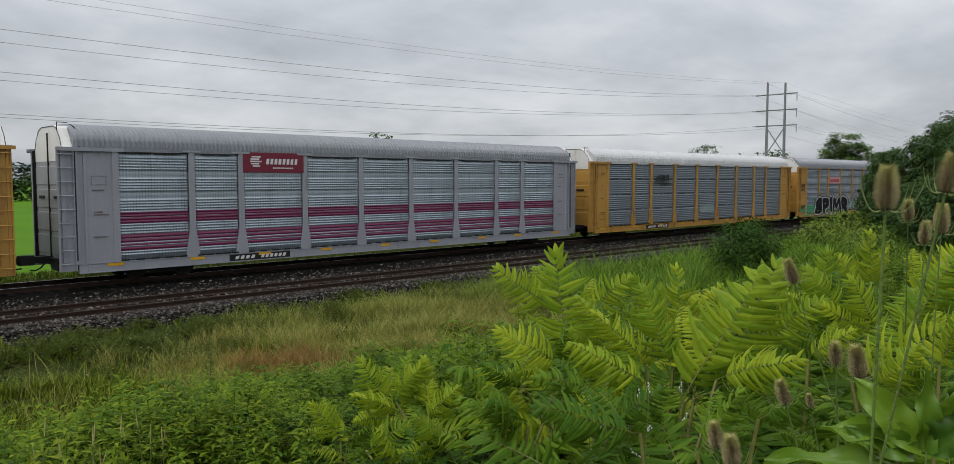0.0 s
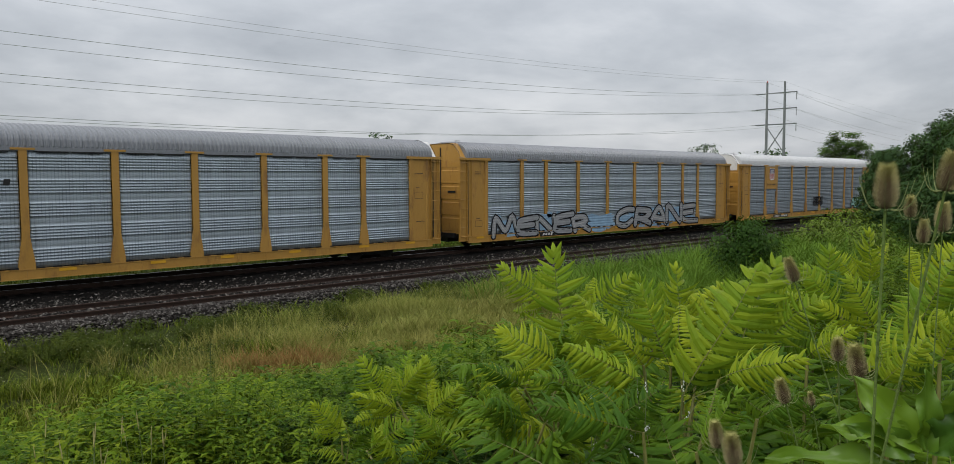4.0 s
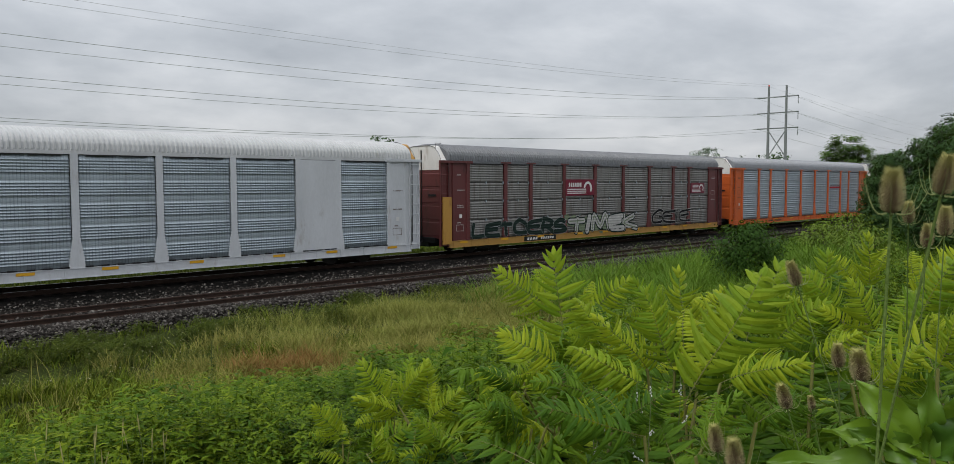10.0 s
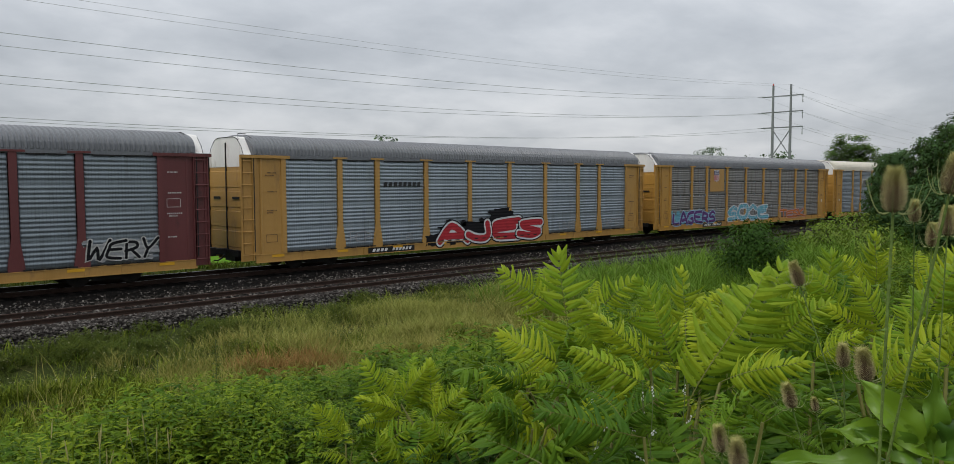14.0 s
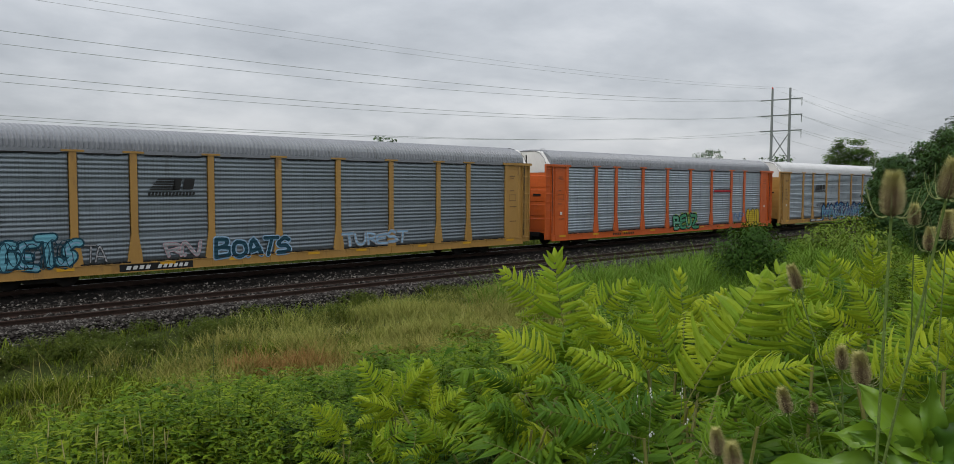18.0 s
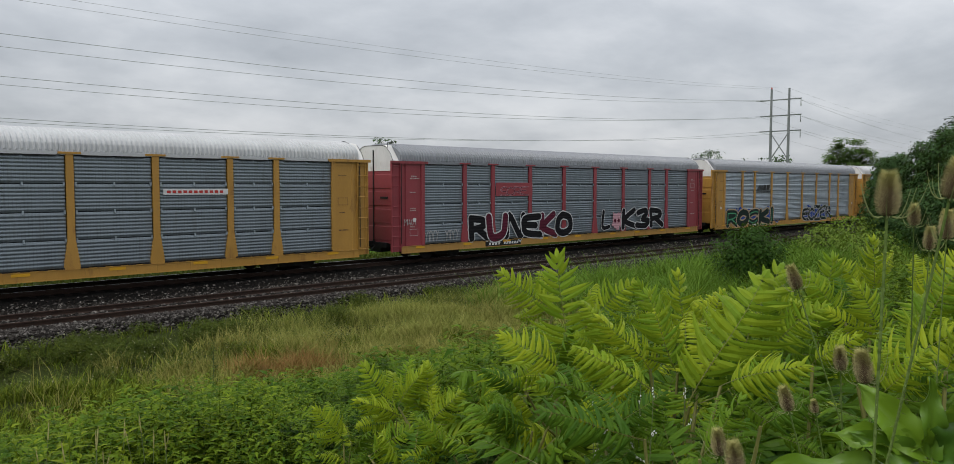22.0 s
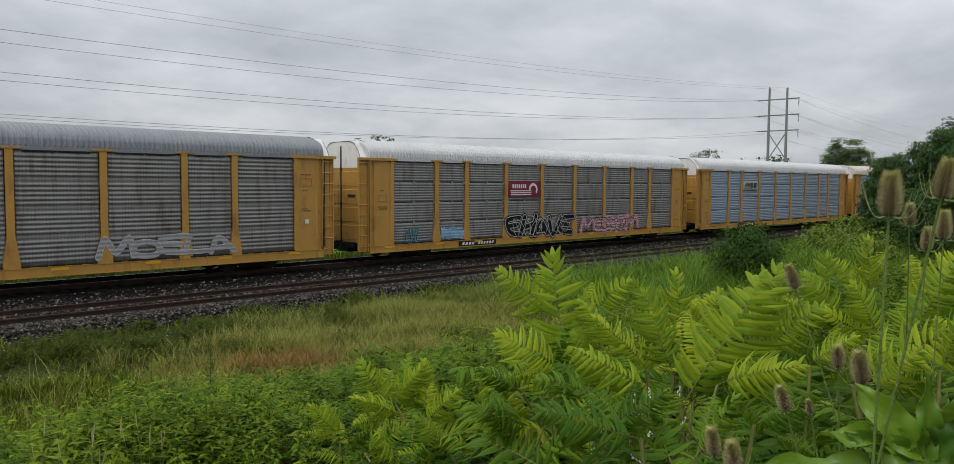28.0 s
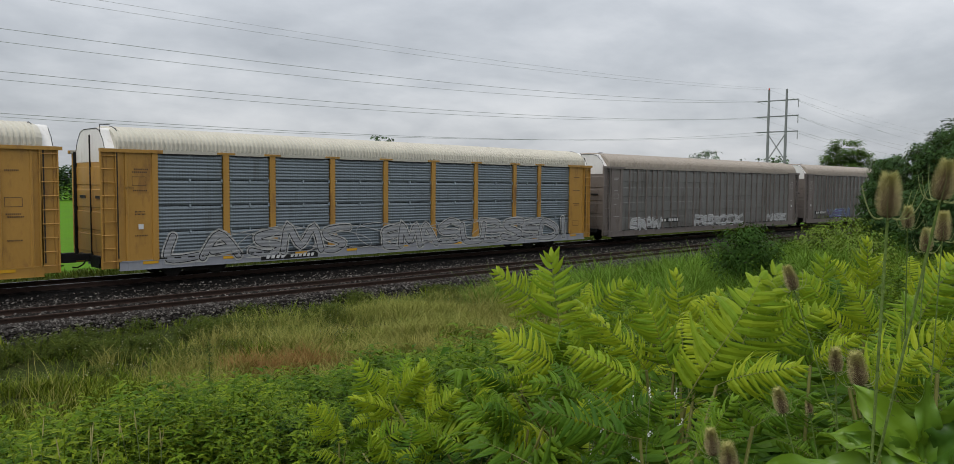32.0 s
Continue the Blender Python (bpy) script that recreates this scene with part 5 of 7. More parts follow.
# graffiti, car by car: (car, word, first bay and share, last bay and share, low, high, fill, edge, more)
PIECES = (
    (1, "OSGR", 5, 0.15, 5, 0.85, 1.25, 1.8, "grey", "mint", dict(cloud="grey")),
    (2, "SPIMR", 1, 0.75, 4, 0.6, 0.42, 2.1, "black", "white", dict(cloud="green", wild=0.7, swell=0.11, outer="black", rim=0.065)),
    (2, "YTS", 4, 0.72, 5, 0.35, 0.75, 1.85, "pale", "black", dict(cloud="mint", swell=0.03)),
    (2, "SIAWTER", 5, 0.42, 9, 1.0, 0.42, 2.0, "black", "white", dict(outer="black", block=True)),
    (4, "MENER", 1, 0.2, 4, 0.3, 0.45, 1.75, "grey", "black", dict(cloud="sky", wild=0.9, swell=0.07, highlight="pale")),
    (4, "CRANE", 5, 0.3, 8, 0.9, 0.45, 1.95, "grey", "black", dict(cloud="sky", wild=0.9, swell=0.07, highlight="pale")),
    (5, "PARS", 5, 0.55, 6, 0.2, 1.2, 2.0, "black", "black", dict(wild=1.3, swell=-0.01, rim=0.0)),
    (5, "OKIER", 2, 0.1, 3, 0.2, 1.0, 1.4, "grey", "pink", dict(wild=0.7, swell=0.0, rim=0.02)),
    (5, "AMR", 8, 0.9, 9, 0.95, 0.72, 1.75, "mint", "black", dict(cloud="teal", swell=0.06)),
    (6, "UB", 1, -0.05, 1, 0.62, 0.42, 1.75, "black", "white", dict(swell=0.09, wild=0.5)),
    (6, "SKEAL", 2, -0.1, 4, 0.0, 0.5, 1.75, "sky", "blue", dict(cloud="blue", swell=0.08, highlight="white", outer="white")),
    (6, "ORETL", 4, 0.15, 7, 0.2, 0.55, 1.75, "green", "pale", dict(swell=0.08, highlight="mint", outer="dark")),
    (6, "ZANG", 7, 0.2, 8, 1.6, 0.68, 1.8, "black", "white", dict(swell=0.05, wild=0.7)),
    (6, "RA", 8, 1.6, 9, 0.9, 0.9, 1.5, "pink", "maroon", dict(swell=0.0, rim=0.02)),
    (7, "MOK", 2, 0.5, 3, 0.4, 0.5, 1.35, "black", "sky", dict(swell=0.13, cloud="sky", rim=0.05)),
    (7, "NANUJA", 3, 0.45, 4, 0.7, 0.8, 1.6, "pale", "black", dict(swell=0.04, wild=0.8, rim=0.035)),
    (7, "JAME", 5, 0.1, 5, 1.1, 0.6, 1.4, "black", "yellow", dict(swell=0.13, rim=0.03)),
    (7, "SAEK", 6, 0.1, 7, 0.1, 0.65, 1.6, "black", "yellow", dict(swell=0.13, rim=0.04)),
    (7, "POLY", 7, 0.2, 8, 0.9, 0.55, 1.6, "black", "yellow", dict(swell=0.13, rim=0.04)),
    (7, "DON", 9, 0.05, 9, 0.8, 0.85, 1.6, "teal", "black", dict(swell=0.13, rim=0.03)),
    (9, "LET", 1, 0.1, 2, 0.2, 0.7, 1.6, "dark", "grey", dict(swell=0.08, rim=0.022)),
    (9, "OERS", 2, 0.3, 4, 0.0, 0.7, 1.7, "dark", "grey", dict(swell=0.09, rim=0.022)),
    (9, "TIMEK", 4, 0.1, 6, 0.45, 0.55, 1.75, "pale", "dark", dict(swell=0.10, wild=1.0, cloud="moss", highlight="moss")),
    (9, "GEIE", 7, 0.1, 9, 0.0, 0.85, 1.8, "black", "pale", dict(swell=0.04, wild=1.1, rim=0.03)),
    (11, "JUAL", 1, 0.25, 2, 0.05, 0.6, 1.75, "grey", "pale", dict(swell=0.07, rim=0.03)),
    (11, "MMI", 2, 0.1, 3, 0.05, 0.75, 1.75, "grey", "pale", dict(swell=0.08, rim=0.03)),
    (11, "SER", 3, 0.4, 3, 0.75, 0.9, 1.8, "pale", "grey", dict(swell=0.0, rim=0.02)),
    (11, "MME", 4, 0.05, 4, 0.75, 0.95, 1.85, "pale", "grey", dict(swell=0.0, rim=0.02)),
    (11, "35Z", 6, 0.1, 7, 0.0, 0.9, 1.7, "pale", "black", dict(swell=0.07, rim=0.03)),
    (11, "WERY", 9, 0.0, 9, 0.9, 0.85, 1.65, "black", "pale", dict(swell=0.03, cloud="grey")),
    (12, "AJES", 4, 0.25, 7, -0.15, 0.5, 1.75, "red", "white", dict(cloud="black", swell=0.1, wild=0.9, outer="black", rim=0.08)),
    (12, "REP", 2, 0.2, 2, 0.85, 0.95, 1.45, "black", "grey", dict(swell=0.0, rim=0.0)),
    (12, "LAS", 3, 0.45, 3, 0.75, 0.9, 1.3, "black", "grey", dict(swell=0.0, rim=0.0)),
    (12, "UNIS", 7, 0.4, 7, 0.9, 0.9, 1.4, "black", "grey", dict(swell=0.0, rim=0.0)),
    (12, "SKETO", 9, 0.1, 9, 0.75, 0.9, 1.4, "black", "grey", dict(swell=0.0, rim=0.0)),
    (13, "LAGERS", 1, 0.1, 3, 0.4, 0.6, 1.65, "purple", "sky", dict(swell=0.06, cloud="cyan")),
    (13, "SOCE", 4, 0.0, 6, 0.2, 0.6, 2.0, "cyan", "white", dict(wild=1.2, swell=0.07)),
    (13, "TESK", 7, 0.0, 8, 0.9, 0.6, 1.4, "orange", "pink", dict(swell=0.05)),
    (14, "RESTO", 3, 0.3, 3, 0.85, 0.95, 1.2, "pink", "pink", dict(wild=0.7, swell=0.0, rim=0.0)),
    (15, "IGETS", 1, 0.02, 2, 0.0, 0.6, 1.75, "cyan", "teal", dict(wild=1.2, swell=0.06, highlight="sky")),
    (15, "TA", 2, 0.1, 2, 0.5, 0.8, 1.5, "grey", "black", dict(swell=0.0, rim=0.02)),
    (15, "RN", 3, 0.35, 3, 0.85, 0.8, 1.45, "grey", "pink", dict(swell=0.04, rim=0.03)),
    (15, "BOATS", 4, 0.0, 5, 0.15, 0.6, 1.5, "teal", "sky", dict(wild=1.0, swell=0.05)),
    (15, "TUREST", 6, 0.05, 7, 0.3, 0.8, 1.45, "sky", "grey", dict(wild=1.0, swell=0.04)),
    (16, "BEUZ", 5, 0.25, 6, 0.3, 0.5, 1.65, "green", "black", dict(cloud="lime", swell=0.05, highlight="mint")),
    (16, "NP", 8, 0.2, 8, 1.0, 0.95, 1.55, "sky", "blue", dict(swell=0.0, rim=0.03)),
    (16, "SOLID", 9, 0.08, 9, 0.86, 0.42, 1.75, "yellow", "black", dict(wild=0.35, swell=0.10, rim=0.045)),
    (17, "MNKUWMK", 3, 0.75, 7, 0.15, 0.42, 1.9, "cyan", "blue", dict(wild=1.3, swell=0.07, outer="black", highlight="purple", cloud="teal", rim=0.05)),
    (17, "HANSSAGE", 3, 0.2, 4, -0.1, 1.7, 2.05, "black", "black", dict(wild=1.0, swell=-0.01, rim=0.0)),
    (19, "SORE", 3, 0.15, 3, 0.95, 3.0, 3.5, "maroon", "pink", dict(wild=0.7, swell=0.0, rim=0.03)),
    (19, "RUNEKO", 2, 0.05, 5, 0.2, 0.65, 2.15, "black", "white", dict(wild=0.6, swell=0.09, second="maroon", rim=0.045)),
    (19, "L", 6, 0.2, 6, 0.5, 0.8, 2.1, "black", "white", dict(swell=0.05, wild=0.3, rim=0.035)),
    (19, "K3R", 6, 1.0, 8, 0.75, 0.8, 2.15, "black", "white", dict(wild=0.4, swell=0.08, rim=0.04)),
    (20, "ROCKI", 1, 0.1, 4, 0.15, 0.42, 1.9, "dark", "tan", dict(cloud="blue", wild=0.55, swell=0.12, highlight="green", rim=0.075)),
    (20, "ECZER", 6, 0.02, 8, 0.1, 0.5, 1.85, "dark", "pale", dict(cloud="blue", wild=1.3, swell=0.05, highlight="black", rim=0.04)),
    (20, "DOIAL", 4, 0.25, 4, 0.55, 0.55, 0.85, "white", "blue", dict(cloud="blue", swell=0.0, rim=0.02)),
    (21, "SIO", 6, 0.35, 7, 0.1, 0.9, 1.75, "grey", "teal", dict(swell=0.0, rim=0.03)),
    (22, "OGRW", 5, 0.0, 6, 0.5, 0.8, 1.3, "grey", "cyan", dict(swell=0.03)),
    (22, "CUIT", 7, 0.3, 8, 0.6, 0.8, 1.3, "grey", "pale", dict(swell=0.03)),
    (23, "SELAS", 1, 0.0, 2, 0.95, 0.5, 1.75, "pale", "teal", dict(cloud="mint", wild=0.9, swell=0.05)),
    (23, "USE", 3, 0.02, 3, 0.6, 0.85, 1.4, "grey", "pale", dict(swell=0.05, rim=0.03)),
    (23, "SEUSEAT", 4, 0.05, 5, 0.35, 0.75, 1.55, "dark", "pale", dict(swell=0.04, rim=0.025)),
    (23, "MOELA", 7, -0.1, 8, 1.0, 0.8, 1.6, "grey", "pale", dict(swell=0.06, rim=0.03)),
    (24, "COIL", 1, 0.3, 1, 0.65, 0.75, 1.45, "teal", "cyan", dict(swell=0.0, rim=0.03)),
    (24, "WRT", 2, 0.1, 2, 0.9, 0.8, 1.45, "sky", "cyan", dict(swell=0.0, cloud="sky", rim=0.02)),
    (24, "EHAVE", 4, 0.0, 5, 0.95, 0.6, 1.85, "black", "pale", dict(wild=1.2, swell=0.06, outer="dark", rim=0.04)),
    (24, "MEBEM", 6, 0.2, 8, 0.3, 0.7, 1.65, "pink", "dark", dict(wild=1.2, swell=0.05, outer="pink", rim=0.03)),
    (26, "DIES", 1, 0.03, 3, 0.25, 0.42, 1.7, "blue", "white", dict(cloud="black", wild=0.95, swell=0.105, second="rust", rim=0.06)),
    (26, "BUTCH", 4, 0.0, 6, 0.6, 0.42, 1.75, "blue", "white", dict(cloud="black", wild=0.95, swell=0.105, second="rust", rim=0.05)),
    (26, "ECR", 7, 0.25, 9, 0.35, 0.6, 1.75, "blue", "white", dict(cloud="black", wild=0.95, swell=0.105, second="rust", rim=0.05)),
    (27, "LA", 1, 0.15, 2, 0.2, 0.5, 1.75, "grey", "black", dict(wild=1.0, swell=0.06, outer="pale", rim=0.025)),
    (27, "SMS", 2, 0.55, 4, 0.25, 0.5, 1.75, "grey", "black", dict(wild=1.0, swell=0.06, outer="pale", rim=0.025)),
    (27, "EMA", 5, -0.1, 6, 0.0, 0.5, 1.75, "grey", "black", dict(wild=1.0, swell=0.06, outer="pale", rim=0.025)),
    (27, "SUBSEDI", 6, 0.1, 9, 0.9, 0.5, 1.75, "grey", "black", dict(wild=1.0, swell=0.06, outer="pale", rim=0.025)),
    (28, "ERAW", 1, 0.4, 2, 0.9, 0.7, 1.5, "pale", "white", dict(wild=1.2, swell=0.03)),
    (28, "PEROCK", 4, 0.4, 6, 0.9, 0.65, 1.5, "pale", "white", dict(wild=1.2, swell=0.03)),
    (28, "NASE", 8, 0.4, 9, 0.8, 0.7, 1.4, "pale", "white", dict(wild=1.2, swell=0.03)),
    (29, "VENI", 2, 0.2, 4, 0.4, 0.7, 1.6, "purple", "sky", dict(wild=1.2, swell=0.03)),
    (29, "SKER", 5, 0.0, 6, 0.4, 0.7, 1.4, "pale", "white", dict(wild=1.2, swell=0.03)),
)
for k, (n, word, b0, f0, b1, f1, low, high, fill, edge, more) in enumerate(PIECES):
    tag_text(T[n], word, bx(b0, f0), bx(b1, f1), low, high, fill, edge, seed=20 + 3 * k, **more)
blob(T[2], -12.9, bx(1, 0.85), 0.42, 1.5, INK["green"], 24)
for z, word in ((1.15, "SKIP"), (2.6, "CHRE"), (2.95, "GUILE")):
    lettering(T[2], word, -12.9, -12.1, z, z + 0.28, INK["black"], "graffiti", 1, 0.01, 0.6, 4)
blob(T[4], bx(4, 0.1), bx(5, 0.3), 0.45, 1.6, INK["sky"], 34)
scribble(T[5], bx(5, 0.45), bx(6, 0.25), 1.15, 2.05, "black", 9, 7, 0.07)
blob(T[12], bx(5, 0.4), bx(6, 0.1), 1.4, 2.3, INK["black"], 82)
blob(T[12], bx(4, -0.1), bx(4, 0.3), 0.5, 1.15, INK["black"], 85)
scribble(T[17], bx(3, 0.6), bx(7, 0.35), 0.55, 2.0, "black", 3, 15, 0.035, 5)
scribble(T[17], bx(3, 0.7), bx(7, 0.2), 0.5, 1.75, "white", 5, 17, 0.03, 6)
blob(T[19], bx(6, 0.58), bx(6, 0.98), 0.85, 2.0, INK["pink"], 134, 1)
for a, c in ((0.66, 1.3), (0.8, 1.3)):
    blob(T[19], bx(6, a), bx(6, a + 0.1), c, c + 0.25, INK["maroon"], 135, 3)
for a in (0.0, 0.5):
    scribble(T[19], bx(1, a), bx(1, a + 0.4), 0.8, 1.4, "pale", 3, 4, 0.04)
lettering(T[19], "MAOT", -13.0, -12.2, 1.7, 2.0, INK["pale"], "graffiti", 1, 0, 0.7, 7)
blob(T[21], bx(5, 0.87), bx(6, 0.25), 0.42, 1.9, INK["navy"], 151, 1)
blob(T[21], bx(5, 0.87), bx(6, 0.5), 0.42, 0.95, INK["navy"], 151, 2)
scribble(T[21], bx(6, 0.3), bx(7, 0.15), 0.8, 1.85, "black", 6, 6, 0.045)
scribble(T[27], bx(1, 0.2), bx(9, 0.9), 0.55, 1.8, "pale", 11, 14, 0.03, 5)
for n, b in ((28, bx(2, 0.9)), (29, bx(1, 0.2))):
    p = plate(T[n], b, b + 2.3, 1.12, 1.42, SIGN["black"], "number_board", "black board with pale lettering bars")
    bars(T[n], b + 0.12, b + 0.75, 1.18, 1.36, 2, SIGN["white"], 0, "number_bar", 0, p)
    bars(T[n], b + 0.95, b + 2.2, 1.18, 1.36, 6, SIGN["white"], 0, "number_bar", 0, p)


# ---------------------------------------------------------------- plants
def leafy(name, base, hue, island=0.7, through_light=0.3, rough=0.55, per_object=0.0, vary=0.3, scale=1.5, spec=0.03):
    return material(name, base, rough, 0.0, vary, scale, 30, 0.0, island=island, hue=hue, through_light=through_light, per_object=per_object, spec=spec)


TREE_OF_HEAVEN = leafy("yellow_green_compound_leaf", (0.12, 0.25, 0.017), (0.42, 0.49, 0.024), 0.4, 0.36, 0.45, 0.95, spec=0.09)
# darker copy for inner and lower fronds: the thicket's shade put into the colour
LOWER_SHADED_LEAF = leafy("shaded_green_compound_leaf", (0.035, 0.10, 0.010), (0.17, 0.29, 0.02), 0.4, 0.28, 0.45, 0.9, spec=0.08)
RACHIS = material("reddish_green_leaf_stalk", (0.17, 0.17, 0.04), 0.6, 0, 0.3, 8, 40)
WEED = leafy("weed_leaf", (0.038, 0.095, 0.008), (0.20, 0.28, 0.018), 0.75, 0.12, 0.55, 0, 0.5, 0.9)
# understory shade painted into the leaf; on the horseweed simply a dark green
WEED_DARK_SHADED = leafy("dark_and_shaded_weed_leaf", (0.018, 0.05, 0.008), (0.055, 0.105, 0.012), 0.7, 0.08)
VERGE_WEED = leafy("verge_weed_leaf", (0.045, 0.075, 0.012), (0.14, 0.165, 0.028), 0.7, 0.1)
GRASS = leafy("meadow_grass_blade", (0.055, 0.098, 0.009), (0.235, 0.28, 0.032), 0.95, 0.1, 0.6, 0, 0.8, 0.8)
STRAW = leafy("dry_seeding_grass", (0.36, 0.33, 0.10), (0.18, 0.19, 0.045), 0.7, 0.2, 0.7)
RUSSET = leafy("russet_seeding_grass", (0.28, 0.14, 0.05), (0.38, 0.24, 0.10), 0.7, 0.2, 0.7)
TALL_GRASS = leafy("tall_green_grass", (0.09, 0.19, 0.018), (0.18, 0.28, 0.045), 0.8, 0.15)
SHRUB_LEAF = leafy("dark_shrub_leaf", (0.028, 0.066, 0.012), (0.05, 0.11, 0.02), 0.8, 0.15)
SHRUB_PALE = leafy("pale_shrub_leaf", (0.11, 0.19, 0.03), (0.2, 0.26, 0.045), 0.8, 0.25)
TREE_LEAF = leafy("tree_leaf", (0.034, 0.078, 0.026), (0.075, 0.14, 0.042), 0.8, 0.15)
FAR_LEAF = leafy("far_tree_leaf", (0.045, 0.085, 0.035), (0.07, 0.12, 0.045), 0.8, 0.1)
A_LEAF = leafy("tree_of_heaven_leaf", (0.085, 0.17, 0.04), (0.14, 0.24, 0.055), 0.8, 0.35)
BARK = material("grey_brown_bark", (0.09, 0.07, 0.055), 0.9, 0, 0.4, 3, 30, 0.5, 25)
STEM = material("green_weed_stem", (0.12, 0.16, 0.05), 0.7, 0, 0.3, 6, 40)


def joined(name, chunks, mat, label, category, kind="stuff"):
    v = np.concatenate([c[0] for c in chunks])
    o, f = 0, []
    for a, b in chunks:
        f.append(b + o)
        o += len(a)
    ob = new(name, raw_mesh(name, v, np.concatenate(f), mat))
    return tagged(ob, label, category, kind=kind)


def scatter(template, pos, yaw, size, lean=None):
    """Copies of a small template (corners, triangles) turned, scaled, leant and moved: arrays for one joined body."""
    tv, tf = template
    n = len(pos)
    v = tv[None] * np.asarray(size).reshape(n, 1, -1)
    if lean is not None:
        h = v[..., 2] ** 1.3
        v = v + np.stack([lean[:, 0, None] * h, lean[:, 1, None] * h, 0 * h], -1)
    c, s = np.cos(yaw)[:, None], np.sin(yaw)[:, None]
    v = np.stack([v[..., 0] * c - v[..., 1] * s, v[..., 0] * s + v[..., 1] * c, v[..., 2]], -1) + np.asarray(pos)[:, None]
    f = (tf[None] + (np.arange(n) * len(tv))[:, None, None]).reshape(-1, 3)
    return v.reshape(-1, 3), f


def leaf_template(length, width, droop=0.3, fold=0.25):
    """A pointed leaf along +x: seven corners, folded along its midrib."""
    st = [(0.0, 0.04), (0.33, 1.0), (0.68, 0.75)]
    v, L = [], length
    for s, w in st:
        x, z = s * L, -droop * L * s * s
        v += [(x, w * width / 2, z + fold * w * width / 2), (x, 0, z), (x, -w * width / 2, z + fold * w * width / 2)]
    v.append((L * 0.98, 0, -droop * L))
    f = []
    for k in (0, 3):
        f += [(k, k + 1, k + 4), (k, k + 4, k + 3), (k + 1, k + 2, k + 5), (k + 1, k + 5, k + 4)]
    f += [(6, 7, 9), (7, 8, 9)]
    return np.array(v, float), np.array(f)


def small_leaf(length, width, droop=0.3, fold=0.25):
    """A small pointed leaf along +x: five corners, folded along its midrib."""
    L, w = length, width / 2
    v = [(0, 0, 0), (0.38 * L, w, fold * w - 0.14 * droop * L), (0.42 * L, 0, -0.17 * droop * L), (0.38 * L, -w, fold * w - 0.14 * droop * L), (L, 0, -droop * L)]
    return np.array(v, float), np.array([(0, 2, 1), (0, 3, 2), (1, 2, 4), (2, 3, 4)])


def leaflet_template(length, width, droop, fold, sweep):
    """A long pointed leaflet along +x that bends sideways towards the leaf's tip and droops."""
    v, f, L = [], [], length
    for s, w in ((0.0, 0.25), (0.12, 0.85), (0.35, 1.0), (0.62, 0.78), (0.84, 0.4)):
        x, y, z = s * L, sweep * L * s * s, -droop * L * s ** 2.2
        v += [(x, y + w * width / 2, z - fold * w * width / 2), (x, y, z), (x, y - w * width / 2, z - fold * w * width / 2)]
    v.append((L * 0.99, sweep * L, -droop * L))
    for k in (0, 3, 6, 9):
        f += [(k, k + 1, k + 4), (k, k + 4, k + 3), (k + 1, k + 2, k + 5), (k + 1, k + 5, k + 4)]
    f += [(12, 13, 15), (13, 14, 15)]
    return np.array(v, float), np.array(f)


def turn(v, yaw=0.0, pitch=0.0, roll=0.0):
    m = np.array(Euler((roll, -pitch, yaw)).to_matrix())
    return v @ m.T


def blade(seed, curve, width=0.012):
    """A grass blade one metre high: five corners."""
    v = np.array([(-width / 2, 0, 0), (width / 2, 0, 0), (-width * 0.4, curve * 0.28, 0.55), (width * 0.4, curve * 0.28, 0.55), (0, curve, 0.97)], float)
    return v, np.array([(0, 1, 3), (0, 3, 2), (2, 3, 4)])


def wavy(x, y, s=1.0):
    """Smooth patchiness between 0 and 1."""
    return 0.5 + 0.25 * (np.sin(x * 0.83 * s + 1.7 * np.sin(y * 0.51 * s)) + np.sin(y * 1.13 * s + 1.3 * np.sin(x * 0.67 * s + 2.0)))


def in_view(x, y, margin=0.06):
    a = np.arctan2(y, x)
    return (a > 0.235 - margin) & (a < 1.36 + margin)


def grass_field(name, seed, n, x0, x1, y0, y1, height, mat, label, clump=0.25, width=0.012, keep=None):
    r = np.random.default_rng(seed)
    cx, cy = r.uniform(x0, x1, n // 10), r.uniform(y0, y1, n // 10)
    ok = in_view(cx, cy)
    cx, cy = cx[ok], cy[ok]
    if keep is not None:
        ok = r.random(len(cx)) < keep(cx, cy)
        cx, cy = cx[ok], cy[ok]
    k = 10
    x = np.repeat(cx, k) + r.normal(0, clump, len(cx) * k)
    y = np.repeat(cy, k) + r.normal(0, clump, len(cy) * k)
    tall = np.repeat(r.uniform(0.6, 1.25, len(cx)) * (0.4 + 0.65 * wavy(cx, cy, 1.6) + 0.5 * wavy(cx + 3, cy, 4.3)), k) * r.uniform(0.55, 1.15, len(x)) * height
    wide = 0.8 + 0.045 * np.hypot(x, y)
    z = ground_z(x, y) - 0.03
    chunks = []
    for i, c in enumerate((0.2, 0.5, 0.9)):
        s = slice(i, None, 3)
        m = len(x[s])
        lean = np.stack([r.normal(-0.14, 0.32, m), r.normal(0, 0.32, m)], -1)
        chunks.append(scatter(blade(i, c, width), np.stack([x[s], y[s], z[s]], -1), r.uniform(0, 6.28, m), np.stack([wide[s], tall[s], tall[s]], -1), lean))
    return joined(name, chunks, mat, label, "grass")


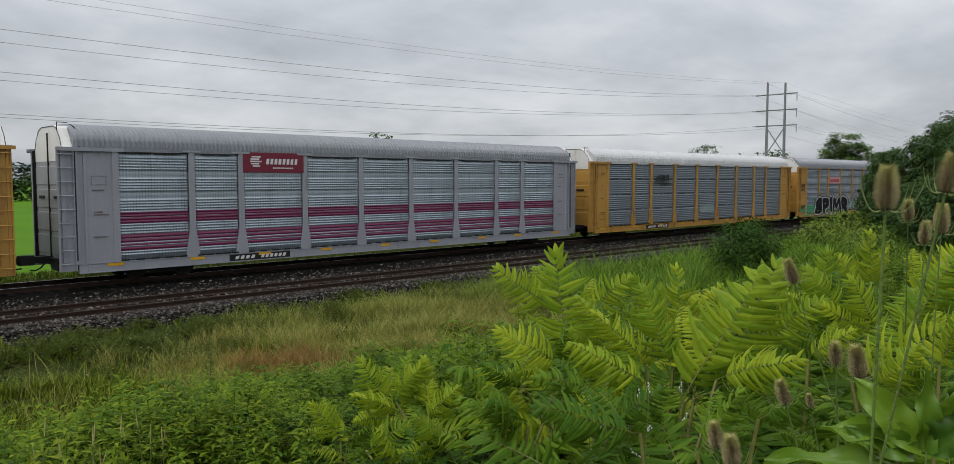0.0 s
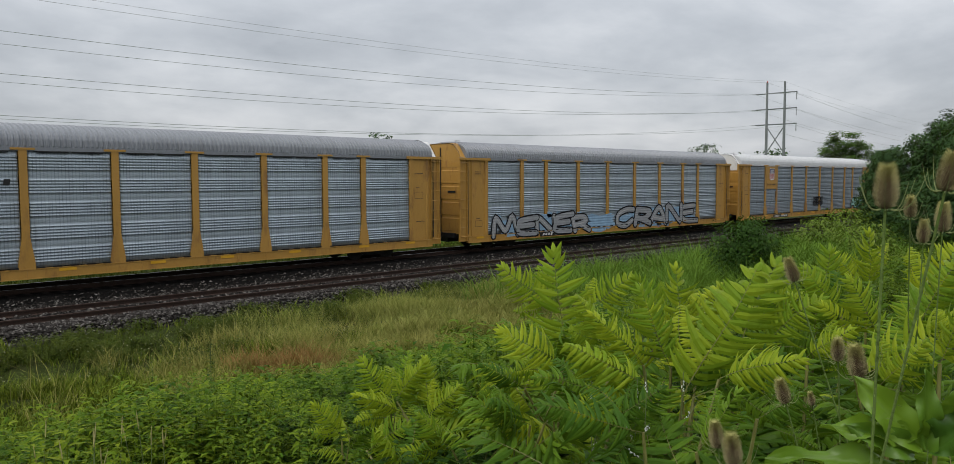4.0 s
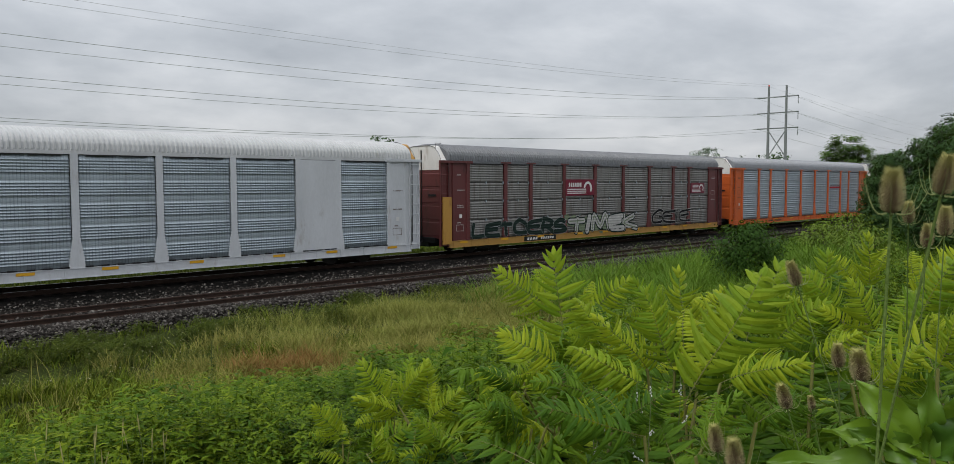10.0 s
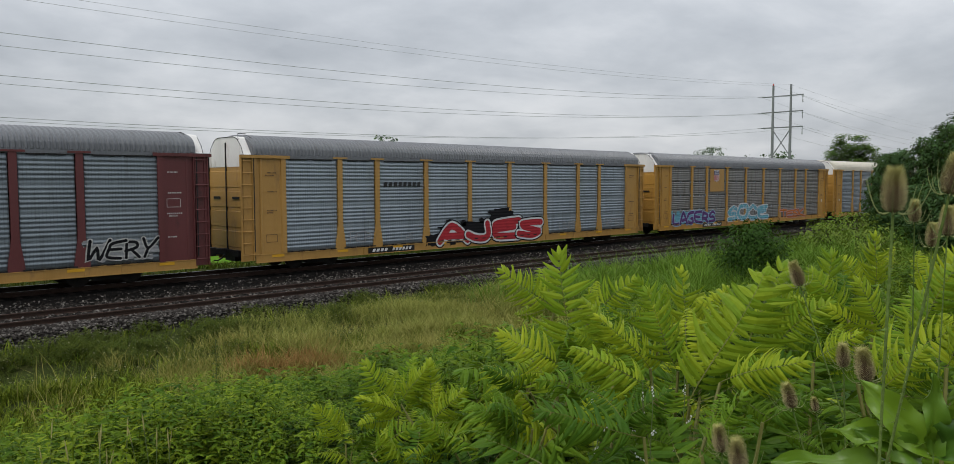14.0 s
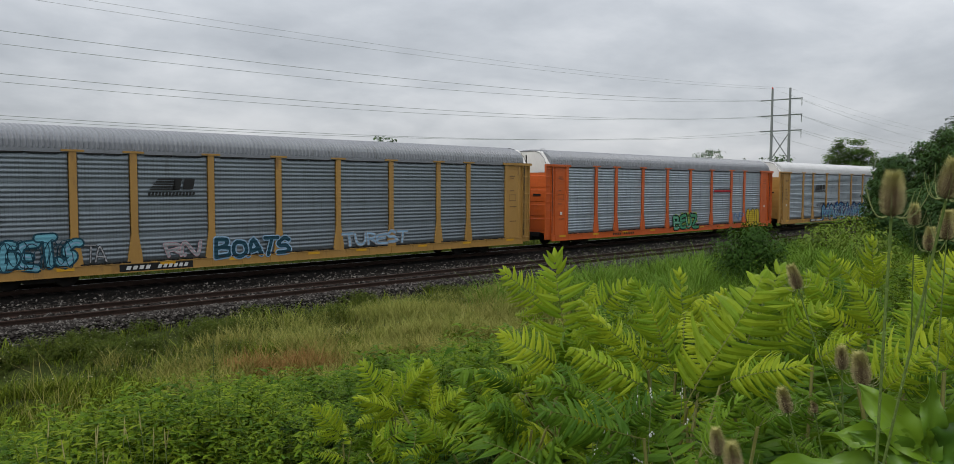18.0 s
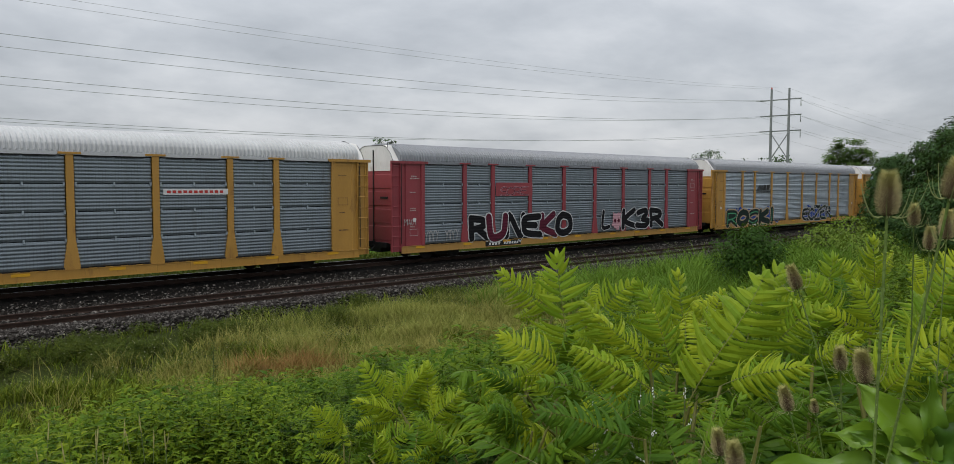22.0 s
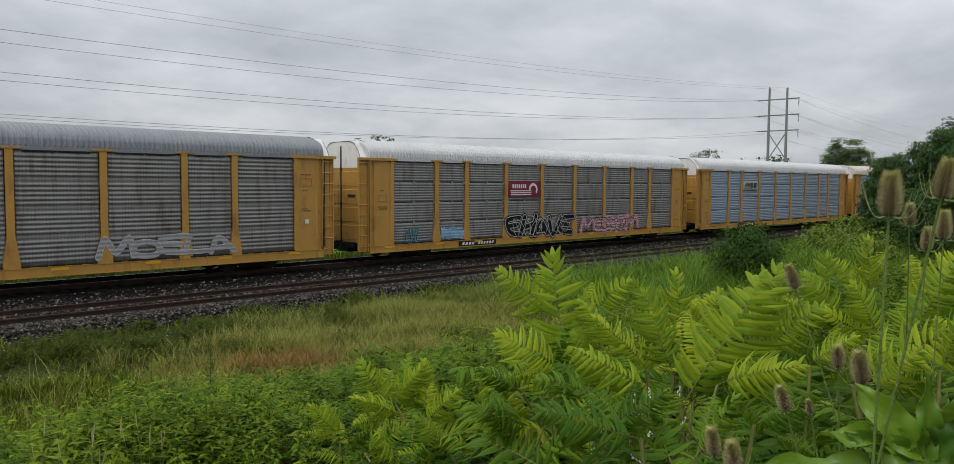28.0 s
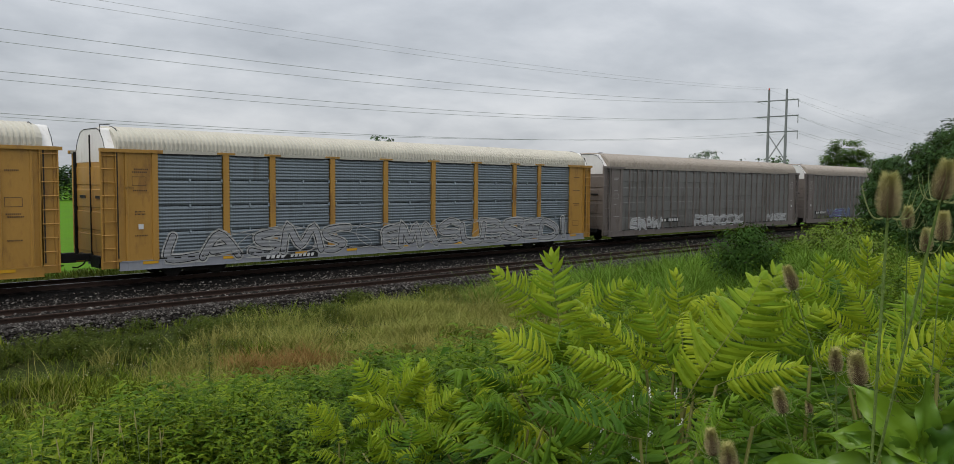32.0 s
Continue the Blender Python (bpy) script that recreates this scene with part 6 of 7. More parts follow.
def not_weeds(x, y):
    return np.clip((y - 8.6) / 2.0, 0.04, 1) * (1 - 0.93 * np.clip((y - 17.2) / 1.2, 0, 1)) * np.clip(3.4 * wavy(x * 1.1 + 3, y * 1.9, 1.9) - 0.35, 0.4, 1)


grass_field("meadow_grass", 1, 330000, -1, 36, 7.0, 21.7, 0.31, GRASS, "rough uneven meadow grass between bank and ballast", 0.09, 0.014, not_weeds)
grass_field("straw_grass", 2, 52000, 4, 34, 11.0, 18.6, 0.55, STRAW, "dry seeding grass in straw-coloured tufts", 0.2, 0.008, lambda x, y: np.clip(1.9 * wavy(x, y, 0.8) - 0.8, 0.06, 1))
grass_field("far_verge_grass", 4, 30000, 2, 75, 33.4, 36.5, 0.22, VERGE_WEED, "weedy green verge beyond the tracks", 0.25, 0.02)
grass_field("tall_grass", 5, 70000, 17, 62, 12.5, 20.0, 1.05, TALL_GRASS, "tall fresh green grass beside the track", 0.3, 0.014, lambda x, y: np.clip((x - 17.5) / 6, 0, 1) * np.clip((20.4 - y) / 2, 0, 1))
bxx, byy, _ = (8.66, 15.28, -0.39)
grass_field("russet_grass", 6, 3600, bxx - 0.7, bxx + 1.5, byy - 0.2, byy + 0.9, 0.5, RUSSET, "patch of russet seeding grass", 0.15, 0.009)


grass_field("straw_tuft", 7, 90000, 6, 24, 13.0, 18.8, 0.5, STRAW, "pale straw-coloured seeding grass in tufts", 0.10, 0.008, lambda x, y: np.clip(2.2 * wavy(x + 2, y, 2.4) - 1.0, 0.03, 1))


PALE_GRASS = leafy("pale_yellow_green_grass", (0.20, 0.235, 0.048), (0.40, 0.385, 0.12), 0.8, 0.2, 0.7)
grass_field("pale_tall_grass", 9, 60000, 9, 24, 15.8, 20.6, 0.58, PALE_GRASS, "pale yellow-green seeding grass on the slope below the ballast", 0.16, 0.008,
            lambda x, y: np.clip((x - 9.0) / 5, 0, 1) * np.clip(2.4 * wavy(x, y + 1, 1.7) - 0.5, 0.15, 1) * np.clip((20.8 - y) / 1.2, 0, 1))


def weed_template(seed, height, leaves, leaf, width, droop=0.5, bare=0.15):
    """A leafy stem: leaves in a spiral, larger in the middle."""
    r = np.random.default_rng(seed)
    V, F, o = [], [], 0
    lv, lf = small_leaf(1, width, droop)
    for i in range(leaves):
        t = bare + (1 - bare) * i / leaves
        s = leaf * (0.55 + 0.9 * math.sin(math.pi * min(1, 0.15 + t * 0.8))) * r.uniform(0.75, 1.2)
        q = turn(lv * s, i * 2.4 + r.uniform(-0.4, 0.4), r.uniform(-0.1, 0.75), r.uniform(-0.3, 0.3)) + np.array([0, 0, height * t])
        V.append(q)
        F.append(lf + o)
        o += len(q)
    sv = np.array([(-0.006, 0, 0), (0.006, 0, 0), (0, 0.006, 0), (0, 0, height)], float)
    V.append(sv)
    F.append(np.array([(0, 1, 3), (1, 2, 3), (2, 0, 3)]) + o)
    return np.concatenate(V), np.concatenate(F)


def weed_bed(name, seed, n, spots, templates, mat, label, size=(0.75, 1.25)):
    r = np.random.default_rng(seed)
    x, y = spots(r, n)
    ok = in_view(x, y, 0.1)
    x, y = x[ok], y[ok]
    z = ground_z(x, y) - 0.03
    s = r.uniform(*size, len(x)) * (0.35 + 0.75 * wavy(x + 5, y, 2.3) ** 1.3 + 0.45 * wavy(x, y + 2, 5.1))
    chunks = []
    for i, t in enumerate(templates):
        k = slice(i, None, len(templates))
        m = len(x[k])
        lean = r.normal(0, 0.12, (m, 2))
        chunks.append(scatter(t, np.stack([x[k], y[k], z[k]], -1), r.uniform(0, 6.28, m), np.repeat(s[k][:, None], 3, 1), lean))
    return joined(name, chunks, mat, label, "weeds")


def bank_spots(r, n):
    y = r.uniform(3.0, 13.0, n)
    x = r.uniform(-0.5, 17, n)
    ok = (r.random(n) < np.clip((8.6 + 0.25 * x - y) / 2.5, 0, 1) * np.clip(3.0 * wavy(x + 5, y, 2.3) - 0.6, 0.12, 1)) & (np.hypot(x, y) > 3.9)
    return x[ok], y[ok]


def under_spots(r, n):
    d, a = r.uniform(1.5, 7.5, n), r.uniform(0.2, 1.05, n)
    return d * np.cos(a), d * np.sin(a)


GOLDENROD = [weed_template(s, 0.60, 34, 0.064, 0.33) for s in (1, 2, 3, 4)]
NETTLE = [weed_template(s, 0.46, 26, 0.068, 0.5) for s in (5, 6, 7)]
WISPY = [weed_template(s, 0.85, 44, 0.06, 0.14, 0.2) for s in (8, 9)]
LOW_WEED = [weed_template(s, 0.42, 20, 0.075, 0.36) for s in (41, 42, 43)]
FEATHERY = [weed_template(s, 0.70, 44, 0.085, 0.13, 0.35) for s in (31, 32)]
WEED_PALE = leafy("pale_weed_leaf", (0.10, 0.18, 0.012), (0.28, 0.34, 0.026), 0.8, 0.25, 0.5, 0, 0.35, 1.2)
WEED_MID = leafy("mid_green_weed_leaf", (0.046, 0.105, 0.010), (0.135, 0.21, 0.02), 0.75, 0.2, 0.5, 0, 0.35, 1.2)


def mound_bed(name, seed, n, spots, templates, mat, label, radius=(0.3, 0.75), high=(0.75, 1.35), dense=46):
    """Rounded clumps of leafy stems: tall in the middle, leaning outwards at the rim, with gaps between the clumps."""
    r = np.random.default_rng(seed)
    cx, cy = spots(r, n)
    ok = in_view(cx, cy, 0.1)
    cx, cy = cx[ok], cy[ok]
    X, Y, S, LX, LY = [], [], [], [], []
    for a, b in zip(cx, cy):
        R, H = r.uniform(*radius), r.uniform(*high)
        m = int(dense * R * R * 3) + 6
        d, w = np.sqrt(r.random(m)) * R, r.uniform(0, 6.28, m)
        X.append(a + d * np.cos(w))
        Y.append(b + d * np.sin(w))
        S.append(H * (0.35 + 0.65 * np.sqrt(1 - (d / R) ** 2 * 0.9)) * r.uniform(0.8, 1.12, m))
        LX.append(0.5 * d / R * np.cos(w) + r.normal(0, 0.1, m))
        LY.append(0.5 * d / R * np.sin(w) + r.normal(0, 0.1, m))
    x, y, s, lx, ly = (np.concatenate(q) for q in (X, Y, S, LX, LY))
    z = ground_z(x, y) - 0.03
    chunks = []
    for i, t in enumerate(templates):
        k = slice(i, None, len(templates))
        m = len(x[k])
        yaw = r.uniform(0, 6.28, m)
        c, q = np.cos(-yaw), np.sin(-yaw)
        lean = np.stack([lx[k] * c - ly[k] * q, lx[k] * q + ly[k] * c], -1)
        chunks.append(scatter(t, np.stack([x[k], y[k], z[k]], -1), yaw, np.repeat(s[k][:, None], 3, 1), lean))
    return joined(name, chunks, mat, label, "weeds")


def bank_mounds(r, n):
    y, x = r.uniform(3.2, 13.5, n), r.uniform(-0.5, 17, n)
    ok = (y < 8.4 + 0.27 * x + r.normal(0, 0.8, n)) & (np.hypot(x, y) > 4.3)
    return x[ok], y[ok]


weed_bed("broad_weeds", 12, 7500, bank_spots, NETTLE, WEED_DARK_SHADED, "broad-leaved weeds under the taller stems, coloured darker for shade", (0.5, 0.8))
mound_bed("leafy_weeds", 11, 250, bank_mounds, GOLDENROD, WEED, "dense leafy goldenrod-like weeds in rounded clumps on the bank")
mound_bed("pale_weeds", 16, 150, bank_mounds, NETTLE + GOLDENROD, WEED_PALE, "yellow-green weeds in rounded clumps on the bank", (0.25, 0.6), (0.8, 1.4))
mound_bed("mid_weeds", 17, 190, bank_mounds, NETTLE, WEED_MID, "fresh green broad-leaved weeds in clumps on the bank", (0.3, 0.7), (1.0, 1.7))
mound_bed("feathery_weeds", 18, 70, bank_mounds, FEATHERY, WEED_MID, "feathery green weeds with narrow leaves on the bank", (0.25, 0.5), (0.8, 1.2), 60)
weed_bed("undergrowth", 13, 3600, under_spots, NETTLE, WEED_DARK_SHADED, "leafy undergrowth below the saplings, with shade in its dark colour", (0.5, 0.85))


def verge_spots(r, n):
    x, y = r.uniform(3, 30, n), r.uniform(17.0, 21.9, n)
    ok = r.random(n) < np.clip(2.4 * wavy(x + 1, y, 2.0) - 0.4, 0.15, 1) * np.clip((y - 17.0) / 2, 0, 1)
    return x[ok], y[ok]


weed_bed("verge_weeds", 15, 20000, verge_spots, LOW_WEED, VERGE_WEED, "low dark green weeds along the ballast", (0.5, 0.95))


FLOWER = material("cream_wildflower", (0.36, 0.36, 0.20), 0.8, 0, 0.2)
r = np.random.default_rng(44)
x, y = r.uniform(2, 24, 1500), r.uniform(17.2, 21.2, 1500)
ok = (wavy(x + 1, y, 2.0) > 0.45) & in_view(x, y)
x, y = x[ok], y[ok]
n = len(x)
joined("verge_flowers", [scatter(small_leaf(0.05, 0.04, 0.1), np.stack([x, y, ground_z(x, y) + r.uniform(0.22, 0.42, n)], -1), r.uniform(0, 6.28, n), np.repeat(r.uniform(0.5, 1.1, n)[:, None], 3, 1))], FLOWER,
       "tiny cream flower heads over the weeds by the ballast", "wildflowers")


def right_spots(r, n):
    d, a = r.uniform(6, 30, n), r.uniform(0.2, 0.62, n)
    return d * np.cos(a), d * np.sin(a)


weed_bed("bank_weeds", 14, 2600, right_spots, WISPY + GOLDENROD, WEED, "pale green weeds along the bank", (0.6, 1.0))


# young trees of heaven: long compound leaves on thin stems
def frond_mesh_data(seed, pairs, bend, hang):
    """A compound leaf one metre long, along +x and arching down."""
    r = np.random.default_rng(seed)
    V, F, M, o = [], [], [], 0
    n = 12
    pts = []
    x = z = 0.0
    for i in range(n + 1):
        t = i / n
        a = -bend * t ** 1.3
        pts.append((x, 0.02 * math.sin(t * 5 + seed), z, a))
        x += math.cos(a) / n
        z += math.sin(a) / n
    P = np.array(pts)
    for i in range(n):
        for (p, w) in ((P[i], 0.0040 * (1 - i / n) + 0.0010), (P[i + 1], 0.0040 * (1 - (i + 1) / n) + 0.0010)):
            V.append(np.array([(p[0], p[1] + w, p[2]), (p[0], p[1] - w * 0.6, p[2] + w), (p[0], p[1] - w * 0.6, p[2] - w)]))
        F.append(np.array([(0, 1, 4), (0, 4, 3), (1, 2, 5), (1, 5, 4), (2, 0, 3), (2, 3, 5)]) + o)
        M += [1] * 6
        o += 6
    at = lambda t: np.array([np.interp(t * n, np.arange(n + 1), P[:, k]) for k in range(4)])
    for i in range(pairs * 2 + 1):
        last = i == pairs * 2
        t = 0.985 if last else 0.14 + 0.83 * (i // 2) / (pairs - 1) + r.uniform(-0.006, 0.006)
        side = 0 if last else (1 if i % 2 else -1)
        if not last and r.random() < 0.05:
            continue
        L = (0.35 - 0.22 * max(0, (t - 0.45) / 0.55) ** 1.4 - 0.05 * (t < 0.25)) * r.uniform(0.75, 1.12)
        p = at(t)
        lv, lf = leaflet_template(L, 0.30 * r.uniform(0.125, 0.18), r.uniform(0.15, 0.95) * hang, 0.28, -side * r.uniform(0.10, 0.26))
        yaw = side * radians(r.uniform(66, 88) - 32 * max(0, (t - 0.7) / 0.3))
        q = turn(lv, yaw, r.uniform(-0.3, 0.15) - (hang - 1) * 0.35, side * r.uniform(-0.5, 0.25))
        q = turn(q, 0, p[3]) + p[:3]
        V.append(q)
        F.append(lf + o)
        M += [0] * len(lf)
        o += len(q)
    return np.concatenate(V), np.concatenate(F), M


FRONDS = []
for i in range(9):
    v, f, m = frond_mesh_data(60 + i, 17 + i % 4, (0.45, 0.8, 1.2)[i % 3], (0.7, 1.1, 1.6)[(i // 3) % 3])
    me = raw_mesh("compound_leaf", v, f, TREE_OF_HEAVEN)
    me.materials.append(RACHIS)
    me.polygons.foreach_set("material_index", np.array(m, dtype=np.int32))
    FRONDS.append(me)

def facing(p, q, towards):
    """A pose at p with x along q - p and z as near as may be towards a point."""
    X = (q - p).normalized()
    Yv = (towards - p).cross(X).normalized()
    Zv = X.cross(Yv)
    m = Matrix((X, Yv, Zv)).transposed().to_4x4()
    m.translation = p
    return m


SWAYING = []


def sapling(i, x, y, z, h):
    r = random.Random(100 + i)
    lx, ly = r.uniform(-0.06, 0.06), r.uniform(-0.06, 0.06)
    s = Solid()
    at = lambda t: Vector((lx * t * t, ly * t * t, h * 0.64 * t))
    for k in range(5):
        s.bar(at(k / 5), at((k + 1) / 5), 0.0075 * (1 - 0.13 * k), 6, 0.0075 * (1 - 0.13 * (k + 1)))
    plant = tagged(new("tree_of_heaven_sapling"), "young tree of heaven with arching yellow-green compound leaves", "sapling", "saplings on the bank")
    plant.matrix_basis = pose(x, y, z)
    part("stem", s.mesh("stem", RACHIS), None, plant)
    n = 8
    for k in range(n):
        t = 0.35 + 0.65 * k / (n - 1)
        up = 6 + 62 * t ** 2 + r.uniform(-10, 10)
        L = r.uniform(0.36, 0.54) * (1.0 if k < n - 2 else 0.72) * min(1.0, 0.55 + h * 0.45) * (0.62 if math.hypot(x, y) > 4.0 else 1.0)
        m = Matrix.Translation(at(t)) @ Matrix.Rotation(k * 2.4 + i + r.uniform(-0.3, 0.3), 4, "Z") @ Matrix.Rotation(-radians(up), 4, "Y") @ Matrix.Rotation(r.uniform(-0.4, 0.4), 4, "X") @ Matrix.Scale(L, 4)
        leaf = part("compound_leaf", FRONDS[r.randrange(9)], None, plant, at=m)
        leaf.material_slots[0].link = "OBJECT"
        leaf.material_slots[0].material = LOWER_SHADED_LEAF if math.hypot(x, y) < 3.2 or k % 2 else TREE_OF_HEAVEN
    SWAYING.append((plant, pose(x, y, z), 0.55, r.uniform(0, 6.28)))
    return plant


SAPLINGS = [(2.523, 2.098, 1.903, 1.287), (2.986, 2.133, 1.901, 1.166), (2.268, 1.409, 1.920, 1.219), (2.823, 1.655, 1.919, 1.193),
    (2.408, 1.179, 1.920, 1.297), (3.317, 1.786, 1.916, 1.125), (3.131, 1.278, 1.920, 1.268), (3.490, 1.196, 1.920, 1.337),
    (2.970, 0.858, 1.920, 1.389), (2.612, 0.666, 1.920, 1.459), (2.843, 2.628, 1.862, 1.203), (2.106, 1.615, 1.919, 1.124),
    (2.164, 1.993, 1.908, 1.041), (2.277, 0.952, 1.920, 1.218), (2.422, 0.868, 1.920, 1.247), (2.187, 0.649, 1.920, 1.330),
    (2.750, 3.538, 1.738, 0.764), (2.728, 3.163, 1.797, 0.722), (2.392, 3.511, 1.743, 0.654), (2.410, 2.500, 1.874, 0.717),
    (2.209, 2.776, 1.846, 0.644), (1.745, 1.380, 1.920, 1.035), (1.898, 1.196, 1.920, 1.111), (3.477, 2.289, 1.891, 1.091),
    (2.696, 1.237, 1.920, 1.174), (3.903, 1.489, 1.920, 1.189), (2.590, 2.275, 1.892, 1.040), (1.908, 1.007, 1.920, 1.191),
    (2.112, 0.560, 1.920, 1.362), (2.865, 2.948, 1.825, 0.855), (2.845, 0.904, 1.920, 1.321)]
for i, (x, y, z, h) in enumerate(SAPLINGS):
    sapling(i, x, y, z, h)

# the long leaves on top of the thicket, each on the sapling next to it
LONG_LEAVES = [(2.555, 2.087, 2.753, 2.518, 2.104, 3.220), (2.878, 2.244, 2.915, 2.924, 2.049, 3.110), (2.311, 1.407, 2.927, 2.229, 1.472, 3.174), (2.854, 1.708, 2.872, 2.805, 1.693, 3.180),
    (2.223, 1.307, 2.849, 2.321, 1.130, 3.265), (2.089, 1.347, 2.898, 1.927, 1.509, 3.059), (2.325, 1.899, 2.839, 2.137, 2.022, 2.984), (2.951, 2.492, 2.935, 2.735, 2.601, 3.124),
    (1.881, 1.241, 2.839, 1.683, 1.423, 2.913), (1.860, 1.063, 2.831, 1.890, 0.968, 2.995), (2.234, 1.657, 2.808, 2.053, 1.774, 2.879), (2.372, 1.705, 2.946, 2.264, 1.757, 3.126),
    (3.097, 1.931, 2.914, 2.961, 1.995, 3.109), (2.553, 1.355, 2.817, 2.617, 1.208, 3.247), (3.004, 1.218, 2.973, 2.966, 1.163, 3.268), (3.478, 1.193, 3.093, 3.400, 1.159, 3.325),
    (2.331, 0.952, 3.031, 2.314, 0.840, 3.133), (2.325, 0.701, 3.108, 2.316, 0.585, 3.339), (2.173, 0.772, 3.029, 2.202, 0.550, 3.197), (2.645, 1.254, 2.974, 2.658, 1.081, 3.150),
    (2.115, 1.132, 2.972, 2.155, 0.926, 3.061), (2.179, 1.430, 2.956, 2.056, 1.527, 3.122), (2.743, 0.795, 3.169, 2.711, 0.670, 3.366), (2.989, 1.689, 2.881, 2.965, 1.596, 3.103),
    (2.782, 1.229, 3.025, 2.686, 1.280, 3.187), (2.859, 1.065, 3.081, 2.757, 1.135, 3.237), (2.603, 0.837, 3.064, 2.522, 0.905, 3.239), (1.959, 0.941, 2.929, 1.976, 0.805, 3.035),
    (1.910, 1.380, 2.822, 1.954, 1.250, 2.952), (2.356, 2.135, 2.702, 2.203, 2.196, 2.820), (2.196, 1.957, 2.625, 2.023, 2.048, 2.725), (2.665, 3.433, 2.285, 2.519, 3.460, 2.549),
    (2.637, 3.341, 2.345, 2.693, 3.198, 2.565), (2.651, 3.306, 2.281, 2.411, 3.369, 2.418), (2.555, 2.988, 2.339, 2.611, 2.841, 2.516), (2.753, 3.219, 2.278, 2.719, 3.178, 2.570),
    (2.419, 3.555, 2.138, 2.269, 3.563, 2.340), (2.228, 3.067, 2.240, 2.323, 2.898, 2.380), (2.355, 2.583, 2.331, 2.212, 2.629, 2.495), (2.147, 0.562, 3.111, 2.120, 0.509, 3.273),
    (2.093, 0.684, 3.036, 2.076, 0.598, 3.155)]
# fronds deep in the thicket, which get the shade-darkened leaf colour
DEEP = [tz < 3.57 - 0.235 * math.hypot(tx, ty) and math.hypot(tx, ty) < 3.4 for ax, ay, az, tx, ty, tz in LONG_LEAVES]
for k, (ax, ay, az, tx, ty, tz) in enumerate(LONG_LEAVES):
    p, q = Vector((ax, ay, az)), Vector((tx, ty, tz))
    i = min(range(len(SAPLINGS)), key=lambda j: (SAPLINGS[j][0] - ax) ** 2 + (SAPLINGS[j][1] - ay) ** 2)
    r = random.Random(700 + k)
    m = facing(p, q, Vector((r.uniform(-0.6, 0.6), r.uniform(-0.6, 0.6), 4.6)))
    stem_at = Vector(SAPLINGS[i][:3]) + Vector((0, 0, SAPLINGS[i][3] * 0.45))
    m.translation -= Vector(SAPLINGS[i][:3])
    owner = SWAYING[i][0]
    L = (q - p).length * 1.1
    slim = L * min(1.0, 0.42 / L) ** 0.6
    leaf = part("compound_leaf", FRONDS[(0, 1, 3, 6, 4, 7)[k % 6]], None, owner, at=m @ Matrix.Rotation(-0.16, 4, "Y") @ Matrix.Diagonal((L, slim, slim, 1)))
    for side in (-1, 1):
        L2 = r.uniform(0.55, 0.8) * slim
        more = part("compound_leaf", FRONDS[(2, 5, 8, 1, 4, 7)[(k + side) % 6]], None, owner, at=m @ Matrix.Rotation(side * r.uniform(0.5, 0.95), 4, "Z") @ Matrix.Translation((0.02, 0, -0.05)) @ Matrix.Rotation(r.uniform(-0.15, 0.35), 4, "Y") @ Matrix.Diagonal((L2, L2, L2, 1)))
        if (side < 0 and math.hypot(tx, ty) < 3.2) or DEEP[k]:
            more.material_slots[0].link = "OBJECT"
            more.material_slots[0].material = LOWER_SHADED_LEAF
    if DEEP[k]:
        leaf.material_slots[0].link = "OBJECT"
        leaf.material_slots[0].material = LOWER_SHADED_LEAF
    a, b = stem_at - Vector(SAPLINGS[i][:3]), p - Vector(SAPLINGS[i][:3])
    part("leaf_stalk", Solid().bar(a, (a + b) / 2 + Vector((0, 0, -0.03)), 0.006, 5).bar((a + b) / 2 + Vector((0, 0, -0.03)), b, 0.006, 5, 0.005).mesh("leaf_stalk", RACHIS), None, owner)

# teasels: spiny heads on prickly stems
TEASEL = material("brown_teasel_head", (0.16, 0.105, 0.062), 0.85, 0, 0.35, 30, 120, 0.4, 150)
TEASEL_SPINE = material("straw_teasel_spines", (0.50, 0.46, 0.22), 0.8, 0, 0.4, 12, 60, island=0.8, hue=(0.26, 0.185, 0.10))
TEASEL_STEM = material("pale_green_teasel_stem", (0.15, 0.22, 0.055), 0.75, 0, 0.3, 12, 80, 0.3, 100, spec=0.08)
TEASEL_BRACT = material("pale_teasel_bracts", (0.27, 0.31, 0.11), 0.75, 0, 0.3, 12, 80)
DEAD_LEAF = material("dry_brown_leaf", (0.22, 0.13, 0.05), 0.85, 0, 0.4, 10, 60)


t = TEASEL_SPINE.node_tree
tc = t.nodes.new("ShaderNodeTexCoord")
up = t.nodes.new("ShaderNodeSeparateXYZ")
link(t, tc.outputs["Object"], up.inputs[0])
tip = math_node(t, "MULTIPLY", math_node(t, "ADD", up.outputs[2], -0.05, True), 0.9, True)
shade = t.nodes["Principled BSDF"].inputs["Base Color"]
link(t, mix(t, tip, shade.links[0].from_socket, (0.42, 0.42, 0.11)), shade)


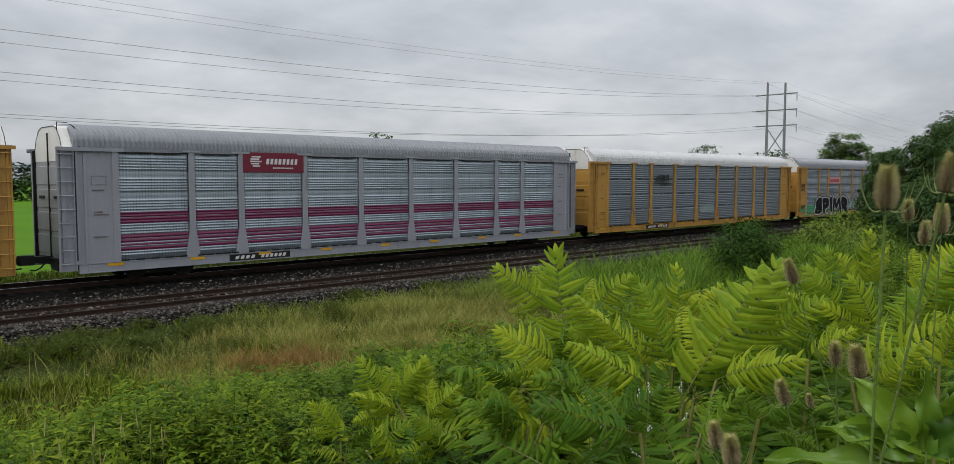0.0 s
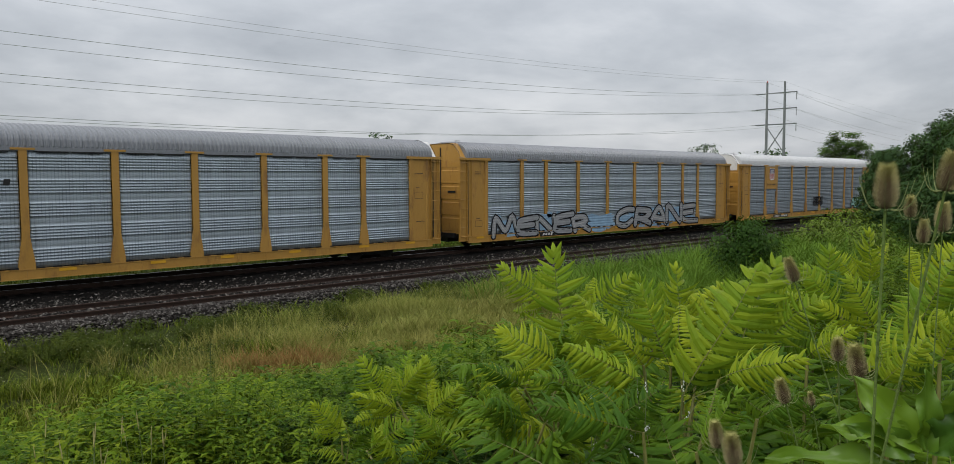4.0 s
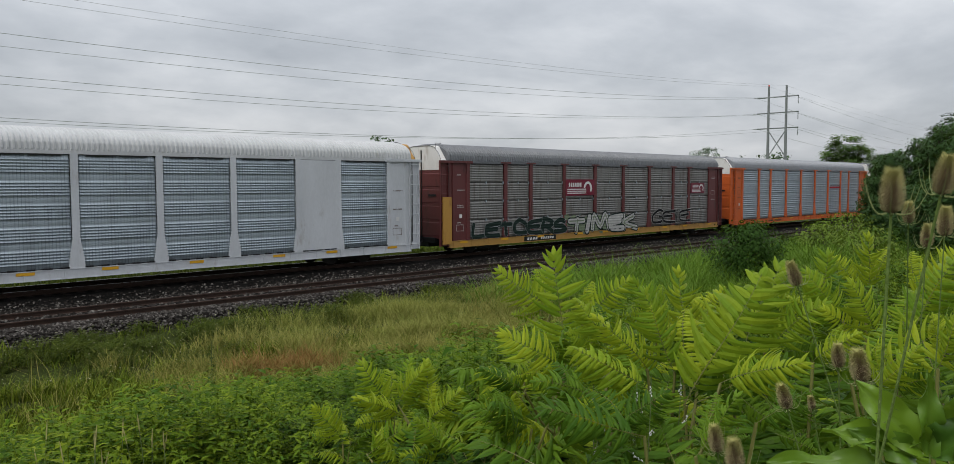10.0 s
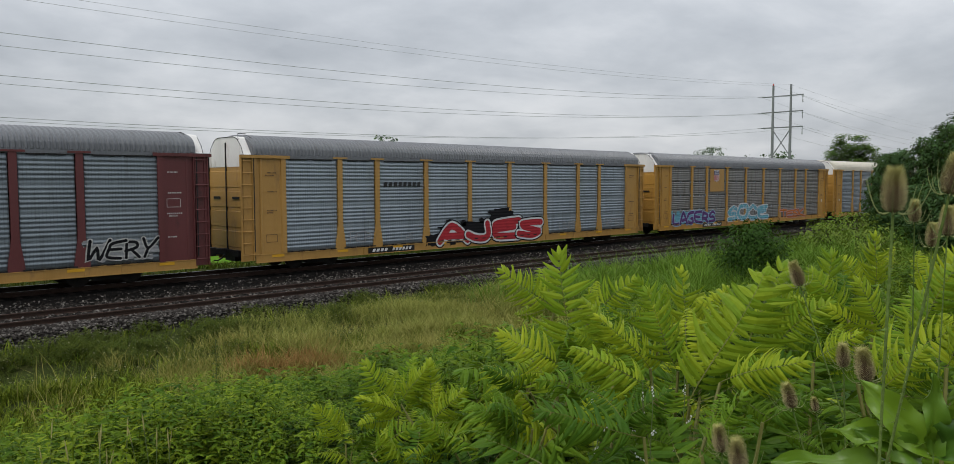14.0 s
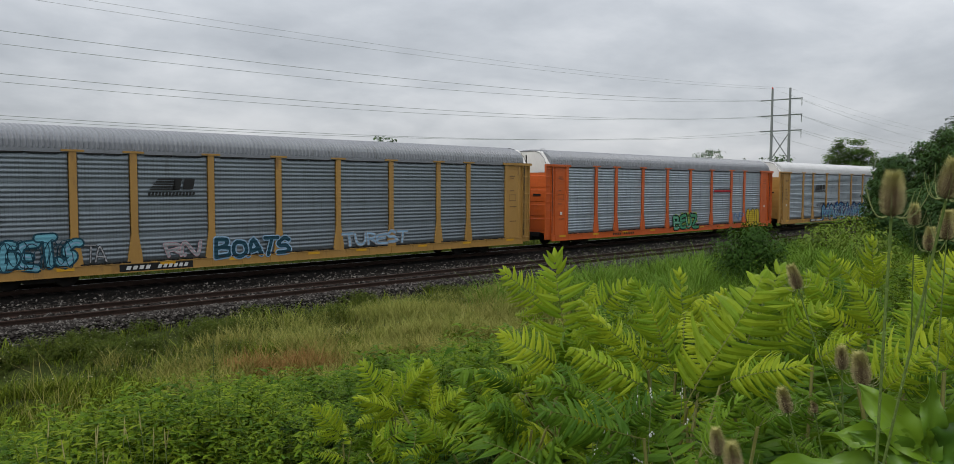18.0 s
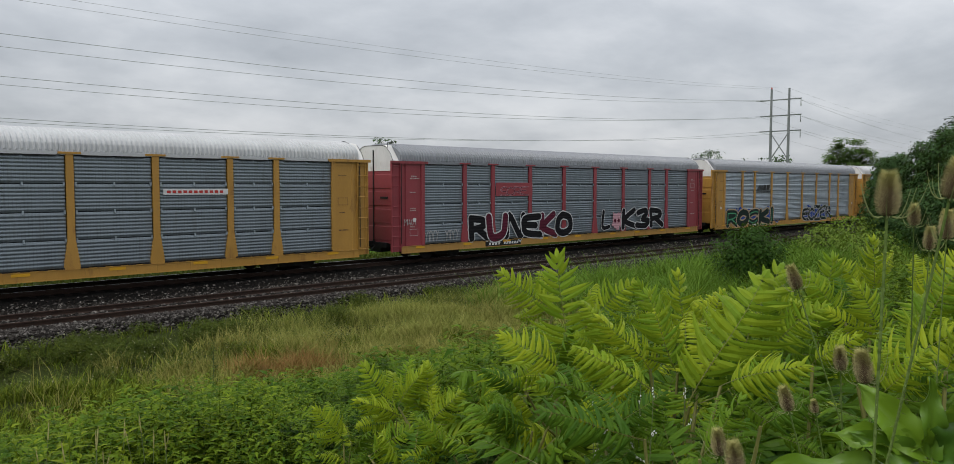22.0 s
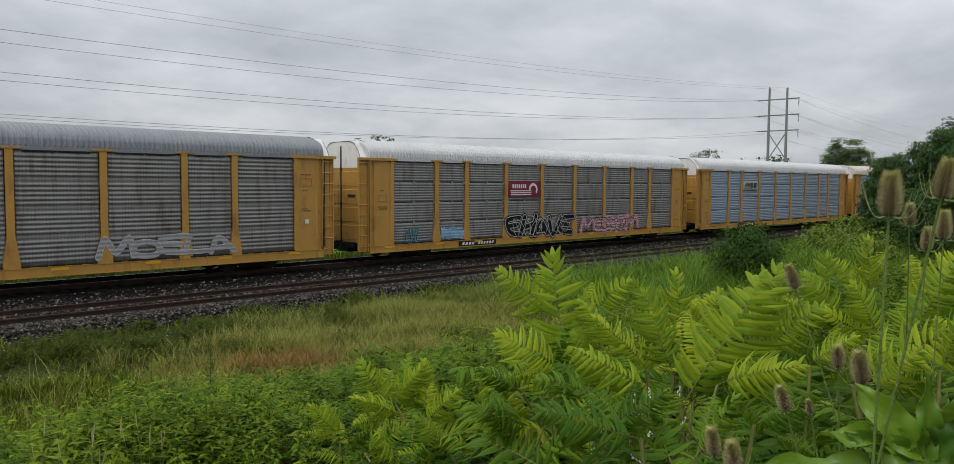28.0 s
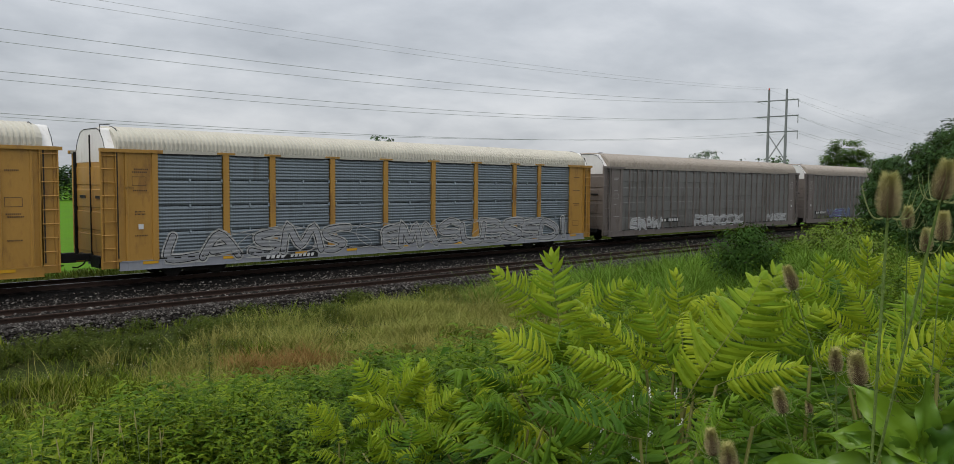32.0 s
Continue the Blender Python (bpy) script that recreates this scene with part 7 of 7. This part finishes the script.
def teasel_meshes():
    core = Solid().lathe([(0.05, -0.5), (0.17, -0.44), (0.225, -0.22), (0.21, 0.0), (0.15, 0.22), (0.08, 0.40), (0.02, 0.46)], 14)
    r = random.Random(5)
    sp = Solid()
    N = 850
    for i in range(N):
        t = (i + 0.5) / N
        zz = -0.47 + 0.97 * t
        rad = np.interp(zz, [-0.5, -0.42, -0.2, 0, 0.25, 0.42, 0.5], [0.06, 0.17, 0.225, 0.21, 0.15, 0.08, 0.02])
        a = i * 2.39996
        d = Vector((math.cos(a), math.sin(a), 0.25 + 1.6 * max(0, t - 0.45) + r.uniform(-0.15, 0.15))).normalized()
        p = Vector((math.cos(a) * rad * 0.95, math.sin(a) * rad * 0.95, zz))
        q = p + d * (0.15 + 0.14 * t ** 2)
        u = d.orthogonal().normalized() * 0.011
        w = d.cross(u)
        sp.add([p + u, p - u * 0.5 + w, p - u * 0.5 - w, q], [(0, 1, 3), (1, 2, 3), (2, 0, 3)])
    br = Solid()
    for k in range(8):
        a = k * 0.785 + r.uniform(-0.2, 0.2)
        L = r.uniform(0.5, 1.05)
        pts = [Vector((math.cos(a) * (0.15 + L * 0.8 * t), math.sin(a) * (0.15 + L * 0.8 * t), -0.5 - 0.08 * math.sin(t * 3) + L * 0.9 * t ** 2.6)) for t in np.linspace(0, 1, 6)]
        br.tube(pts, 0.022, 5, 0.005)
    return core.mesh("seed_head", TEASEL, True), sp.mesh("spiny_coat", TEASEL_SPINE), br.mesh("bract_ring", TEASEL_BRACT)


CORE, SPINES, BRACTS = teasel_meshes()
TEASELS = [(0.949, 0.3065, 3.558, 0.046, 0.950, 0.330, 1.930), (0.987, 0.258, 3.576, 0.041, 0.960, 0.519, 1.930), (1.933, 0.505, 3.481, 0.059, 1.957, 0.534, 1.930), (2.211, 0.619, 3.432, 0.055, 2.294, 0.683, 1.930),
    (2.203, 0.657, 3.492, 0.053, 2.696, 0.792, 1.930), (1.595, 0.693, 3.378, 0.047, 1.829, 0.275, 1.930), (1.548, 0.687, 3.130, 0.049, 1.855, 0.464, 1.930), (1.971, 0.801, 3.008, 0.034, 2.247, 0.714, 1.930),
    (1.385, 0.482, 3.256, 0.055, 1.648, 0.371, 1.930), (1.559, 0.586, 3.230, 0.046, 1.904, 0.651, 1.930), (1.341, 0.723, 3.080, 0.050, 1.563, 0.663, 1.930), (1.222, 0.626, 3.103, 0.055, 1.457, 0.614, 1.930)]
for i, (x, y, z, size, gx0, gy0, gz0) in enumerate(TEASELS):
    r = random.Random(i)
    foot, top = Vector((gx0, gy0, gz0)), Vector((x, y, z))
    plant = tagged(new("teasel"), "dry brown teasel with spiny head on a prickly stem", "teasel", "teasels")
    plant.matrix_basis = Matrix.Translation(foot)
    rel = top - foot
    lean = rel.to_track_quat("Z", "Y").to_matrix().to_4x4()
    head = part("seed_head", CORE, None, plant, at=Matrix.Translation(rel) @ lean @ Matrix.Diagonal((size * 0.9, size * 0.9, size, 1)))
    part("spiny_coat", SPINES, None, head)
    part("bract_ring", BRACTS, None, head, at=Matrix.Rotation(r.uniform(0, 6), 4, "Z"))["kind"] = "stuff"
    s = Solid()
    n = 9
    sag = rel.orthogonal().normalized() * r.uniform(-0.01, 0.015)
    at = lambda t: (rel - rel.normalized() * size * 0.5) * t + sag * math.sin(math.pi * t)
    s.tube([at(k / n) for k in range(n + 1)], 0.0023, 6, 0.0016)
    for k in range(70):
        p = at(0.25 + 0.73 * k / 70)
        a = k * 2.4
        d = Vector((math.cos(a), math.sin(a), -0.3))
        s.bar(p + d * 0.003, p + d * 0.008, 0.0008, 3, 0.0001)
    part("stem", s.mesh("stem", TEASEL_STEM), None, plant)
    if i in (0, 1, 5, 6, 8):
        lv, lf = leaf_template(0.16, 0.03, 0.5, 0.5)
        for sgn in (0, 1):
            q = turn(lv * r.uniform(0.7, 1.1), r.uniform(0, 1) + sgn * 3.14, 0.3)
            ob = part("stem_leaf", raw_mesh("stem_leaf", q, lf, DEAD_LEAF if i == 8 else TEASEL_STEM), None, plant, at=Matrix.Translation(at(0.62)))
    SWAYING.append((plant, Matrix.Translation(foot), 0.22, i * 1.3))

# large smooth leaves close to the camera
BROAD = leafy("broad_smooth_leaf", (0.07, 0.17, 0.020), (0.19, 0.33, 0.024), 0.0, 0.3, 0.38, 0.9, spec=0.3)
bpx, bpy_, bpz = (1.21, 0.33, 3.18)
broad = tagged(new("broad_leaved_plant"), "plant with large smooth pointed green leaves", "plant")
broad.matrix_basis = pose(bpx, bpy_, float(ground_z(bpx, bpy_)) - 0.02)
hh = bpz - float(ground_z(bpx, bpy_))
part("stem", Solid().bar((0, 0, 0), (0, 0, hh), 0.008, 8, 0.005).mesh("stem", STEM), None, broad)


def big_leaf(L, W, bend, wave, seed):
    """A large leaf: a grid with midrib, side veins and a wavy edge."""
    n, m = 16, 8
    v, f = [], []
    for i in range(n + 1):
        t = i / n
        w = W / 2 * (math.sin(math.pi * min(1, t ** 0.8 * 0.97 + 0.03)) ** 0.8) + 0.002
        for j in range(m + 1):
            u = j / m * 2 - 1
            z = -bend * L * t * t + 0.5 * w * abs(u) ** 1.3 + wave * math.sin(t * 13 + seed + u) * u * u * 0.012 + 0.0022 * math.cos((t * 9 - abs(u) * 1.6) * 2 * math.pi) * (abs(u) > 0.1)
            v.append((t * L, u * w, z - 0.004 * (abs(u) < 0.1)))
    for i in range(n):
        for j in range(m):
            a = i * (m + 1) + j
            f.append((a, a + 1, a + m + 2, a + m + 1))
    return raw_mesh("leaf", v, f, BROAD, True)


BIG_LEAVES = [(1.199, 0.329, 3.191, 1.151, 0.394, 3.283, 0.062), (1.199, 0.339, 3.201, 1.123, 0.429, 3.227, 0.042), (1.200, 0.323, 3.189, 1.178, 0.315, 3.296, 0.034), (1.202, 0.318, 3.190, 1.184, 0.258, 3.262, 0.060),
    (1.186, 0.342, 3.161, 1.084, 0.490, 3.188, 0.042), (1.194, 0.336, 3.182, 1.134, 0.394, 3.222, 0.048), (1.213, 0.311, 3.221, 1.190, 0.264, 3.291, 0.050)]
for k, (ax, ay, az, tx, ty, tz, wide) in enumerate(BIG_LEAVES):
    p, q = Vector((ax, ay, az)), Vector((tx, ty, tz))
    m = facing(p, q, Vector((0.6 * math.sin(2.1 * k), 0.5 * math.cos(1.7 * k) - 0.2, 4.2)))
    m.translation -= broad.matrix_basis.translation
    part("leaf", big_leaf((q - p).length * 1.04, wide * 0.8, 0.12, 1.0, k), None, broad, at=m @ Matrix.Rotation(0.08, 4, "Y"))

# white sweet clover and straw-coloured seed stalks
PETAL = material("white_petals", (0.75, 0.76, 0.70), 0.7, 0, 0.1)
cx0, cy0, cz0 = (2.02, 1.32, 2.93)
for i in range(5):
    r = random.Random(300 + i)
    x, y = cx0 + r.uniform(-0.12, 0.12), cy0 + r.uniform(-0.12, 0.12)
    g = float(ground_z(x, y))
    clover = tagged(new("sweet_clover"), "thin weed with spikes of tiny white flowers", "wildflower", "white wildflowers")
    clover.matrix_basis = pose(x, y, g - 0.02)
    h = cz0 - g + r.uniform(-0.1, 0.04)
    s = Solid()
    tip = Vector((r.uniform(-0.1, 0.1), r.uniform(-0.1, 0.1), h))
    s.bar((0, 0, 0), tip, 0.003, 5, 0.0012)
    fl = Solid()
    for b in range(4):
        p = tip * (0.72 + 0.09 * b)
        d = Vector((r.uniform(-1, 1), r.uniform(-1, 1), 0.8)).normalized() if b < 3 else Vector((0, 0, 1))
        s.bar(p, p + d * 0.09, 0.0014, 4)
        for k in range(9):
            q = p + d * (0.03 + 0.06 * k / 16) + Vector((r.uniform(-1, 1), r.uniform(-1, 1), r.uniform(-1, 1))) * 0.005
            fl.box(q.x - 0.0013, q.x + 0.0013, q.y - 0.0013, q.y + 0.0013, q.z - 0.002, q.z + 0.002)
    part("stem", s.mesh("stem", STEM), None, clover)
    part("flower_spike", fl.mesh("flower_spike", PETAL), None, clover, "tiny white flowers")
    SWAYING.append((clover, pose(x, y, g - 0.02), 0.6, i * 0.9))
sx0, sy0, sz0 = (1.44, 4.56, 2.09)
SEED = material("straw_seed_head", (0.36, 0.33, 0.12), 0.8, 0, 0.3, 20, 60)
for i in range(14):
    r = random.Random(400 + i)
    x, y = sx0 + r.uniform(-0.25, 0.45), sy0 + r.uniform(-0.3, 0.3)
    g = float(ground_z(x, y))
    h = sz0 - g + r.uniform(-0.12, 0.1)
    stalk = tagged(new("grass_stalk"), "straw-coloured grass stalk with a narrow seed head", "grass stalk", "seed stalks")
    stalk.matrix_basis = pose(x, y, g - 0.02)
    tip = Vector((r.uniform(-0.12, 0.12), r.uniform(-0.12, 0.12), h))
    part("stem", Solid().bar((0, 0, 0), tip, 0.003, 4, 0.002).mesh("stem", STEM), None, stalk)
    d = tip.normalized()
    part("seed_head", Solid().bar(tip - d * 0.02, tip + d * 0.04, 0.003, 5, 0.0042).bar(tip + d * 0.04, tip + d * 0.09, 0.0042, 5, 0.001).mesh("seed_head", SEED), None, stalk)


# tall thin weeds that stand above the bank's edge
for i, (x, y, h) in enumerate(((3.7, 9.5, 1.3), (4.35, 9.25, 1.35), (2.6, 9.9, 1.0))):
    g = float(ground_z(x, y)) - 0.03
    weed = tagged(new("horseweed"), "tall thin dark weed with short narrow leaves", "weed", "tall thin weeds")
    weed.matrix_basis = pose(x, y, g, 0, 0, 40 * i)
    part("stem", Solid().bar((0, 0, 0), (0.02, 0.01, h), 0.008, 5, 0.003).mesh("stem", STEM), None, weed)
    lv, lf = weed_template(60 + i, h, 110, 0.075, 0.14, 0.4, 0.3)
    part("foliage", raw_mesh("foliage", lv, lf, WEED_DARK_SHADED), None, weed)


# ---------------------------------------------------------------- shrubs and trees
def tree(name, seed, x, y, h, radius, low, leaf, count, mat, label, category="tree", limbs=26, z=None, long=1.5, spread_by=0.2, rise=-0.35):
    """A tapered trunk with limbs, and a crown of leaves gathered in clumps at the limbs' ends; low: where the crown starts."""
    r = np.random.default_rng(seed)
    z0 = float(ground_z(x, y)) - 0.05 if z is None else z
    t = tagged(new(name), label, category)
    t.matrix_basis = pose(x, y, z0)
    s = Solid()
    tr = 0.022 * h + 0.015
    top = np.array([r.normal(0, 0.05) * h, r.normal(0, 0.05) * h, h * 0.8])
    s.bar((0, 0, 0), top * 0.45, tr, 8, tr * 0.7)
    s.bar(top * 0.45, top, tr * 0.7, 7, tr * 0.2)
    ends = []
    for i in range(limbs):
        a = i * 2.4 + r.uniform(-0.4, 0.4)
        zt = low + (1 - low) * (i + 0.5) / limbs
        k = math.sin(math.pi * min(0.97, 0.18 + 0.78 * (zt - low) / (1 - low))) ** 0.7
        rr = radius * k * r.uniform(0.55, 1.05)
        e = np.array([math.cos(a) * rr, math.sin(a) * rr, h * min(1.0, zt * r.uniform(0.95, 1.06))])
        b = top * min(0.95, max(0.12, zt * 0.8))
        s.bar(b, e, tr * 0.3, 5, tr * 0.06)
        ends.append(e)
        ends.append(b + (e - b) * 0.6)
    part("trunk", s.mesh("trunk", BARK), None, t)
    E = np.array(ends)
    pick = r.integers(0, len(E), count)
    spread = radius * spread_by
    pos = E[pick] + np.clip(r.normal(0, 1, (count, 3)), -1.7, 1.7) * np.array([spread, spread, spread * 0.6])
    pos[:, 2] = np.clip(pos[:, 2], 0.04 * h, h * 1.05)
    lv, lf = small_leaf(leaf, leaf / long * 0.9, 0.3, 0.2)
    V, o = [], 0
    lv2 = turn(lv, 0, rise)
    n = count
    out = np.arctan2(pos[:, 1], pos[:, 0]) + r.normal(0, 0.9, n)
    v = scatter((lv2, lf), pos, out, np.repeat(r.uniform(0.6, 1.3, n)[:, None], 3, 1))
    part("crown", raw_mesh("crown", v[0], v[1], mat), None, t)
    return t


tree("shrub", 1, 27.7, 13.8, 2.75, 1.45, 0.08, 0.12, 9000, SHRUB_LEAF, "dense dark green rounded shrub in the grass", "shrub", 30)
tree("shrub", 2, 41.7, 16.6, 2.2, 1.6, 0.05, 0.16, 2200, SHRUB_PALE, "yellow-green low shrub near the track", "shrub", 20)
tree("shrub", 3, 45.0, 16.6, 2.5, 1.9, 0.05, 0.17, 2600, SHRUB_PALE, "yellow-green low shrub near the track", "shrub", 22)
tree("shrub", 4, 44.0, 14.0, 1.8, 1.8, 0.05, 0.17, 2200, SHRUB_LEAF, "low dark shrub by the trees", "shrub", 22)
tree("shrub", 13, 38.0, 13.2, 1.9, 1.6, 0.05, 0.16, 2000, SHRUB_PALE, "yellow-green low shrub near the track", "shrub", 20)
HEDGE_TREES = [(55.5, 18.2, 6.0, 1.3, 0.05), (53.7, 17.1, 6.2, 1.60, 0.050), (52.4, 15.0, 6.75, 1.690, 0.050), (50.7, 13.3, 7.15, 1.790, 0.050), (48.9, 11.7, 7.1, 1.800, 0.050),
    (46.646, 10.865, 6.768, 1.878, 0.050), (49.8, 16.2, 3.3, 1.2, 0.030), (48.5, 14.3, 3.9, 1.5, 0.030), (46.8, 12.7, 4.3, 1.803, 0.030),
    (44.513, 11.596, 4.088, 1.800, 0.030), (42.843, 10.012, 3.807, 1.790, 0.030)]
for i, (x, y, h, rad, low) in enumerate(HEDGE_TREES):
    tree("tree", 20 + i, x, y, h, rad, low, 0.165, 18000, TREE_LEAF, "full leafy green tree at the edge of the line", "tree", 150, None, 1.4, 0.13)
tree("tree", 30, 82.6, 20.9, 10.2, 3.4, 0.25, 0.5, 9000, FAR_LEAF, "feathery tree rising behind the trackside trees", "tree", 60, None, 2.0, 0.12, 0.2)
tree("tree", 31, 113.6, 42.3, 10.3, 4.5, 0.2, 0.7, 11000, A_LEAF, "spreading tree of heaven beyond the tracks", "tree", 44, None, 2.6, 0.10, 0.1)
tree("tree", 32, 66.8, 87.2, 10.8, 2.2, 0.35, 0.5, 1500, FAR_LEAF, "distant tree rising beyond the train", "tree", 24)
tree("tree", 33, 164.5, 95.0, 12.0, 3.2, 0.3, 0.6, 800, FAR_LEAF, "distant tree with a thin crown", "tree", 18)
tree("tree", 34, 161.5, 90.0, 13.0, 3.2, 0.3, 0.6, 1100, FAR_LEAF, "distant tree with a thin crown", "tree", 20)
tree("tree", 35, 168.5, 87.6, 10.5, 4.2, 0.3, 0.7, 1300, FAR_LEAF, "distant tree with a rounded crown", "tree", 24)
tree("tree", 36, 154.0, 72.0, 10.3, 5.0, 0.3, 0.7, 1500, FAR_LEAF, "distant tree with a rounded crown", "tree", 24)

# a hedgerow across the far field and a paler wood behind it
r = np.random.default_rng(8)
n = 16000
x = r.uniform(-20, 190, n)
top = 6.2 + 1.2 * np.sin(x * 0.35) + 0.9 * np.sin(x * 0.9 + 1)
z = -0.95 + top * r.uniform(0, 1, n) ** 0.8
pos = np.stack([x, 190 + r.normal(0, 1.6, n), z], -1)
joined("hedgerow", [scatter(leaf_template(1.1, 0.8, 0.3), pos, r.uniform(0, 6.28, n), r.uniform(0.7, 1.3, (n, 1)).repeat(3, 1))], FAR_LEAF, "dark hedgerow of trees across the far field", "hedgerow")
# no real haze here: it is mixed into this pale bluish leaf colour
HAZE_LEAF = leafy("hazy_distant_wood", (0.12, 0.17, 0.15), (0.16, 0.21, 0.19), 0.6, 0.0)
n = 9000
x = r.uniform(-100, 620, n)
top = 13 + 2.5 * np.sin(x * 0.05) + 2 * np.sin(x * 0.13 + 1)
pos = np.stack([x, 620 + r.normal(0, 4, n), -0.95 + top * r.uniform(0, 1, n) ** 0.8], -1)
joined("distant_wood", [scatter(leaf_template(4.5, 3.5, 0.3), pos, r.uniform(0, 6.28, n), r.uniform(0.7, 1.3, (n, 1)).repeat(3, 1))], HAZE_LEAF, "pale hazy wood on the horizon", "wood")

# ---------------------------------------------------------------- power line
POLE = material("weathered_steel_pole", (0.24, 0.25, 0.26), 0.6, 0.2, 0.2, 0.6, 10)
WIRE = material("dull_wire", (0.40, 0.41, 0.43), 0.5, 0.2)
RED_LAMP = material("red_marker", (0.55, 0.06, 0.04), 0.4)
PX = 136.0
tower = tagged(new("transmission_tower"), "grey two-pole power line tower with three cross-arms", "power pole")
tower.matrix_basis = pose(PX, 62.7, -1.0)
for y in (-1.62, 1.62):
    part("pole", Solid().bar((0, y, 0), (0, y, 21.75), 0.30, 12, 0.18).mesh("pole", POLE), None, tower)
for z in (19.85, 17.05, 14.3):
    part("cross_arm", Solid().bar((0.3, -3.7, z), (0.3, 3.9, z), 0.11, 8).mesh("cross_arm", POLE), None, tower)
    s = Solid()
    for k in range(8):
        s.lathe([(0.05, 0), (0.13, 0.05), (0.05, 0.1)], 8, Matrix.Translation((0.3, -3.6, z - 1.3 + 0.15 * k)))
    s.bar((0.3, -3.6, z), (0.3, -3.6, z - 1.4), 0.03, 5)
    part("insulator", s.mesh("insulator", WIRE), None, tower)
    s = Solid().bar((0.3, 3.85, z), (-1.2, 3.85, z - 0.12), 0.07, 6)
    part("insulator", s.mesh("insulator", WIRE), None, tower)
for a, b in ((13.9, 9.2), (9.2, 13.9)):
    part("brace", Solid().bar((0, -1.62, a), (0, 1.62, b), 0.09, 6).mesh("brace", POLE), None, tower)
part("marker", Solid().lathe([(0.1, 0), (0.16, 0.15), (0.05, 0.4)], 8, Matrix.Translation((0, 1.62, 21.75))).mesh("marker", RED_LAMP), None, tower, "red marker cap")


def wire(y, z_end, sag, thick=0.019):
    """A sagging conductor over the spans on both sides of the tower."""
    s = Solid()
    for a, b in ((PX - 222, PX), (PX, PX + 222)):
        m = (a + b) / 2
        pts = [(a + (b - a) * i / 40, y, z_end - sag * (1 - ((a + (b - a) * i / 40 - m) / 111) ** 2)) for i in range(41)]
        s.tube(pts, thick, 4)
    return tagged(new("power_line_wire", s.mesh("power_line_wire", WIRE)), "thin sagging power line wire against the sky", "wire", "power line wires")


for z in (18.85, 16.05, 13.3):
    wire(59.1, z - 1.3 + 1.0, 5.1)
    wire(66.55, z, 5.1)
wire(64.3, 20.8, 3.9, 0.013)
wire(61.1, 20.7, 3.9, 0.011)


# ---------------------------------------------------------------- what moves
def motions():
    for n, car in TRAIN.items():
        middle = FIRST + PITCH * (n + 0.5)
        walk(car, [(t, pose(middle - SPEED * t + GAIN * t * (32 - t) / 256, TRACK_FAR, 0)) for t in range(0, 33, 2)])

    for plant, home, amount, phase in SWAYING:
        rows = []
        for k in range(33):
            a = amount * (math.sin(k * 1.9 + phase) * 0.6 + math.sin(k * 0.83 + 2 * phase) * 0.7)
            b = amount * (math.sin(k * 1.4 + 1.7 * phase) * 0.5)
            rows.append((k, home @ pose(0, 0, 0, b, a + amount * 0.5 * math.sin(k * 0.31 + 0.3), 0)))
        walk(plant, rows)


motions()
